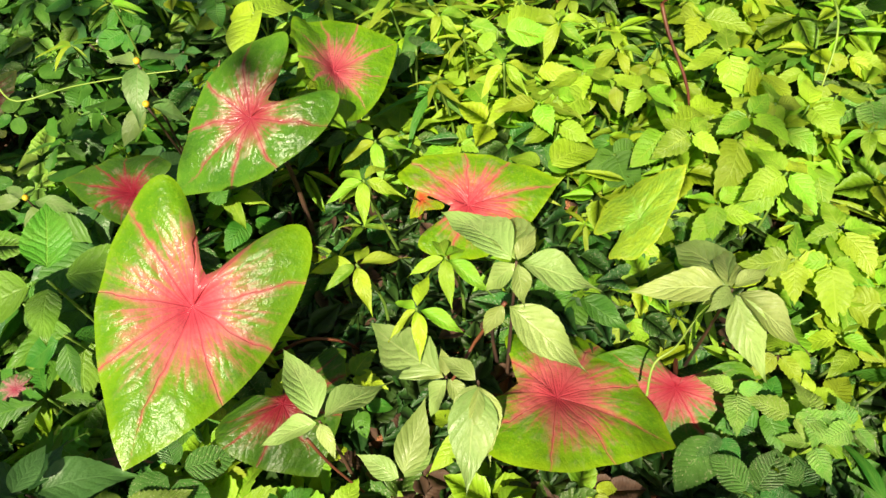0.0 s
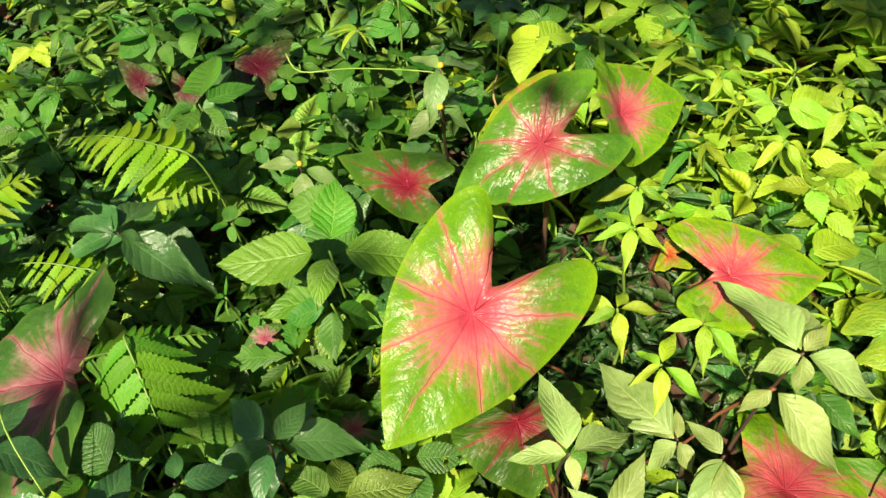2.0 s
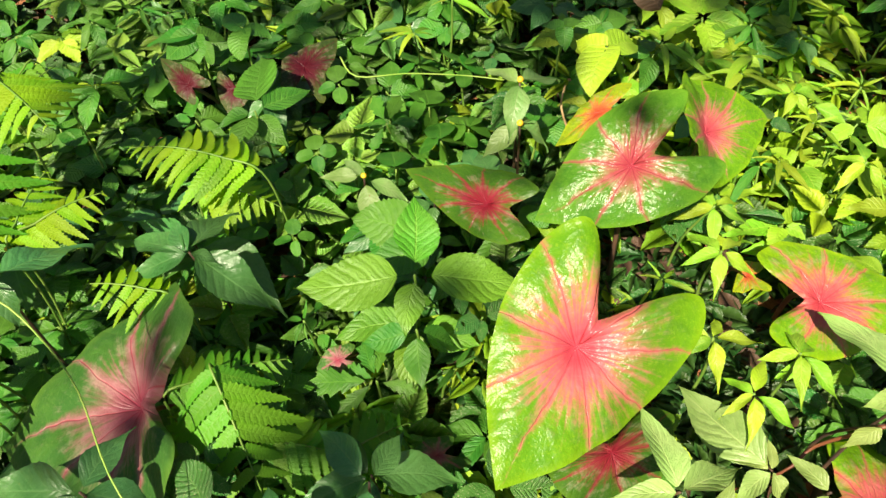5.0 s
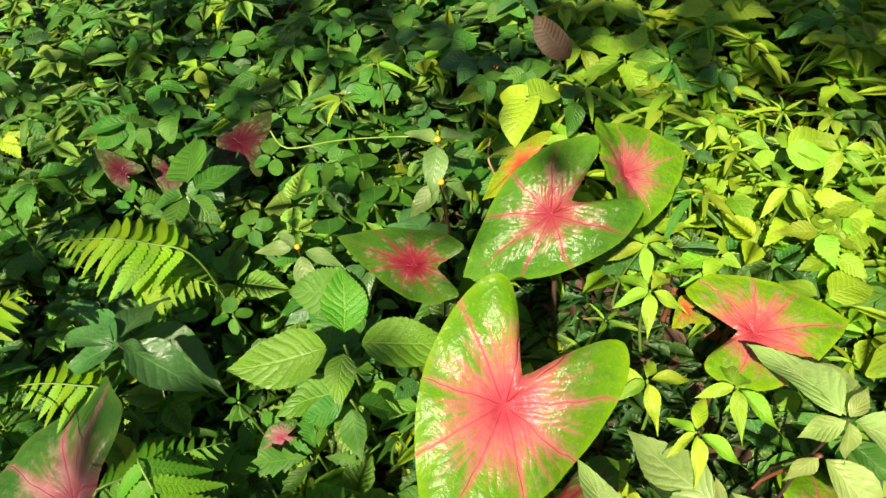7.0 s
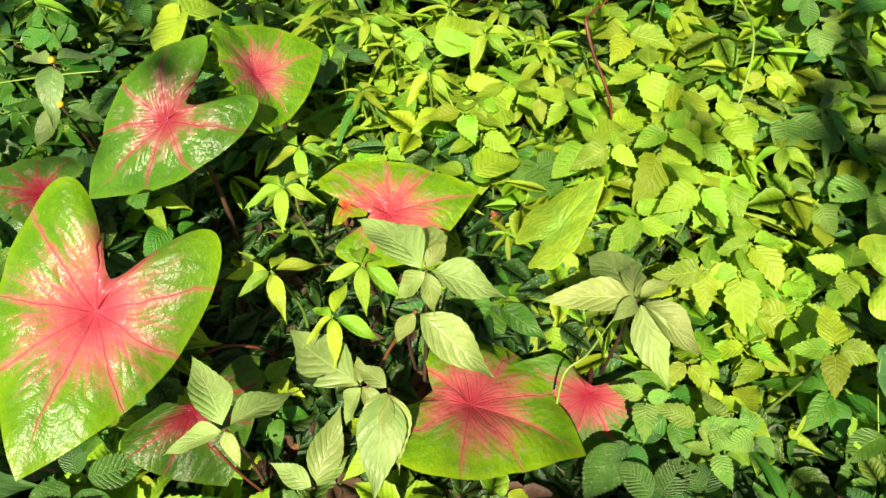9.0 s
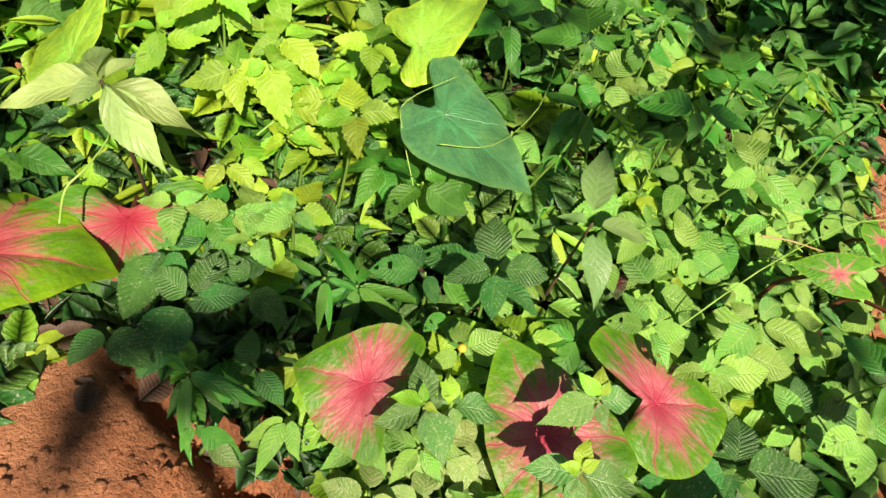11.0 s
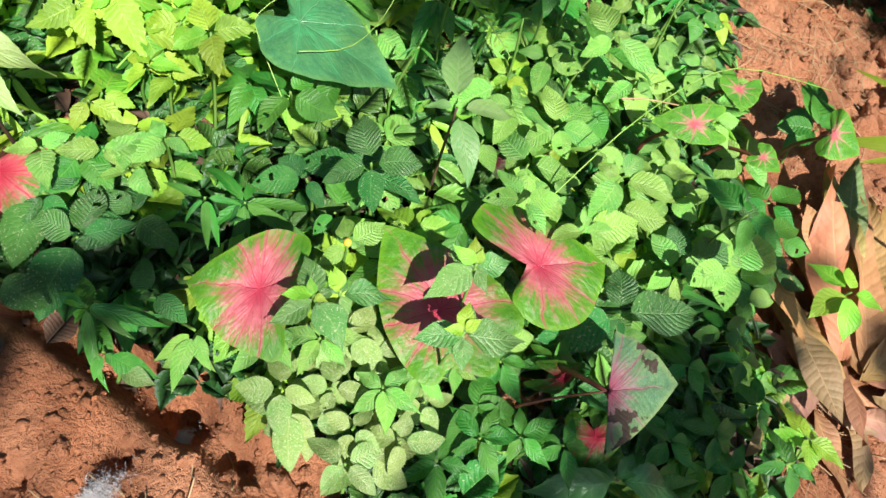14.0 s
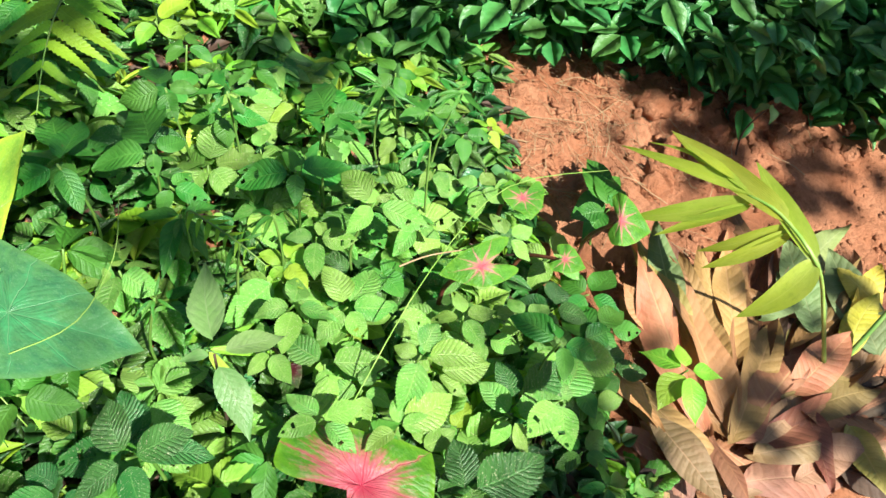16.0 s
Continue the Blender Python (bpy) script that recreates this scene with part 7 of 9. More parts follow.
herb('quilt', (0.808, 0.069, 0.292), [(0.920, 0.032, 0.275), (0.703, 0.086, 0.291), (0.856, 0.128, 0.287), (0.776, 0.042, 0.284)], 'weed with round quilted toothed leaves', 'quilt', 1.00)
herb('quilt', (0.966, 0.104, 0.234), [(0.998, 0.161, 0.241), (1.072, 0.094, 0.217), (0.919, 0.139, 0.228), (0.994, 0.070, 0.221)], 'weed with round quilted toothed leaves', 'quilt', 1.00)
herb('quilt', (0.452, 0.044, 0.379), [(0.397, 0.038, 0.377), (0.473, 0.005, 0.360), (0.473, 0.077, 0.369), (0.503, 0.032, 0.370)], 'speckled pale weed with round toothed leaves', 'speck', 1.00)
herb('quilt', (0.406, 0.116, 0.402), [(0.382, 0.066, 0.388), (0.371, 0.146, 0.400), (0.450, 0.124, 0.386), (0.408, 0.075, 0.389)], 'speckled pale weed with round toothed leaves', 'speck', 0.95)
herb('quilt', (0.471, 0.121, 0.383), [(0.467, 0.165, 0.388), (0.506, 0.122, 0.371), (0.479, 0.090, 0.359), (0.433, 0.111, 0.378)], 'speckled pale weed with round toothed leaves', 'speck', 0.95)
herb('heart', (0.579, 0.045, 0.342), [(0.530, 0.011, 0.333), (0.590, -0.010, 0.320), (0.618, 0.071, 0.330), (0.622, 0.015, 0.330)], 'vine with green triangular leaves', 'mid', 0.90)
herb('lance', (0.689, -0.087, 0.277), [(0.586, -0.049, 0.287), (0.772, -0.144, 0.251), (0.737, -0.069, 0.263), (0.655, -0.049, 0.283)], 'weed with large dark pointed leaves', 'deep', 1.10)
herb('lance', (0.843, -0.101, 0.237), [(0.813, -0.065, 0.242), (0.870, -0.057, 0.235), (0.904, -0.110, 0.215), (0.807, -0.136, 0.227), (0.860, -0.140, 0.217)], 'weed with narrow whorled leaves', 'mid', 1.00)
herb('lance', (0.957, -0.044, 0.212), [(0.926, -0.017, 0.216), (0.988, -0.018, 0.206), (1.008, -0.064, 0.189), (0.926, -0.070, 0.204)], 'weed with narrow whorled leaves', 'mid', 1.00)
herb('ovate', (0.280, 0.238, 0.427), [(0.271, 0.259, 0.428), (0.314, 0.198, 0.406), (0.285, 0.226, 0.408), (0.263, 0.218, 0.419)], 'seedling with rounded dark leaves at the soil edge', 'mid', 0.90)
herb('blade', (0.420, 0.322, 0.474), [(0.391, 0.359, 0.479), (0.453, 0.309, 0.459), (0.414, 0.279, 0.449), (0.392, 0.309, 0.468), (0.402, 0.278, 0.455)], 'broad arching grass leaves', 'mid', 1.30)
herb('blade', (0.284, 0.276, 0.450), [(0.346, 0.237, 0.435), (0.309, 0.239, 0.431), (0.265, 0.213, 0.421), (0.265, 0.307, 0.454), (0.332, 0.262, 0.435)], 'broad arching grass leaves', 'mid', 1.20)
herb('quilt', (0.883, 0.321, 0.336), [(0.910, 0.386, 0.345), (0.960, 0.349, 0.328), (0.831, 0.324, 0.323), (0.932, 0.285, 0.322), (0.874, 0.280, 0.317)], 'fresh green weed with round toothed leaves', 'fresh', 1.05)
herb('quilt', (0.805, 0.281, 0.346), [(0.799, 0.343, 0.356), (0.872, 0.240, 0.324), (0.776, 0.254, 0.326), (0.753, 0.192, 0.325)], 'fresh green weed with round toothed leaves', 'fresh', 1.00)
herb('quilt', (0.908, 0.198, 0.282), [(0.894, 0.251, 0.290), (0.979, 0.159, 0.260), (0.854, 0.160, 0.260), (0.918, 0.150, 0.267), (0.838, 0.201, 0.276)], 'fresh green weed with round toothed leaves', 'fresh', 1.00)
herb('quilt', (0.936, 0.094, 0.251), [(0.950, 0.156, 0.259), (1.020, 0.061, 0.229), (0.920, 0.049, 0.225), (0.891, 0.091, 0.248)], 'fresh green weed with round toothed leaves', 'fresh', 1.00)
herb('quilt', (1.025, 0.415, 0.335), [(1.047, 0.489, 0.347), (0.920, 0.424, 0.333), (0.998, 0.364, 0.310), (1.088, 0.349, 0.314)], 'weed with round toothed leaves', 'mid', 1.00)
herb('quilt', (0.974, 0.506, 0.369), [(1.017, 0.557, 0.374), (0.952, 0.480, 0.354), (1.064, 0.489, 0.344), (0.928, 0.565, 0.380)], 'weed with round toothed leaves', 'mid', 0.95)
herb('quilt', (0.765, 0.675, 0.454), [(0.801, 0.748, 0.464), (0.703, 0.708, 0.454), (0.729, 0.625, 0.429), (0.819, 0.666, 0.445)], 'weed with round toothed leaves and insect holes', 'mid', 1.00)
herb('quilt', (0.849, 0.659, 0.437), [(0.809, 0.695, 0.443), (0.860, 0.628, 0.420), (0.900, 0.719, 0.432), (0.908, 0.631, 0.424)], 'weed with large round toothed leaves', 'quilt', 1.00)
herb('quilt', (1.118, 0.576, 0.348), [(1.088, 0.617, 0.355), (1.187, 0.559, 0.331), (1.181, 0.652, 0.346), (1.088, 0.536, 0.337)], 'weed with round toothed leaves', 'mid', 1.00)
herb('quilt', (1.092, 0.107, 0.202), [(1.107, 0.137, 0.204), (1.150, 0.036, 0.173), (1.043, 0.060, 0.178), (1.003, 0.113, 0.204)], 'fresh green weed with round toothed leaves', 'fresh', 1.00)
herb('round', (0.956, 0.731, 0.416), [(1.002, 0.729, 0.409), (0.916, 0.721, 0.406), (0.961, 0.708, 0.395), (0.954, 0.777, 0.422)], 'low weed with rounded leaves', 'mid', 1.00)
herb('lance', (0.814, 0.526, 0.415), [(0.776, 0.572, 0.423), (0.874, 0.519, 0.401), (0.744, 0.487, 0.394), (0.798, 0.460, 0.398), (0.776, 0.475, 0.396)], 'weed with narrow lance-shaped leaves', 'mid', 0.80)
herb('ovate', (1.434, 0.236, 0.162), [(1.478, 0.308, 0.171), (1.498, 0.242, 0.150), (1.352, 0.258, 0.155), (1.454, 0.192, 0.147)], 'low green seedling with rounded leaves at the soil edge', 'mid', 1.20)
herb('quilt', (0.593, 0.328, 0.405), [(0.625, 0.391, 0.413), (0.657, 0.282, 0.382), (0.567, 0.297, 0.384), (0.534, 0.366, 0.412), (0.637, 0.371, 0.402)], 'weed with large round toothed leaves', 'quilt', 1.00)
herb('quilt', (0.433, 0.149, 0.384), [(0.460, 0.167, 0.375), (0.407, 0.188, 0.387), (0.409, 0.125, 0.376), (0.449, 0.120, 0.370)], 'speckled pale weed with round toothed leaves', 'speck', 1.00)
herb('quilt', (0.472, 0.152, 0.372), [(0.515, 0.140, 0.370), (0.494, 0.180, 0.372), (0.429, 0.166, 0.374), (0.446, 0.121, 0.365)], 'speckled pale weed with round toothed leaves', 'speck', 1.00)
herb('quilt', (0.508, 0.138, 0.375), [(0.523, 0.166, 0.379), (0.470, 0.147, 0.367), (0.500, 0.099, 0.371), (0.546, 0.128, 0.367)], 'speckled pale weed with round toothed leaves', 'speck', 1.00)
herb('quilt', (0.451, 0.118, 0.392), [(0.422, 0.139, 0.394), (0.431, 0.095, 0.387), (0.484, 0.097, 0.384), (0.475, 0.159, 0.384)], 'speckled pale weed with round toothed leaves', 'speck', 1.00)
herb('quilt', (0.486, 0.105, 0.373), [(0.494, 0.139, 0.369), (0.451, 0.111, 0.369), (0.484, 0.074, 0.359), (0.525, 0.086, 0.366)], 'speckled pale weed with round toothed leaves', 'speck', 1.00)
herb('quilt', (0.526, 0.106, 0.354), [(0.514, 0.143, 0.345), (0.488, 0.079, 0.352), (0.554, 0.069, 0.334), (0.570, 0.124, 0.354)], 'speckled pale weed with round toothed leaves', 'speck', 1.00)
herb('quilt', (0.417, 0.096, 0.389), [(0.460, 0.083, 0.377), (0.436, 0.128, 0.381), (0.374, 0.115, 0.381), (0.398, 0.071, 0.377)], 'speckled pale weed with round toothed leaves', 'speck', 1.00)
herb('quilt', (0.449, 0.072, 0.393), [(0.432, 0.098, 0.397), (0.423, 0.051, 0.379), (0.463, 0.042, 0.387), (0.477, 0.086, 0.390)], 'speckled pale weed with round toothed leaves', 'speck', 1.00)
herb('quilt', (0.494, 0.073, 0.357), [(0.533, 0.064, 0.355), (0.498, 0.121, 0.355), (0.458, 0.080, 0.346), (0.492, 0.039, 0.354)], 'speckled pale weed with round toothed leaves', 'speck', 1.00)
herb('quilt', (0.526, 0.067, 0.374), [(0.493, 0.077, 0.366), (0.520, 0.033, 0.370), (0.556, 0.060, 0.374), (0.525, 0.114, 0.370)], 'speckled pale weed with round toothed leaves', 'speck', 1.00)
herb('quilt', (0.406, 0.132, 0.418), [(0.388, 0.093, 0.407), (0.429, 0.107, 0.415), (0.423, 0.176, 0.413), (0.368, 0.154, 0.416)], 'speckled pale weed with round toothed leaves', 'speck', 1.00)
herb('quilt', (0.488, 0.157, 0.396), [(0.447, 0.146, 0.385), (0.507, 0.114, 0.376), (0.530, 0.178, 0.394), (0.492, 0.203, 0.387)], 'speckled pale weed with round toothed leaves', 'speck', 1.00)
herb('quilt', (0.484, 0.041, 0.388), [(0.461, 0.018, 0.383), (0.523, 0.021, 0.387), (0.503, 0.064, 0.391), (0.453, 0.075, 0.378)], 'speckled pale weed with round toothed leaves', 'speck', 1.00)
herb('quilt', (0.428, 0.046, 0.397), [(0.444, 0.010, 0.393), (0.470, 0.047, 0.387), (0.409, 0.086, 0.394), (0.398, 0.039, 0.386)], 'speckled pale weed with round toothed leaves', 'speck', 1.00)
herb('lance', (0.491, 0.090, 0.406), [(0.450, 0.084, 0.394), (0.471, 0.050, 0.396), (0.515, 0.052, 0.401), (0.529, 0.101, 0.400), (0.476, 0.122, 0.401)], 'weed with small pointed light green leaves', 'fresh', 1.10)
herb('lance', (0.531, 0.089, 0.388), [(0.560, 0.075, 0.383), (0.542, 0.127, 0.385), (0.495, 0.115, 0.377), (0.504, 0.069, 0.378), (0.542, 0.053, 0.383)], 'weed with small pointed light green leaves', 'fresh', 1.10)
herb('lance', (0.577, 0.092, 0.358), [(0.595, 0.065, 0.350), (0.614, 0.106, 0.360), (0.569, 0.121, 0.354), (0.539, 0.097, 0.356), (0.562, 0.064, 0.347)], 'weed with small pointed light green leaves', 'fresh', 1.10)
herb('lance', (0.457, 0.151, 0.439), [(0.422, 0.183, 0.438), (0.421, 0.132, 0.428), (0.468, 0.114, 0.435), (0.500, 0.133, 0.435), (0.476, 0.184, 0.431)], 'weed with small pointed light green leaves', 'fresh', 1.10)
herb('lance', (0.412, 0.168, 0.448), [(0.389, 0.191, 0.440), (0.368, 0.161, 0.434), (0.423, 0.134, 0.439), (0.451, 0.155, 0.433), (0.439, 0.207, 0.439)], 'weed with small pointed light green leaves', 'fresh', 1.10)
herb('lance', (0.634, 0.079, 0.325), [(0.622, 0.111, 0.317), (0.588, 0.057, 0.322), (0.636, 0.026, 0.304), (0.674, 0.061, 0.318), (0.658, 0.121, 0.332)], 'weed with narrow pointed leaves in shade', 'mid', 1.00)
herb('lance', (0.705, 0.062, 0.282), [(0.681, 0.020, 0.272), (0.735, 0.036, 0.280), (0.750, 0.074, 0.284), (0.700, 0.102, 0.276), (0.663, 0.081, 0.286)], 'weed with narrow pointed leaves in shade', 'mid', 1.00)
herb('lance', (0.605, -0.002, 0.331), [(0.566, 0.030, 0.322), (0.577, -0.021, 0.319), (0.621, -0.047, 0.321), (0.658, -0.006, 0.325), (0.623, 0.028, 0.335)], 'weed with narrow pointed leaves in shade', 'mid', 1.00)
herb('lance', (0.643, -0.031, 0.320), [(0.679, -0.048, 0.305), (0.675, -0.009, 0.323), (0.613, 0.008, 0.310), (0.604, -0.029, 0.321), (0.624, -0.077, 0.311)], 'weed with narrow pointed leaves in shade', 'mid', 1.00)
herb('lance', (0.782, -0.080, 0.249), [(0.822, -0.098, 0.235), (0.807, -0.057, 0.244), (0.766, -0.049, 0.255), (0.731, -0.093, 0.244), (0.791, -0.127, 0.246)], 'weed with narrow pointed leaves in shade', 'mid', 1.00)
herb('lance', (0.863, -0.018, 0.251), [(0.855, -0.065, 0.243), (0.902, -0.038, 0.236), (0.888, 0.018, 0.241), (0.851, 0.032, 0.244), (0.815, -0.020, 0.250)], 'weed with narrow pointed leaves in shade', 'mid', 1.00)
herb('lance', (0.782, -0.037, 0.249), [(0.757, -0.014, 0.252), (0.730, -0.051, 0.233), (0.783, -0.088, 0.243), (0.825, -0.048, 0.241), (0.792, -0.001, 0.253)], 'weed with narrow pointed leaves in shade', 'mid', 1.00)
herb('lance', (0.561, 0.014, 0.350), [(0.560, -0.038, 0.334), (0.608, -0.004, 0.342), (0.603, 0.034, 0.353), (0.550, 0.060, 0.355), (0.526, 0.011, 0.346)], 'weed with narrow pointed leaves in shade', 'mid', 1.00)
herb('lance', (0.515, 0.018, 0.335), [(0.543, -0.011, 0.332), (0.552, 0.035, 0.336), (0.501, 0.068, 0.341), (0.468, 0.026, 0.331), (0.487, -0.027, 0.319)], 'weed with narrow pointed leaves in shade', 'mid', 1.00)
herb('lance', (0.961, -0.099, 0.168), [(0.951, -0.143, 0.158), (0.990, -0.124, 0.153), (0.994, -0.059, 0.169), (0.952, -0.046, 0.173), (0.927, -0.102, 0.167)], 'weed with narrow pointed leaves in shade', 'mid', 1.00)
herb('lance', (0.838, -0.144, 0.220), [(0.794, -0.166, 0.201), (0.853, -0.177, 0.209), (0.883, -0.126, 0.221), (0.850, -0.104, 0.220), (0.807, -0.114, 0.225)], 'weed with narrow pointed leaves in shade', 'mid', 1.00)
herb('lance', (0.927, -0.175, 0.190), [(0.953, -0.215, 0.184), (0.964, -0.154, 0.181), (0.938, -0.124, 0.197), (0.881, -0.157, 0.183), (0.903, -0.220, 0.174)], 'weed with narrow pointed leaves in shade', 'mid', 1.00)
herb('quilt', (1.066, 0.361, 0.299), [(1.065, 0.396, 0.294), (1.013, 0.366, 0.283), (1.073, 0.326, 0.296), (1.102, 0.355, 0.288)], 'fresh green weed with round toothed leaves', 'fresh', 1.00)
herb('quilt', (0.988, 0.217, 0.300), [(0.975, 0.174, 0.281), (1.024, 0.192, 0.299), (1.014, 0.247, 0.303), (0.948, 0.254, 0.291)], 'fresh green weed with round toothed leaves', 'fresh', 1.00)
herb('quilt', (0.924, 0.278, 0.313), [(0.913, 0.243, 0.308), (0.960, 0.244, 0.292), (0.939, 0.313, 0.306), (0.897, 0.308, 0.307)], 'fresh green weed with round toothed leaves', 'fresh', 1.00)
herb('quilt', (0.829, 0.353, 0.371), [(0.783, 0.323, 0.352), (0.855, 0.306, 0.367), (0.868, 0.392, 0.357), (0.790, 0.383, 0.370)], 'fresh green weed with round toothed leaves', 'fresh', 1.00)
herb('quilt', (0.810, 0.227, 0.342), [(0.844, 0.245, 0.338), (0.782, 0.263, 0.337), (0.774, 0.190, 0.336), (0.824, 0.192, 0.329)], 'fresh green weed with round toothed leaves', 'fresh', 1.00)
herb('quilt', (1.005, 0.188, 0.253), [(0.959, 0.175, 0.242), (1.023, 0.142, 0.250), (1.045, 0.199, 0.256), (0.995, 0.221, 0.248)], 'fresh green weed with round toothed leaves', 'fresh', 1.00)
herb('quilt', (1.065, 0.166, 0.261), [(1.072, 0.122, 0.241), (1.113, 0.155, 0.250), (1.079, 0.206, 0.258), (1.022, 0.175, 0.249)], 'fresh green weed with round toothed leaves', 'fresh', 1.00)
herb('quilt', (1.078, 0.284, 0.247), [(1.093, 0.244, 0.229), (1.124, 0.288, 0.248), (1.067, 0.338, 0.245), (1.031, 0.283, 0.241)], 'fresh green weed with round toothed leaves', 'fresh', 1.00)
herb('quilt', (1.181, 0.425, 0.282), [(1.162, 0.386, 0.277), (1.214, 0.412, 0.271), (1.193, 0.467, 0.277), (1.143, 0.428, 0.275)], 'fresh green weed with round toothed leaves', 'fresh', 1.00)
herb('quilt', (1.217, 0.362, 0.259), [(1.172, 0.334, 0.243), (1.225, 0.317, 0.248), (1.269, 0.372, 0.246), (1.208, 0.398, 0.263)], 'fresh green weed with round toothed leaves', 'fresh', 1.00)
herb('quilt', (1.174, 0.273, 0.246), [(1.221, 0.258, 0.239), (1.191, 0.321, 0.251), (1.123, 0.290, 0.246), (1.173, 0.227, 0.229)], 'fresh green weed with round toothed leaves', 'fresh', 1.00)
herb('quilt', (0.781, 0.348, 0.334), [(0.743, 0.345, 0.327), (0.768, 0.301, 0.330), (0.822, 0.351, 0.327), (0.801, 0.389, 0.338)], 'fresh green weed with round toothed leaves', 'fresh', 1.00)
herb('quilt', (0.926, 0.416, 0.358), [(0.959, 0.430, 0.354), (0.900, 0.446, 0.361), (0.887, 0.381, 0.341), (0.960, 0.375, 0.357)], 'fresh green weed with round toothed leaves', 'fresh', 1.00)
herb('quilt', (1.207, 0.530, 0.269), [(1.252, 0.526, 0.261), (1.217, 0.577, 0.270), (1.162, 0.526, 0.263), (1.212, 0.495, 0.259)], 'fresh green weed with round toothed leaves', 'fresh', 1.00)
herb('quilt', (1.052, 0.481, 0.307), [(1.081, 0.511, 0.301), (1.029, 0.521, 0.297), (1.026, 0.457, 0.305), (1.074, 0.435, 0.295)], 'fresh green weed with round toothed leaves', 'fresh', 1.00)
herb('quilt', (0.841, 0.847, 0.469), [(0.827, 0.900, 0.467), (0.800, 0.832, 0.463), (0.848, 0.799, 0.459), (0.888, 0.865, 0.465)], 'weed with round toothed leaves', 'mid', 1.00)
herb('quilt', (0.879, 0.805, 0.441), [(0.932, 0.797, 0.441), (0.892, 0.848, 0.435), (0.838, 0.822, 0.432), (0.858, 0.762, 0.424)], 'weed with round toothed leaves', 'mid', 1.00)
herb('quilt', (0.980, 0.644, 0.399), [(0.945, 0.599, 0.392), (1.025, 0.610, 0.379), (1.022, 0.686, 0.383), (0.942, 0.687, 0.384)], 'weed with round toothed leaves', 'mid', 1.00)
herb('quilt', (1.013, 0.757, 0.439), [(0.970, 0.749, 0.439), (1.025, 0.716, 0.427), (1.052, 0.778, 0.427), (0.993, 0.791, 0.429)], 'weed with round toothed leaves', 'mid', 1.00)
herb('quilt', (1.097, 0.725, 0.367), [(1.151, 0.721, 0.359), (1.086, 0.769, 0.362), (1.060, 0.723, 0.359), (1.103, 0.675, 0.353)], 'weed with round toothed leaves', 'mid', 1.00)
herb('quilt', (1.256, 0.573, 0.344), [(1.211, 0.586, 0.331), (1.236, 0.536, 0.326), (1.290, 0.552, 0.335), (1.271, 0.625, 0.350)], 'weed with round toothed leaves', 'mid', 1.00)
herb('quilt', (1.272, 0.513, 0.285), [(1.260, 0.469, 0.281), (1.315, 0.474, 0.281), (1.285, 0.568, 0.287), (1.226, 0.541, 0.288)], 'weed with round toothed leaves', 'mid', 1.00)
herb('quilt', (1.302, 0.691, 0.338), [(1.279, 0.654, 0.324), (1.328, 0.641, 0.327), (1.329, 0.724, 0.329), (1.263, 0.733, 0.330)], 'weed with round toothed leaves', 'mid', 1.00)
herb('quilt', (1.277, 0.444, 0.275), [(1.238, 0.457, 0.276), (1.238, 0.408, 0.268), (1.323, 0.417, 0.259), (1.307, 0.478, 0.267)], 'weed with round toothed leaves', 'mid', 1.00)
herb('quilt', (0.555, 0.423, 0.459), [(0.503, 0.394, 0.453), (0.587, 0.373, 0.455), (0.594, 0.446, 0.455), (0.526, 0.470, 0.465)], 'weed with round toothed leaves', 'mid', 1.00)
herb('quilt', (0.615, 0.438, 0.448), [(0.583, 0.398, 0.429), (0.652, 0.421, 0.432), (0.628, 0.494, 0.441), (0.575, 0.478, 0.450)], 'weed with round toothed leaves', 'mid', 1.00)
herb('quilt', (0.841, 0.589, 0.399), [(0.870, 0.548, 0.382), (0.879, 0.595, 0.393), (0.814, 0.634, 0.390), (0.809, 0.568, 0.392)], 'weed with round toothed leaves', 'mid', 1.00)
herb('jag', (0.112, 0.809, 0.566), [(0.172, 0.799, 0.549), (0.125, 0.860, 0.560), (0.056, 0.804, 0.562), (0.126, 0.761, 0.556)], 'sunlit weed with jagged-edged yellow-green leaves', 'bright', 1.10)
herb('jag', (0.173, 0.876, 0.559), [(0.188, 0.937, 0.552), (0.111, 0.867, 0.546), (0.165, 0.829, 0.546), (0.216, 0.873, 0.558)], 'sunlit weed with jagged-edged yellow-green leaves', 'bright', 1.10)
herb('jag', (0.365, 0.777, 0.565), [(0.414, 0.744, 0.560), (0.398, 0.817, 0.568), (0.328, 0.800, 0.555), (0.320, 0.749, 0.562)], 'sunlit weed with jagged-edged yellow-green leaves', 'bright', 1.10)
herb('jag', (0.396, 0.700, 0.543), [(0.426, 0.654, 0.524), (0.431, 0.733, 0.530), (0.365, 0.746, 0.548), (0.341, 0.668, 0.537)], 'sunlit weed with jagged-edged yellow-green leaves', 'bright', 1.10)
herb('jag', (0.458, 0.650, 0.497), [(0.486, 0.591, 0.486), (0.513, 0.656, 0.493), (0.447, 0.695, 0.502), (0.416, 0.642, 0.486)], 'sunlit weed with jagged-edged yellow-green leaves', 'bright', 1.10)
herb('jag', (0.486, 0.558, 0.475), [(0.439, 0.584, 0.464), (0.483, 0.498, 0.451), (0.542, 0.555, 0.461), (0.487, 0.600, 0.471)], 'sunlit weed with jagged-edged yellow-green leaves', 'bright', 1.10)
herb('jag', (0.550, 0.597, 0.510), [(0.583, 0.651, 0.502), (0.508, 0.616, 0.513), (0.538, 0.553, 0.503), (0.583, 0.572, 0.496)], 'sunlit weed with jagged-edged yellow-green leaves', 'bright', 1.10)
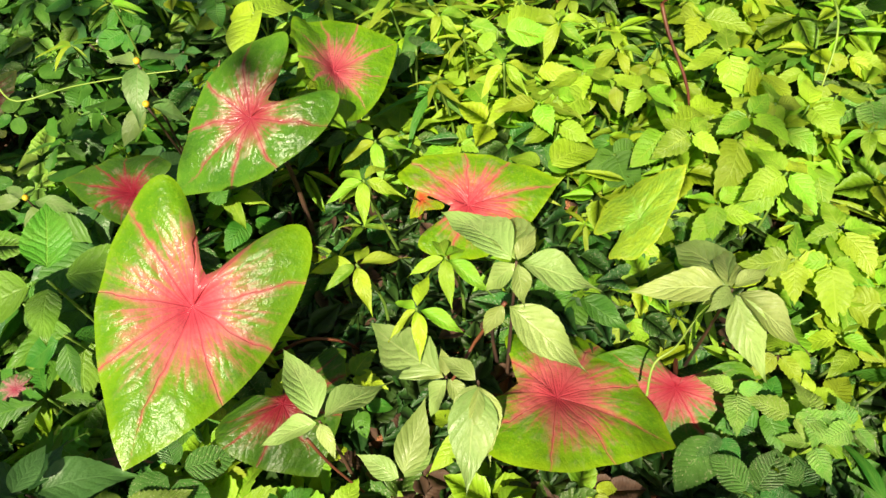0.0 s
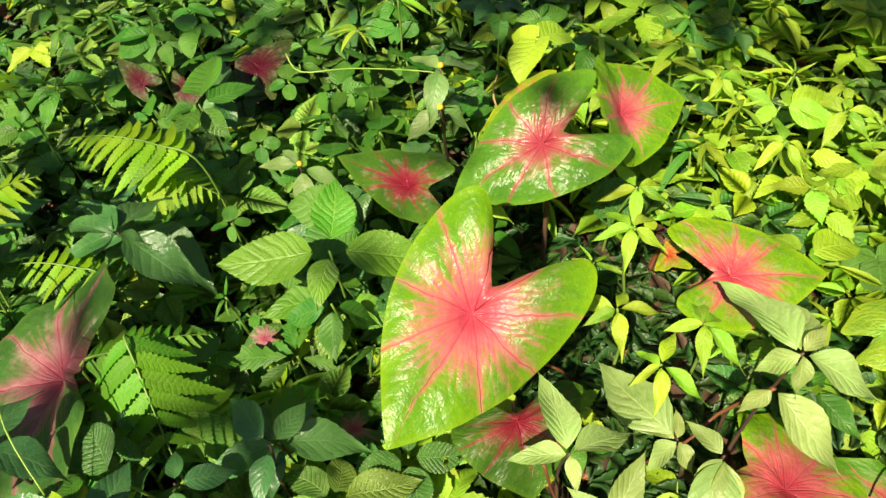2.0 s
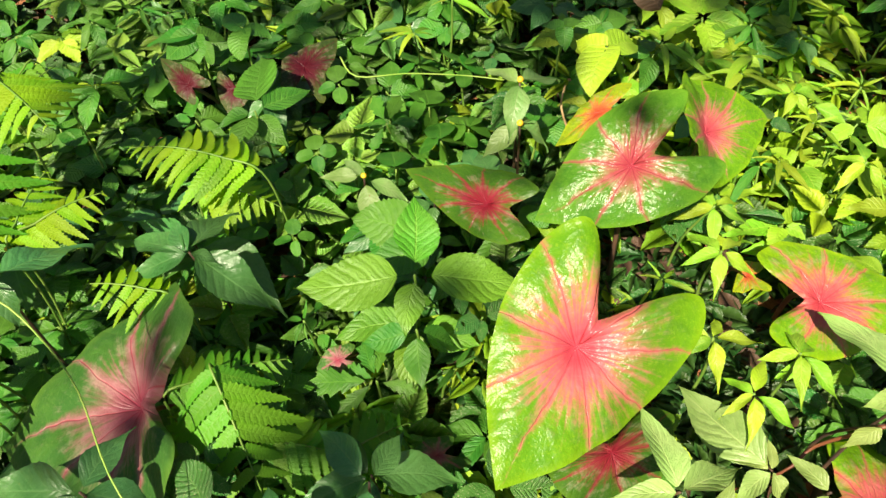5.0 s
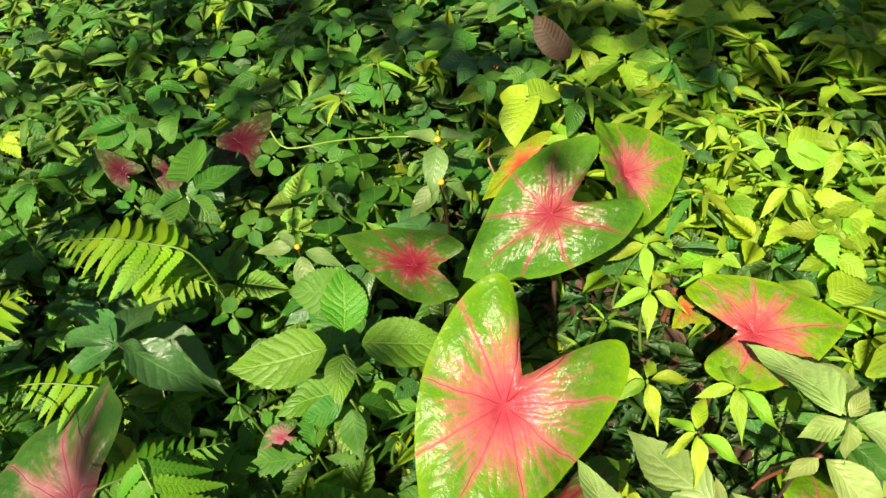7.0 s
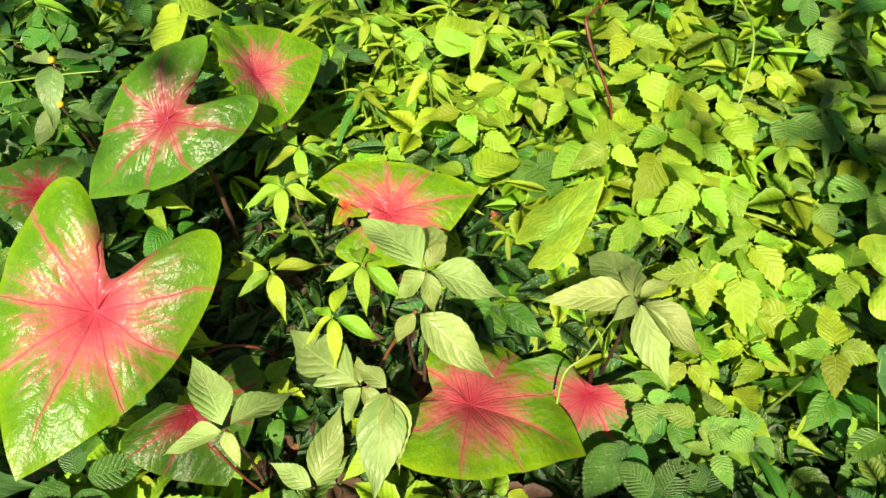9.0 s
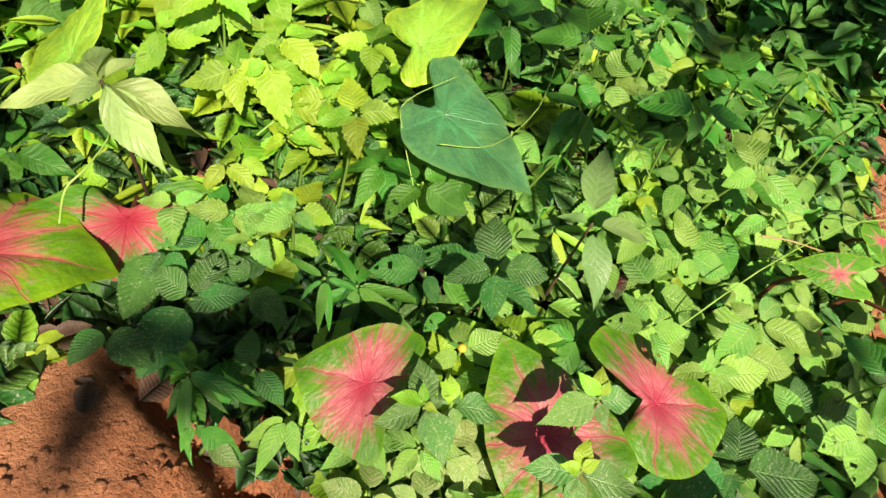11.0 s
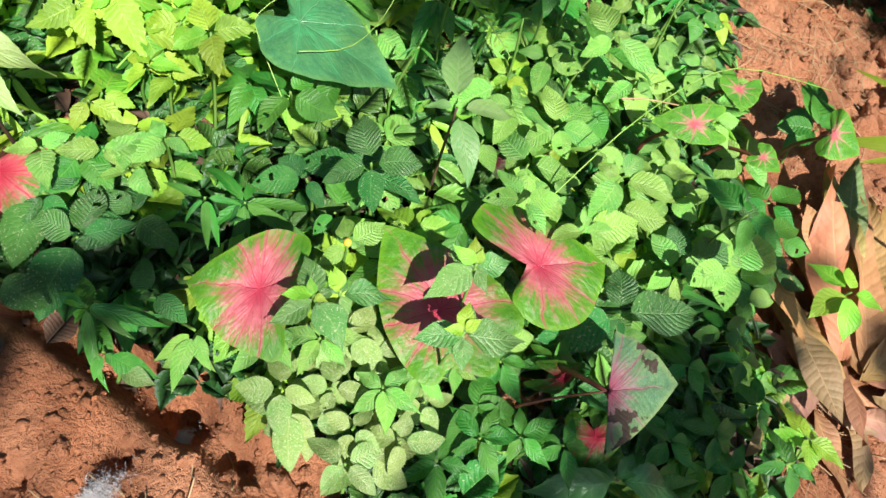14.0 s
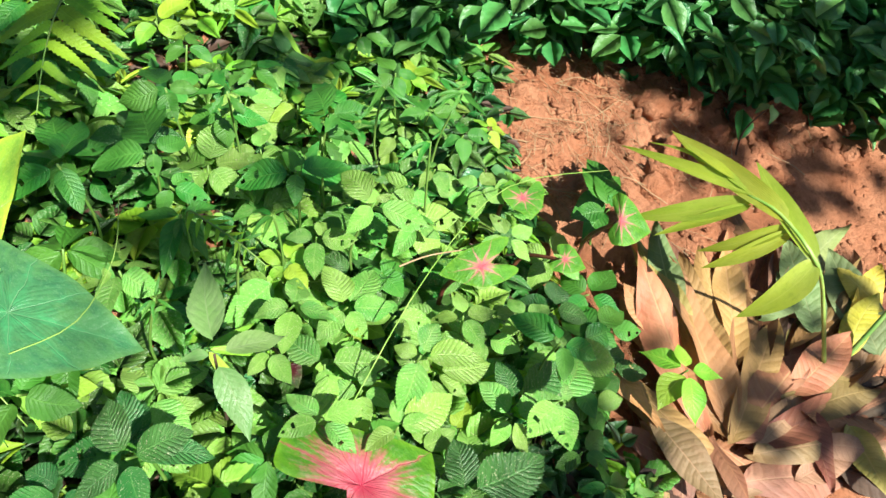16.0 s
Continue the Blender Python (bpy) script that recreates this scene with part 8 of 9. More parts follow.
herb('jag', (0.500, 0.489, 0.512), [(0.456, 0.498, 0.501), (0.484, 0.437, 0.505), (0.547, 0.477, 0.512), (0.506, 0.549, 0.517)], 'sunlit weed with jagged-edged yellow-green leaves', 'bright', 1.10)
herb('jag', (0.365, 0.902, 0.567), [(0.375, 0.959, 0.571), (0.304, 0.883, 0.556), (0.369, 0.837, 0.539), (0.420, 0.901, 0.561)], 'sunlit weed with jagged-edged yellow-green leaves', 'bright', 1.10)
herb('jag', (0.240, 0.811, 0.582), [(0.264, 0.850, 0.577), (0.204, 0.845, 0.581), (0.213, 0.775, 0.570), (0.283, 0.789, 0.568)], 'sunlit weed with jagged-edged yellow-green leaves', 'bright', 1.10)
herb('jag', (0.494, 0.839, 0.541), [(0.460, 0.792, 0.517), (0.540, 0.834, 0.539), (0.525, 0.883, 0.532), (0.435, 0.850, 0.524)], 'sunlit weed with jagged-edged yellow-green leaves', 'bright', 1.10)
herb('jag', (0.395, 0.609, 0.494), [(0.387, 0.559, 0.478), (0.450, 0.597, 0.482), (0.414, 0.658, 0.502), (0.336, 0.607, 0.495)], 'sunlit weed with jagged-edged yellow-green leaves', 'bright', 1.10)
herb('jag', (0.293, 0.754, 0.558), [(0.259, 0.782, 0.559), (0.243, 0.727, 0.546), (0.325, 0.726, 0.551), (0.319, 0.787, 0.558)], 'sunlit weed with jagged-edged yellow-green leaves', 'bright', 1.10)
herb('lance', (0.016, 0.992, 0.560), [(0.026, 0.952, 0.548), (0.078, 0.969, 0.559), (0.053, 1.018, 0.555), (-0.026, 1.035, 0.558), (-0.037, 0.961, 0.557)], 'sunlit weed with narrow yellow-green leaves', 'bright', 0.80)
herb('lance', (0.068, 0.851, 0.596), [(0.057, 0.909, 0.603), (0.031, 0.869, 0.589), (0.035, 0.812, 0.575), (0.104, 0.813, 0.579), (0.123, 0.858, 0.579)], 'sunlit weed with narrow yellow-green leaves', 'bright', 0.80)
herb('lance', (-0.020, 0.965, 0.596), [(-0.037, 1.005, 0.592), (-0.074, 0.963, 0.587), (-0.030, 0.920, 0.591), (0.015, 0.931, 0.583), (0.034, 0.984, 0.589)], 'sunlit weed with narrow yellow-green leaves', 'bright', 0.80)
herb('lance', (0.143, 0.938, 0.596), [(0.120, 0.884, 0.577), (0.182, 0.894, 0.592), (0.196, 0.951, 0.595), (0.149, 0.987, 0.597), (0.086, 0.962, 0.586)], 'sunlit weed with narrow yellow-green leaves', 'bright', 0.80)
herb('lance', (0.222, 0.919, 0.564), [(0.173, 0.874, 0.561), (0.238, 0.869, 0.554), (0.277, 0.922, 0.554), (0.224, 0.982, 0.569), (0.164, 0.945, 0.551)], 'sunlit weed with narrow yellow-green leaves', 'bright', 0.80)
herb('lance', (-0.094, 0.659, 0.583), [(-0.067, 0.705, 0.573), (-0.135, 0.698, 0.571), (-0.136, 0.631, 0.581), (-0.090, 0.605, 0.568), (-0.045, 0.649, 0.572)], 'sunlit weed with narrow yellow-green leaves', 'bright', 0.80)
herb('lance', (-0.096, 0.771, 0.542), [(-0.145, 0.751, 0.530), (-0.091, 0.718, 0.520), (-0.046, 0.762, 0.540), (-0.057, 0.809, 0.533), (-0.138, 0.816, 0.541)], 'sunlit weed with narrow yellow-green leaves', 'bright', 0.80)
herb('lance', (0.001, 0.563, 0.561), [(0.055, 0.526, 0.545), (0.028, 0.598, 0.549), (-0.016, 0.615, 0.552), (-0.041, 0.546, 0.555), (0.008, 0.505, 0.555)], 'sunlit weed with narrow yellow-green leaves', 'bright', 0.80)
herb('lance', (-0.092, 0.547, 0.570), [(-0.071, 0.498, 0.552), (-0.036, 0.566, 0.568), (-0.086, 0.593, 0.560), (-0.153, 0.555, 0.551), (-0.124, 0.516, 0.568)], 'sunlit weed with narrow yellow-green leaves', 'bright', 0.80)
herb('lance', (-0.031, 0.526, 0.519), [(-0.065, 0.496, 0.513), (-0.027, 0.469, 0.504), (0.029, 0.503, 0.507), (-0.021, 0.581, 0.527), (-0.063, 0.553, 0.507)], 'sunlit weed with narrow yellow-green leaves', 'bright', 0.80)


# ---- fill: the weeds between ----
rng = random.Random(11)


def canopy(x, y):
    """Height of the weeds over the soil."""
    left, right = smooth01(x, 0.5, -0.2), smooth01(x, 0.9, 1.45)
    h = 0.15 + 0.03 * left + 0.03 * smooth01(y, 0.6, 1.0) - 0.09 * right
    return h * (0.8 + 0.35 * noise.noise(Vector((x * 4, y * 4, 3))))


def planted(x, y):
    """Where weeds grow: not on the bare soil in front, nor beyond the edge of the bank."""
    if x < 0.40 and y < 0.30 - 0.62 * max(0.0, x - 0.17) - 0.5 * max(0.0, 0.06 - x):
        return False
    if x >= 0.40 and y < -0.20:
        return False
    edge = 1.07 + 0.48 * smooth01(y, 0.0, 0.6)
    return x < edge + 0.05 * noise.noise(Vector((x * 3, y * 6, 1)))


def strip(x, y):
    """The dark trench between the loose soil and the weeds."""
    ledge = -0.885 * (x - 0.256) - 0.466 * (y - 0.245)
    return math.exp(-(((ledge + 0.035) / 0.05) ** 2)) * bell(x, y, 0.22, 0.26, 0.24)


def cleared(x, y):
    """The rim of loose soil, where nothing grows."""
    ledge = -0.885 * (x - 0.256) - 0.466 * (y - 0.245)
    return 0.08 < x < 0.45 and y < 0.30 + 0.08 * smooth01(x, 0.08, 0.17) and ledge > -0.042


def weed(kind, x, y, height, size, colour, label, leaves):
    z = ground_z(x, y)
    node = Vector((x + rng.uniform(-0.02, 0.02), y + rng.uniform(-0.02, 0.02), z + height))
    tips = []
    turn = rng.uniform(0, 6.28)
    for k in range(leaves):
        a = turn + k * 6.28 / leaves + rng.uniform(-0.3, 0.3)
        d = size * rng.uniform(0.75, 1.15)
        tips.append(node + Vector((math.cos(a) * d, math.sin(a) * d, rng.uniform(-0.45, 0.15) * size)))
    wide = rng.uniform(0.9, 1.1)
    foot = Vector((x, y, z - 0.01))
    if cleared(x, y):
        away = Vector((0.11, 0.13, -0.02))
        node, tips, foot = node + away, [tip + away for tip in tips], foot + away
    return herb(kind, node, tips, label, colour, wide, foot, False)


# Sunlit and shaded kinds repeat leaf shapes; their light is put into the colour.
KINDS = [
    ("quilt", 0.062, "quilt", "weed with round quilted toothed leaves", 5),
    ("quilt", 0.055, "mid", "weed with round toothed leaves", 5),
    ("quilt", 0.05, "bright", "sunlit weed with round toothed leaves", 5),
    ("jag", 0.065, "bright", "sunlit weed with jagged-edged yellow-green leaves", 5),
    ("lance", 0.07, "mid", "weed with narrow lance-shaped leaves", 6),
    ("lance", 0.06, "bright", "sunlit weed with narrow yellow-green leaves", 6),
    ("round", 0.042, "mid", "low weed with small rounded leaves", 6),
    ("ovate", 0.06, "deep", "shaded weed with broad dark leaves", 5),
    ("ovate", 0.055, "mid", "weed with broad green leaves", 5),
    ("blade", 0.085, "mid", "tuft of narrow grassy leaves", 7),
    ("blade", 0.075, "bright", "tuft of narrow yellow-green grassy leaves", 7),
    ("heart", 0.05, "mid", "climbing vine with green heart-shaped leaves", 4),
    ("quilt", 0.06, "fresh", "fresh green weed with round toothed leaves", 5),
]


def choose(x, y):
    """Which weeds grow where: broad ones in shaded colours to the west, sunlit yellow-green in the middle, quilted ones
    to the east.
    """
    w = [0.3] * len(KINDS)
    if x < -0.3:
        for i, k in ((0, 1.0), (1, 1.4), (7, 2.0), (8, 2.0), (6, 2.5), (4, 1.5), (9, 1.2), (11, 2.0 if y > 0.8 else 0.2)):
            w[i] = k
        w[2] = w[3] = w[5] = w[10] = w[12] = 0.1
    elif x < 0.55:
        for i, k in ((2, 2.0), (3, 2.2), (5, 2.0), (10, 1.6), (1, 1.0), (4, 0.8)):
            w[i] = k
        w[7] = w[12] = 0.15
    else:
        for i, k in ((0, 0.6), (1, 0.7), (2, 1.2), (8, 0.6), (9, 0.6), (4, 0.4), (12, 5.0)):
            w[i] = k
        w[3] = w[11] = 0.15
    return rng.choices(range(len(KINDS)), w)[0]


models = {}
counts = {}
spots = 0
tries = 0
taken = []
while spots < 720 and tries < 14000:
    tries += 1
    x, y = rng.uniform(-1.4, 1.7), rng.uniform(-0.28, 1.7)
    if y > 1.45 and rng.random() < 0.5 or not planted(x, y) or not planted(x + 0.06, y):
        continue
    if any((x - a) ** 2 + (y - b) ** 2 < 0.036**2 for a, b in taken):
        continue
    z = ground_z(x, y)
    h = min(canopy(x, y) * rng.uniform(0.7, 1.1), room(x, y) - z - 0.015)
    if h < 0.025:
        continue
    i = choose(x, y)
    kind, size, colour, label, leaves = KINDS[i]
    taken.append((x, y))
    spots += 1
    size *= rng.uniform(0.85, 1.2)
    h0 = 0.03 + 0.04 * int(h / 0.04)
    key = (i, h0, counts.get((i, h0), 0) % 3)
    counts[(i, h0)] = counts.get((i, h0), 0) + 1
    if key not in models:
        models[key] = (weed(kind, x, y, h, size, colour, label, leaves), h)
    else:
        ob, hh = models[key]
        copy_thing(ob, Matrix.Translation((x, y, z - 0.01)) @ pose(0, 0, 0, rng.uniform(-9, 9), rng.uniform(-9, 9), rng.uniform(0, 360)) @ Matrix.Scale(max(0.7, min(1.35, h / hh)), 4))


SLIM = ((0.0, 0.0), (0.30, 0.28), (0.34, 0.50), (0.20, 0.78), (0.0, 1.0))
FULL = ((0.0, 0.0), (0.20, 0.08), (0.285, 0.19), (0.335, 0.25), (0.31, 0.36), (0.325, 0.43), (0.25, 0.55), (0.235, 0.63), (0.13, 0.77), (0.09, 0.86), (0.0, 1.0))
NARROW = ((0.0, 0.0), (0.08, 0.12), (0.125, 0.35), (0.11, 0.60), (0.06, 0.84), (0.0, 1.0))


def leaf_mass(name, places, mat, spread=0.25, shape=SLIM):
    """Many small leaves in one mesh: places gives point, direction, size and tilt."""
    verts, faces, uvs = [], [], []
    n = len(shape)
    inner = shape[1:-1]
    m = len(inner)
    vary = random.Random(len(places))
    for p, way, size, up in places:
        x = way.cross(up).normalized()
        z = x.cross(way)
        base = len(verts)
        sag, fold = vary.uniform(0.03, 0.30), spread * vary.uniform(0.2, 1.5)
        for u, s in shape:
            verts.append(p + way * (s * size) - z * (sag * s * s * size))
            uvs.append((0.5, s))
        for sgn in (-1, 1):
            for u, s in inner:
                verts.append(p + way * (s * size) + x * (sgn * u * size) + z * ((fold * u - sag * s * s) * size))
                uvs.append((0.5 + 0.5 * sgn, s))
        for o in (n, n + m):
            faces.append((base, base + o, base + 1))
            for i in range(m - 1):
                faces.append((base + 1 + i, base + o + i, base + o + i + 1, base + 2 + i))
            faces.append((base + m, base + o + m - 1, base + n - 1))
    return mesh_of(name, verts, faces, uvs, mat)


def weed_beds():
    """Whorls of middling leaves between the weeds that stand alone."""
    r = random.Random(8)
    beds = {"bed": [], "bedlit": [], "narrow": [], "bedlit_green": []}
    while sum(len(b) for b in beds.values()) < 13000:
        x, y = r.uniform(-1.6, 1.72), r.uniform(-0.28, 1.85)
        if not planted(x, y) or r.random() < 0.9 * bell(x, y, -0.05, 0.47, 0.14) + 0.9 * bell(x, y, 0.30, 0.36, 0.20) + 0.9 * bell(x, y, -0.08, 0.68, 0.15):
            continue
        if r.random() < 0.5 * strip(x, y):
            continue
        z = ground_z(x, y)
        far = smooth01(y, 1.2, 1.6)
        h = min(canopy(x, y) * (0.08 + 0.85 * r.random() ** 1.6) + 0.06 * far, room(x, y) - z - 0.01)
        if h < 0.02:
            h = 0.02
        # Higher leaves take the sunlit colours more often; low ones keep the darkened green.
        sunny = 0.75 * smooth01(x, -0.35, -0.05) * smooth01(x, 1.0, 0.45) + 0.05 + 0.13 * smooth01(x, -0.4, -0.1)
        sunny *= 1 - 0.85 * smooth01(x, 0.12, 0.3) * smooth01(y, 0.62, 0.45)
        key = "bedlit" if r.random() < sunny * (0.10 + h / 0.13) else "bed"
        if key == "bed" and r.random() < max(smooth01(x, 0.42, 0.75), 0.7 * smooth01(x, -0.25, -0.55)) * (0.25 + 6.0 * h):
            key = "bedlit_green"
        turn, size = r.uniform(0, 6.28), r.uniform(0.034, 0.070)
        count = r.choice((3, 4, 4, 5))
        if r.random() < 0.06 + 0.50 * bell(x, y, 0.05, 0.95, 0.25):
            key, size, count = "narrow", r.uniform(0.05, 0.085), 6
        for k in range(count):
            a = turn + 6.28 * k / count + r.uniform(-0.3, 0.3)
            way = Vector((math.cos(a), math.sin(a), r.uniform(-0.45, 0.30))).normalized()
            up = Vector((r.uniform(-0.4, 0.4), r.uniform(-0.55, 0.25), 1)).normalized()
            if cleared(x, y):
                continue
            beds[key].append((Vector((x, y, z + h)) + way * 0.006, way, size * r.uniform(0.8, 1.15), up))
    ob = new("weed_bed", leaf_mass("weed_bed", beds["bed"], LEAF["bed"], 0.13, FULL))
    tagged(ob, "dense bed of leafy weeds, green darkened as if shaded", "weeds", kind="stuff")
    ob = new("narrow_weed_bed", leaf_mass("narrow_weed_bed", beds["narrow"], LEAF["bedlit"], 0.22, NARROW))
    tagged(ob, "dense narrow-leaved yellow-green weeds", "weeds", kind="stuff")
    ob = new("fresh_weed_bed", leaf_mass("fresh_weed_bed", beds["bedlit_green"], LEAF["bedlit_green"], 0.13, FULL))
    tagged(ob, "dense bed of quilted weeds, fresh green brightened as if sunlit", "weeds", kind="stuff")
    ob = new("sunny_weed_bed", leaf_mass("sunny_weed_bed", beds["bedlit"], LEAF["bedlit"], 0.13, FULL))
    tagged(ob, "dense bed of leafy weeds, sunlight put into their yellow-green", "weeds", kind="stuff")


weed_beds()


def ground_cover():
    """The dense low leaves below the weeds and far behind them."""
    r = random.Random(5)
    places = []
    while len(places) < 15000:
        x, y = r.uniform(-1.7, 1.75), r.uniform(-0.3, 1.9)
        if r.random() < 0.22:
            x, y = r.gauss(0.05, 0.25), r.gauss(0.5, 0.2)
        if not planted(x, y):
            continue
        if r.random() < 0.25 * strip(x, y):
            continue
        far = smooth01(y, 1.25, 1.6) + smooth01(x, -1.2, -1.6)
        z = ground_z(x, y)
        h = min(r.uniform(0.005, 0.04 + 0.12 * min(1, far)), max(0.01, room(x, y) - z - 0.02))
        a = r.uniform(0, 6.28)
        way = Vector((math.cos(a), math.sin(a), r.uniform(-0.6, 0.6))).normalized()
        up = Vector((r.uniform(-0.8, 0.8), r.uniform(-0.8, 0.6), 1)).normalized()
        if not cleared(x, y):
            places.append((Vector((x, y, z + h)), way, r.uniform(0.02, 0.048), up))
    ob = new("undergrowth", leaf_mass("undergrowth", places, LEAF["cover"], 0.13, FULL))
    tagged(ob, "dense low undergrowth between the weeds, green darkened to stand for shade", "undergrowth", kind="stuff")


ground_cover()


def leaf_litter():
    """Dark dead leaves hide the soil; their colour stands in for shade in the gaps."""
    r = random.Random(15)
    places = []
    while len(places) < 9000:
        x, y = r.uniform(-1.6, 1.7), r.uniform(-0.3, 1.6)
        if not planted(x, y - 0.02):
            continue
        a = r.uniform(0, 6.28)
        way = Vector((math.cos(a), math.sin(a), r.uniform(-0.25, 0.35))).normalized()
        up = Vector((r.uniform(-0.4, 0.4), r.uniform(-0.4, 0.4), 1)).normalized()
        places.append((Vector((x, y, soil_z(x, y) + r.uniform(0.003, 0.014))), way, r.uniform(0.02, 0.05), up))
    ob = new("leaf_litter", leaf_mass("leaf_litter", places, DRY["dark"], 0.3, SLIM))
    tagged(ob, "dark brown dead leaves added to stand for shade under the weeds", "leaf litter", kind="stuff")


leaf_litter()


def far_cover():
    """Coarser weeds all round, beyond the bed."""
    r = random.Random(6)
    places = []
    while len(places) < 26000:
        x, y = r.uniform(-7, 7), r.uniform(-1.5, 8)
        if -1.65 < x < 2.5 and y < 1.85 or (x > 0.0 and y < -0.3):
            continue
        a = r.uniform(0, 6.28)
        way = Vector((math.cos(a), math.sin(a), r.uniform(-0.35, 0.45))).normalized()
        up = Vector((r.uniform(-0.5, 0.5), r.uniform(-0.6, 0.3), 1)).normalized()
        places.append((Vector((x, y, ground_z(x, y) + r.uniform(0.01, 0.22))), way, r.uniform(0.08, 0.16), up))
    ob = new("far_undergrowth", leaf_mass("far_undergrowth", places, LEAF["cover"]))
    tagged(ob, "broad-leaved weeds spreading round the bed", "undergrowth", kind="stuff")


far_cover()


def shrub(x, y, spread, height, seed):
    r = random.Random(seed)
    foot = Vector((x, y, ground_z(x, y) - 0.02))
    plant = thing("shrub", foot, "dark green leafy shrub in shade beyond the soil", "shrub", "shrubs beyond the soil")
    places = []
    for k in range(9):
        a = r.uniform(0, 6.28)
        top = foot + Vector((math.cos(a) * spread * r.uniform(0.2, 0.9), math.sin(a) * spread * r.uniform(0.2, 0.9), height * r.uniform(0.5, 1.0)))
        sv, sf = tube([foot + Vector((r.uniform(-0.03, 0.03), r.uniform(-0.03, 0.03), 0)), foot.lerp(top, 0.5) + Vector((0, 0, 0.05)), top], 0.005, 0.002, 5)
        under(plant, "branch", mesh_of("branch", sv, sf, None, STEM["dark"]), Matrix())
        for j in range(105):
            p = foot.lerp(top, r.uniform(0.25, 1.05)) + Vector((r.gauss(0, 0.06), r.gauss(0, 0.06), r.gauss(0, 0.04)))
            p.z = max(p.z, foot.z + 0.02)
            b = r.uniform(0, 6.28)
            places.append((p - foot, Vector((math.cos(b), math.sin(b), r.uniform(-0.6, 0.3))).normalized(), r.uniform(0.048, 0.088), Vector((r.uniform(-0.5, 0.5), r.uniform(-0.6, 0.3), 1)).normalized()))
    crown = under(plant, "crown", leaf_mass("shrub_crown", places, LEAF["shrub"]), Matrix.Translation(foot))


for i, (x, y, s, h) in enumerate([(2.02, 0.50, 0.16, 0.26), (2.10, 0.33, 0.15, 0.24), (2.32, 0.15, 0.18, 0.26), (2.35, 0.42, 0.22, 0.34), (2.52, -0.06, 0.2, 0.28), (1.86, 0.68, 0.17, 0.28), (2.65, 0.22, 0.24, 0.34), (2.2, 0.72, 0.24, 0.36), (1.62, 0.88, 0.18, 0.26), (2.5, 0.65, 0.28, 0.40), (1.9, 0.98, 0.26, 0.36), (2.27, 0.2, 0.13, 0.22), (2.36, 0.04, 0.14, 0.22)]):
    shrub(x - 0.06, y - 0.06, s, h, 40 + i)


# ---- soil clods, litter ----
def clod(x, y, r, seed, dz=0.0):
    cv, cf = ball(r, 3, seed, 0.5, 0.6)
    ob = new("soil_clod", mesh_of("soil_clod", cv, cf, None, SOIL))
    ob.location = (x, y, soil_z(x, y) + r * 0.10 + dz)
    ob.rotation_euler = (seed, seed * 2.1, seed * 0.7)
    return tagged(ob, "crumbly clod of red soil", "clod", "soil clods")


rng = random.Random(21)
for i, (x, y, r) in enumerate([(0.391, 0.168, 0.024), (0.373, 0.086, 0.018), (0.325, 0.042, 0.016), (0.254, 0.106, 0.010), (0.21, 0.186, 0.012), (0.399, 0.114, 0.015), (0.263, 0.29, 0.02), (0.351, 0.002, 0.016), (1.761, 0.314, 0.045), (1.849, 0.266, 0.03), (1.514, 0.25, 0.03), (1.584, 0.202, 0.028), (1.655, 0.25, 0.022), (1.452, 0.29, 0.02), (1.919, 0.154, 0.04), (2.025, 0.122, 0.035), (1.805, 0.186, 0.03), (1.725, 0.122, 0.028), (1.549, 0.506, 0.03)]):
    clod(x, y, r, i + 1)
for i, (x, y) in enumerate([(1.912, 0.329), (1.900, 0.299), (1.957, 0.158), (2.019, 0.083), (2.096, 0.044), (2.120, -0.022), (2.198, -0.051), (1.927, 0.085), (1.994, 0.014), (2.043, -0.053), (1.679, 0.224), (1.610, 0.210), (1.607, 0.264)]):
    clod(x, y, 0.016 + 0.006 * (i % 4), 120 + i)
    clod(x + 0.04, y - 0.025, 0.012 + 0.004 * (i % 3), 140 + i)
for i in range(70):
    if i < 30:
        x, y = rng.uniform(0.10, 0.40), rng.uniform(-0.05, 0.22)
    else:
        x, y = rng.uniform(1.4, 2.1), rng.uniform(0.03, 0.59)
    clod(x, y, rng.uniform(0.005, 0.012) if i < 30 else rng.uniform(0.008, 0.026), 30 + i)


def crumbs():
    """Small crumbs of soil, scattered where the ground is bare."""
    r = random.Random(17)
    verts, faces = [], []
    shapes = [ball(1.0, 1, 60 + k, 0.9, 0.7) for k in range(6)]
    count = 0
    while count < 5200:
        if r.random() < 0.45:
            x, y = r.uniform(-0.05, 0.42), r.uniform(-0.15, 0.28)
        else:
            x, y = r.uniform(1.0, 2.15), r.uniform(-0.3, 0.65)
        if planted(x, y) and not cleared(x, y):
            continue
        size = (0.0012 + 0.0080 * r.random() ** 4) * (0.6 if x < 0.6 else 1.0)
        sv, sf = shapes[r.randrange(6)]
        z = soil_z(x, y) + size * 0.3
        base = len(verts)
        a = r.uniform(0, 6.28)
        ca, sa = math.cos(a) * size, math.sin(a) * size
        verts += [(x + p[0] * ca - p[1] * sa, y + p[0] * sa + p[1] * ca, z + p[2] * size) for p in sv]
        faces += [tuple(q + base for q in f) for f in sf]
        count += 1
    ob = new("soil_crumbs", mesh_of("soil_crumbs", verts, faces, None, SOIL))
    tagged(ob, "loose crumbs of red soil", "soil crumbs", kind="stuff")


crumbs()


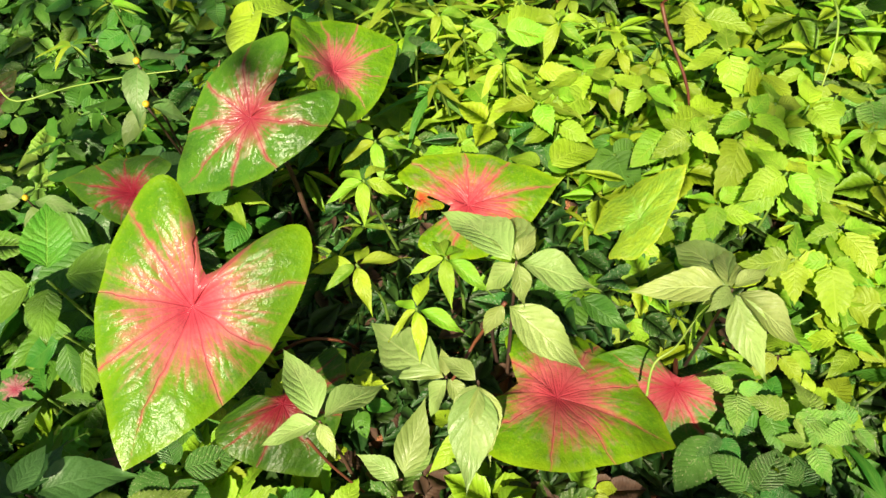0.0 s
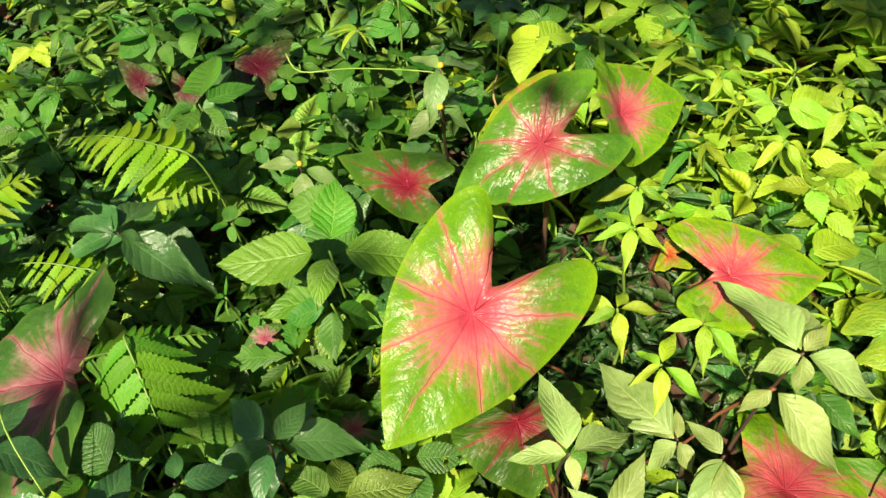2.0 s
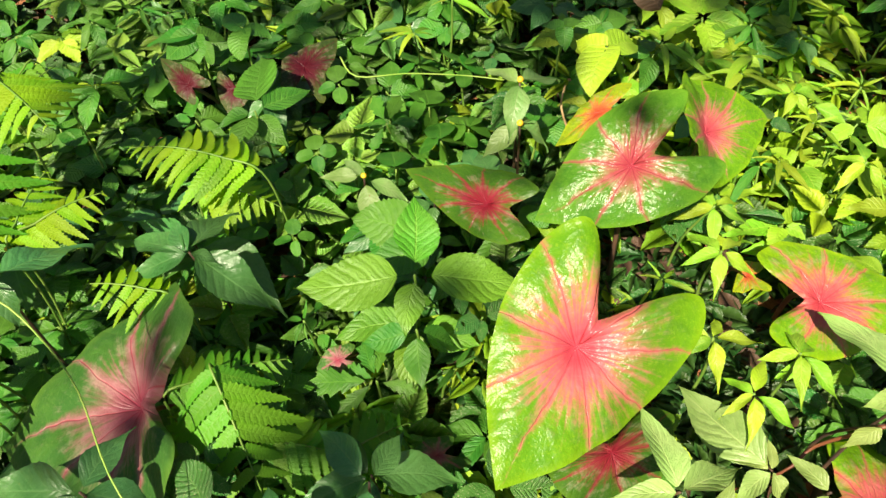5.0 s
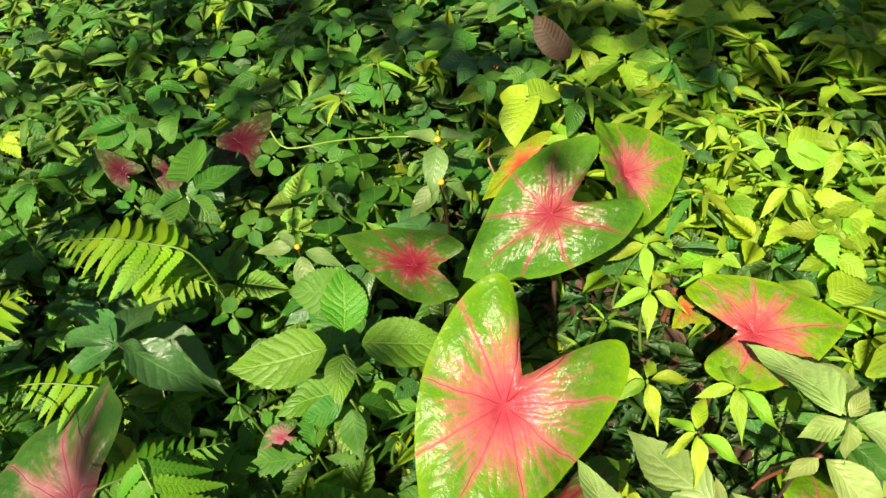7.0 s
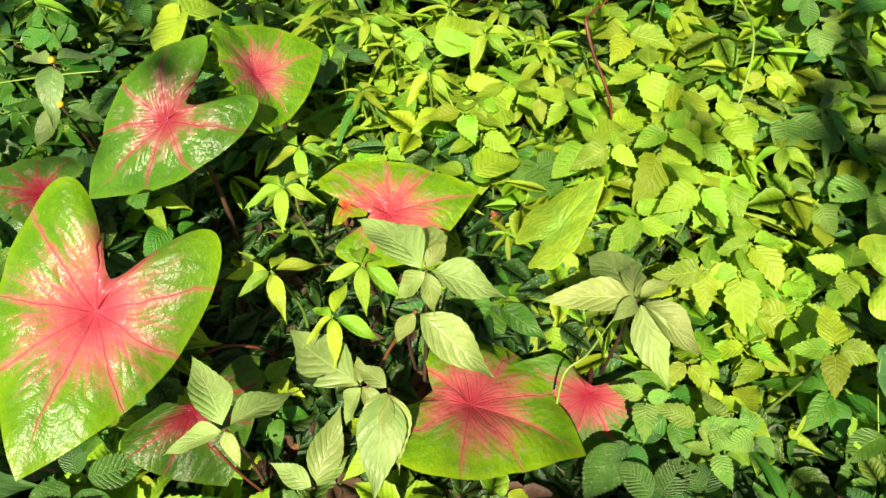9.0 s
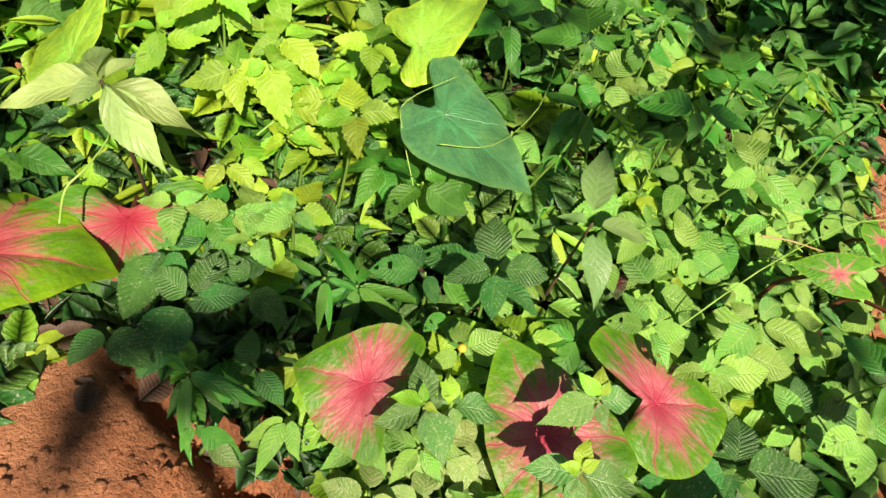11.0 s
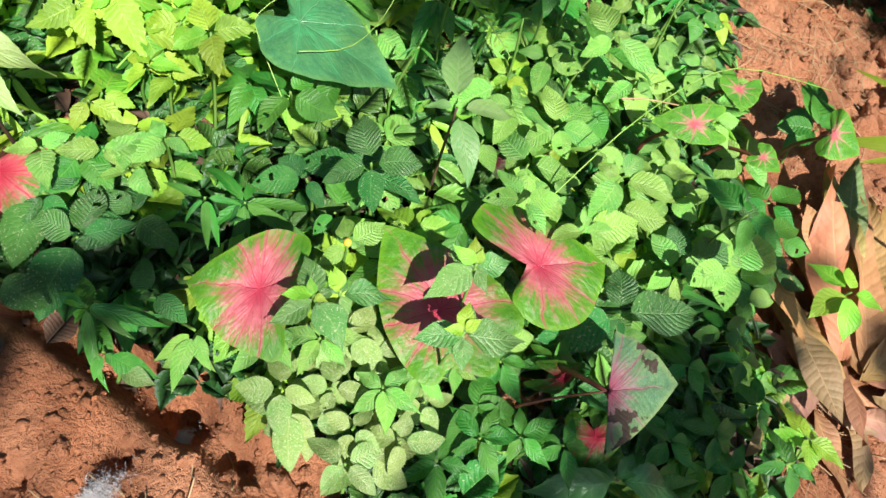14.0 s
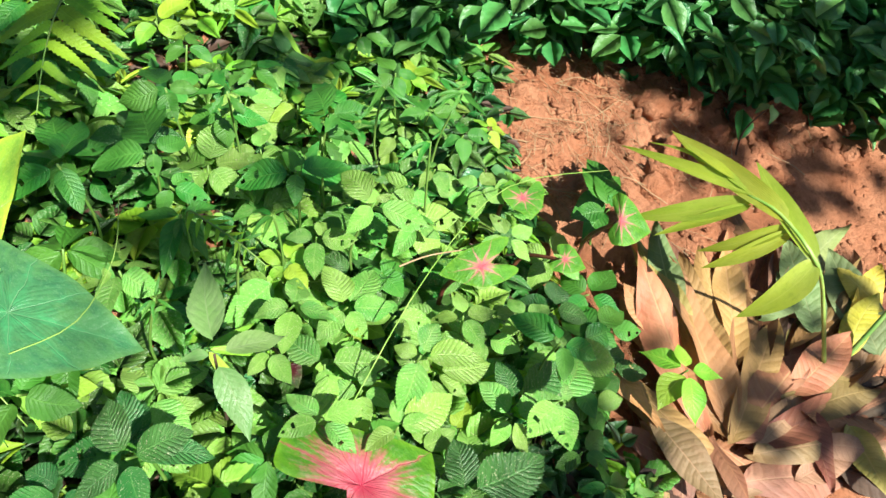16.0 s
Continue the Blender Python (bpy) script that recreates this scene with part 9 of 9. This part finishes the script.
def litter():
    """Fine dry grass stalks on the bare soil."""
    r = random.Random(19)
    verts, faces = [], []
    for i in range(420):
        if i < 300:
            x, y = r.gauss(1.62, 0.16), r.gauss(0.40, 0.13)
        else:
            x, y = r.uniform(1.0, 1.35), r.uniform(-0.3, 0.05)
        turn, length = r.uniform(0, 3.14), r.uniform(0.02, 0.09)
        pts = []
        for k in (-0.5, 0.0, 0.5):
            px, py = x + math.cos(turn) * length * k, y + math.sin(turn) * length * k
            pts.append((px, py + r.uniform(-0.004, 0.004), soil_z(px, py) + r.uniform(0.002, 0.012)))
        tv, tf = tube(pts, 0.0006, 0.0004, 3, False)
        base = len(verts)
        verts += tv
        faces += [tuple(q + base for q in f) for f in tf]
    ob = new("dry_litter", mesh_of("dry_litter", verts, faces, None, STEM["straw"]))
    tagged(ob, "fine dry grass litter on the soil", "litter", kind="stuff")


litter()


def cotton_tuft(at, r):
    """Loose white fibres in a flat, torn wisp."""
    rr = random.Random(3)
    verts, faces = [], []
    for i in range(2400):
        a, d = rr.uniform(0, 6.28), abs(rr.gauss(0, 0.5))
        lobe = 0.7 + 0.35 * math.sin(2 * a + 0.6) + 0.2 * math.sin(5 * a)
        p = Vector((math.cos(a) * d * lobe, math.sin(a) * d * lobe, rr.uniform(0.0, 0.7) * max(0.1, 1 - d * d))) * r
        pts = [p]
        way = Vector((rr.gauss(0, 1), rr.gauss(0, 1), rr.gauss(0, 0.3))).normalized()
        for k in range(3):
            way = (way + Vector((rr.gauss(0, 1.2), rr.gauss(0, 1.2), rr.gauss(0, 0.7)))).normalized()
            pts.append(pts[-1] + way * r * 0.09)
        tv, tf = tube(pts, 0.00016, 0.0001, 3, False)
        o = len(verts)
        verts += tv
        faces += [tuple(k + o for k in f) for f in tf]
    ob = new("cotton_tuft", mesh_of("cotton_tuft", verts, faces, None, COTTON))
    ob.location = at
    tagged(ob, "tuft of white plant fluff on the soil", "plant fluff")


cotton_tuft((0.225, 0.130, soil_z(0.225, 0.130) + 0.003), 0.026)
cotton_tuft((0.303, 0.173, soil_z(0.303, 0.173) + 0.004), 0.014)


def straw(x, y, length, turn, seed):
    r = random.Random(seed)
    pts = []
    for k in range(4):
        t = k / 3 - 0.5
        px, py = x + math.cos(turn) * length * t + r.uniform(-0.006, 0.006), y + math.sin(turn) * length * t + r.uniform(-0.006, 0.006)
        pts.append((px, py, soil_z(px, py) + 0.006 + r.uniform(0, 0.008)))
    tv, tf = tube(pts, 0.0011, 0.0006, 4)
    ob = new("dry_twig", mesh_of("straw", tv, tf, None, STEM["straw"]))
    tagged(ob, "dry straw-coloured stalk on the soil", "twig", "dry stalks on the soil")


for i in range(80):
    if i < 50:
        straw(rng.uniform(1.4, 2.0), rng.uniform(0.03, 0.59), rng.uniform(0.04, 0.16), rng.uniform(0, 3.14), i)
    elif i < 70:
        straw(rng.uniform(1.0, 1.32), rng.uniform(-0.25, 0.03), rng.uniform(0.05, 0.15), rng.uniform(0, 3.14), i)
    else:
        straw(rng.uniform(0.13, 0.40), rng.uniform(-0.02, 0.19), rng.uniform(0.03, 0.08), rng.uniform(0, 3.14), i)


# ---- an unseen tree added behind the camera, whose crown dapples the light ----
def shade_tree():
    r = random.Random(23)
    foot = Vector((-0.8, -6.2, ground_z(-0.8, -6.2) - 0.05))
    plant = thing("shade_tree", foot, "unseen tall tree, added so that its crown shades parts of the bank", "tree")
    fork = foot + Vector((-0.2, 0.6, 5.4))
    tv, tf = tube([foot, foot + Vector((0.05, 0.1, 2.6)), fork], 0.15, 0.08, 10)
    under(plant, "trunk", mesh_of("trunk", tv, tf, None, BARK), Matrix())
    places = []

    def bough(target, spread, leaves, reach):
        """A limb and leaves that shade the ground round target."""
        p = Vector(target) + SUN * reach
        lv, lf = tube([fork, fork.lerp(p, 0.5) + Vector((0, 0, 0.3)), p], 0.012, 0.004, 6)
        under(plant, "limb", mesh_of("limb", lv, lf, None, BARK), Matrix())
        for k in range(leaves):
            q = p + Vector((r.gauss(0, spread[0]), r.gauss(0, spread[1]), r.gauss(0, min(0.18, 0.4 * spread[1]))))
            a = r.uniform(0, 6.28)
            places.append((q - foot, Vector((math.cos(a), math.sin(a), r.uniform(-0.7, 0.2))).normalized(), r.uniform(0.07, 0.13), Vector((r.uniform(-0.5, 0.5), r.uniform(-0.5, 0.5), 1)).normalized()))

    bough((-0.70, 0.33, 0.45), (0.24, 0.18), 24, 4.2)
    bough((-1.05, 0.25, 0.4), (0.16, 0.16), 8, 4.3)
    bough((-1.6, 0.9, 0.5), (0.4, 0.5), 45, 4.6)
    bough((-0.9, 1.25, 0.5), (0.3, 0.25), 34, 4.4)
    bough((-0.1, 1.28, 0.55), (0.40, 0.09), 70, 4.4)
    bough((0.28, 0.32, 0.42), (0.06, 0.03), 7, 3.9)
    bough((0.70, 0.0, 0.3), (0.10, 0.05), 7, 3.7)
    bough((0.88, -0.10, 0.25), (0.08, 0.05), 42, 3.6)
    bough((1.06, 0.10, 0.25), (0.05, 0.05), 8, 3.6)
    bough((0.80, 0.68, 0.4), (0.11, 0.10), 12, 4.2)
    bough((1.42, -0.27, 0.1), (0.17, 0.09), 34, 3.8)
    bough((0.45, 1.46, 0.5), (0.45, 0.17), 200, 4.5)
    bough((-0.45, 1.50, 0.5), (0.45, 0.20), 110, 4.5)
    bough((0.75, 1.75, 0.5), (0.4, 0.2), 200, 4.6)
    bough((1.36, 0.85, 0.3), (0.22, 0.16), 18, 4.2)
    bough((1.93, 0.18, 0.1), (0.13, 0.12), 95, 4.0)
    bough((1.95, -0.01, 0.05), (0.12, 0.08), 12, 4.0)
    bough((0.72, 0.89, 0.45), (0.12, 0.10), 26, 4.3)
    bough((2.4, 0.6, 0.1), (0.32, 0.30), 18, 4.4)
    under(plant, "crown", leaf_mass("tree_crown", places, LEAF["shrub"]), Matrix.Translation(foot))


shade_tree()
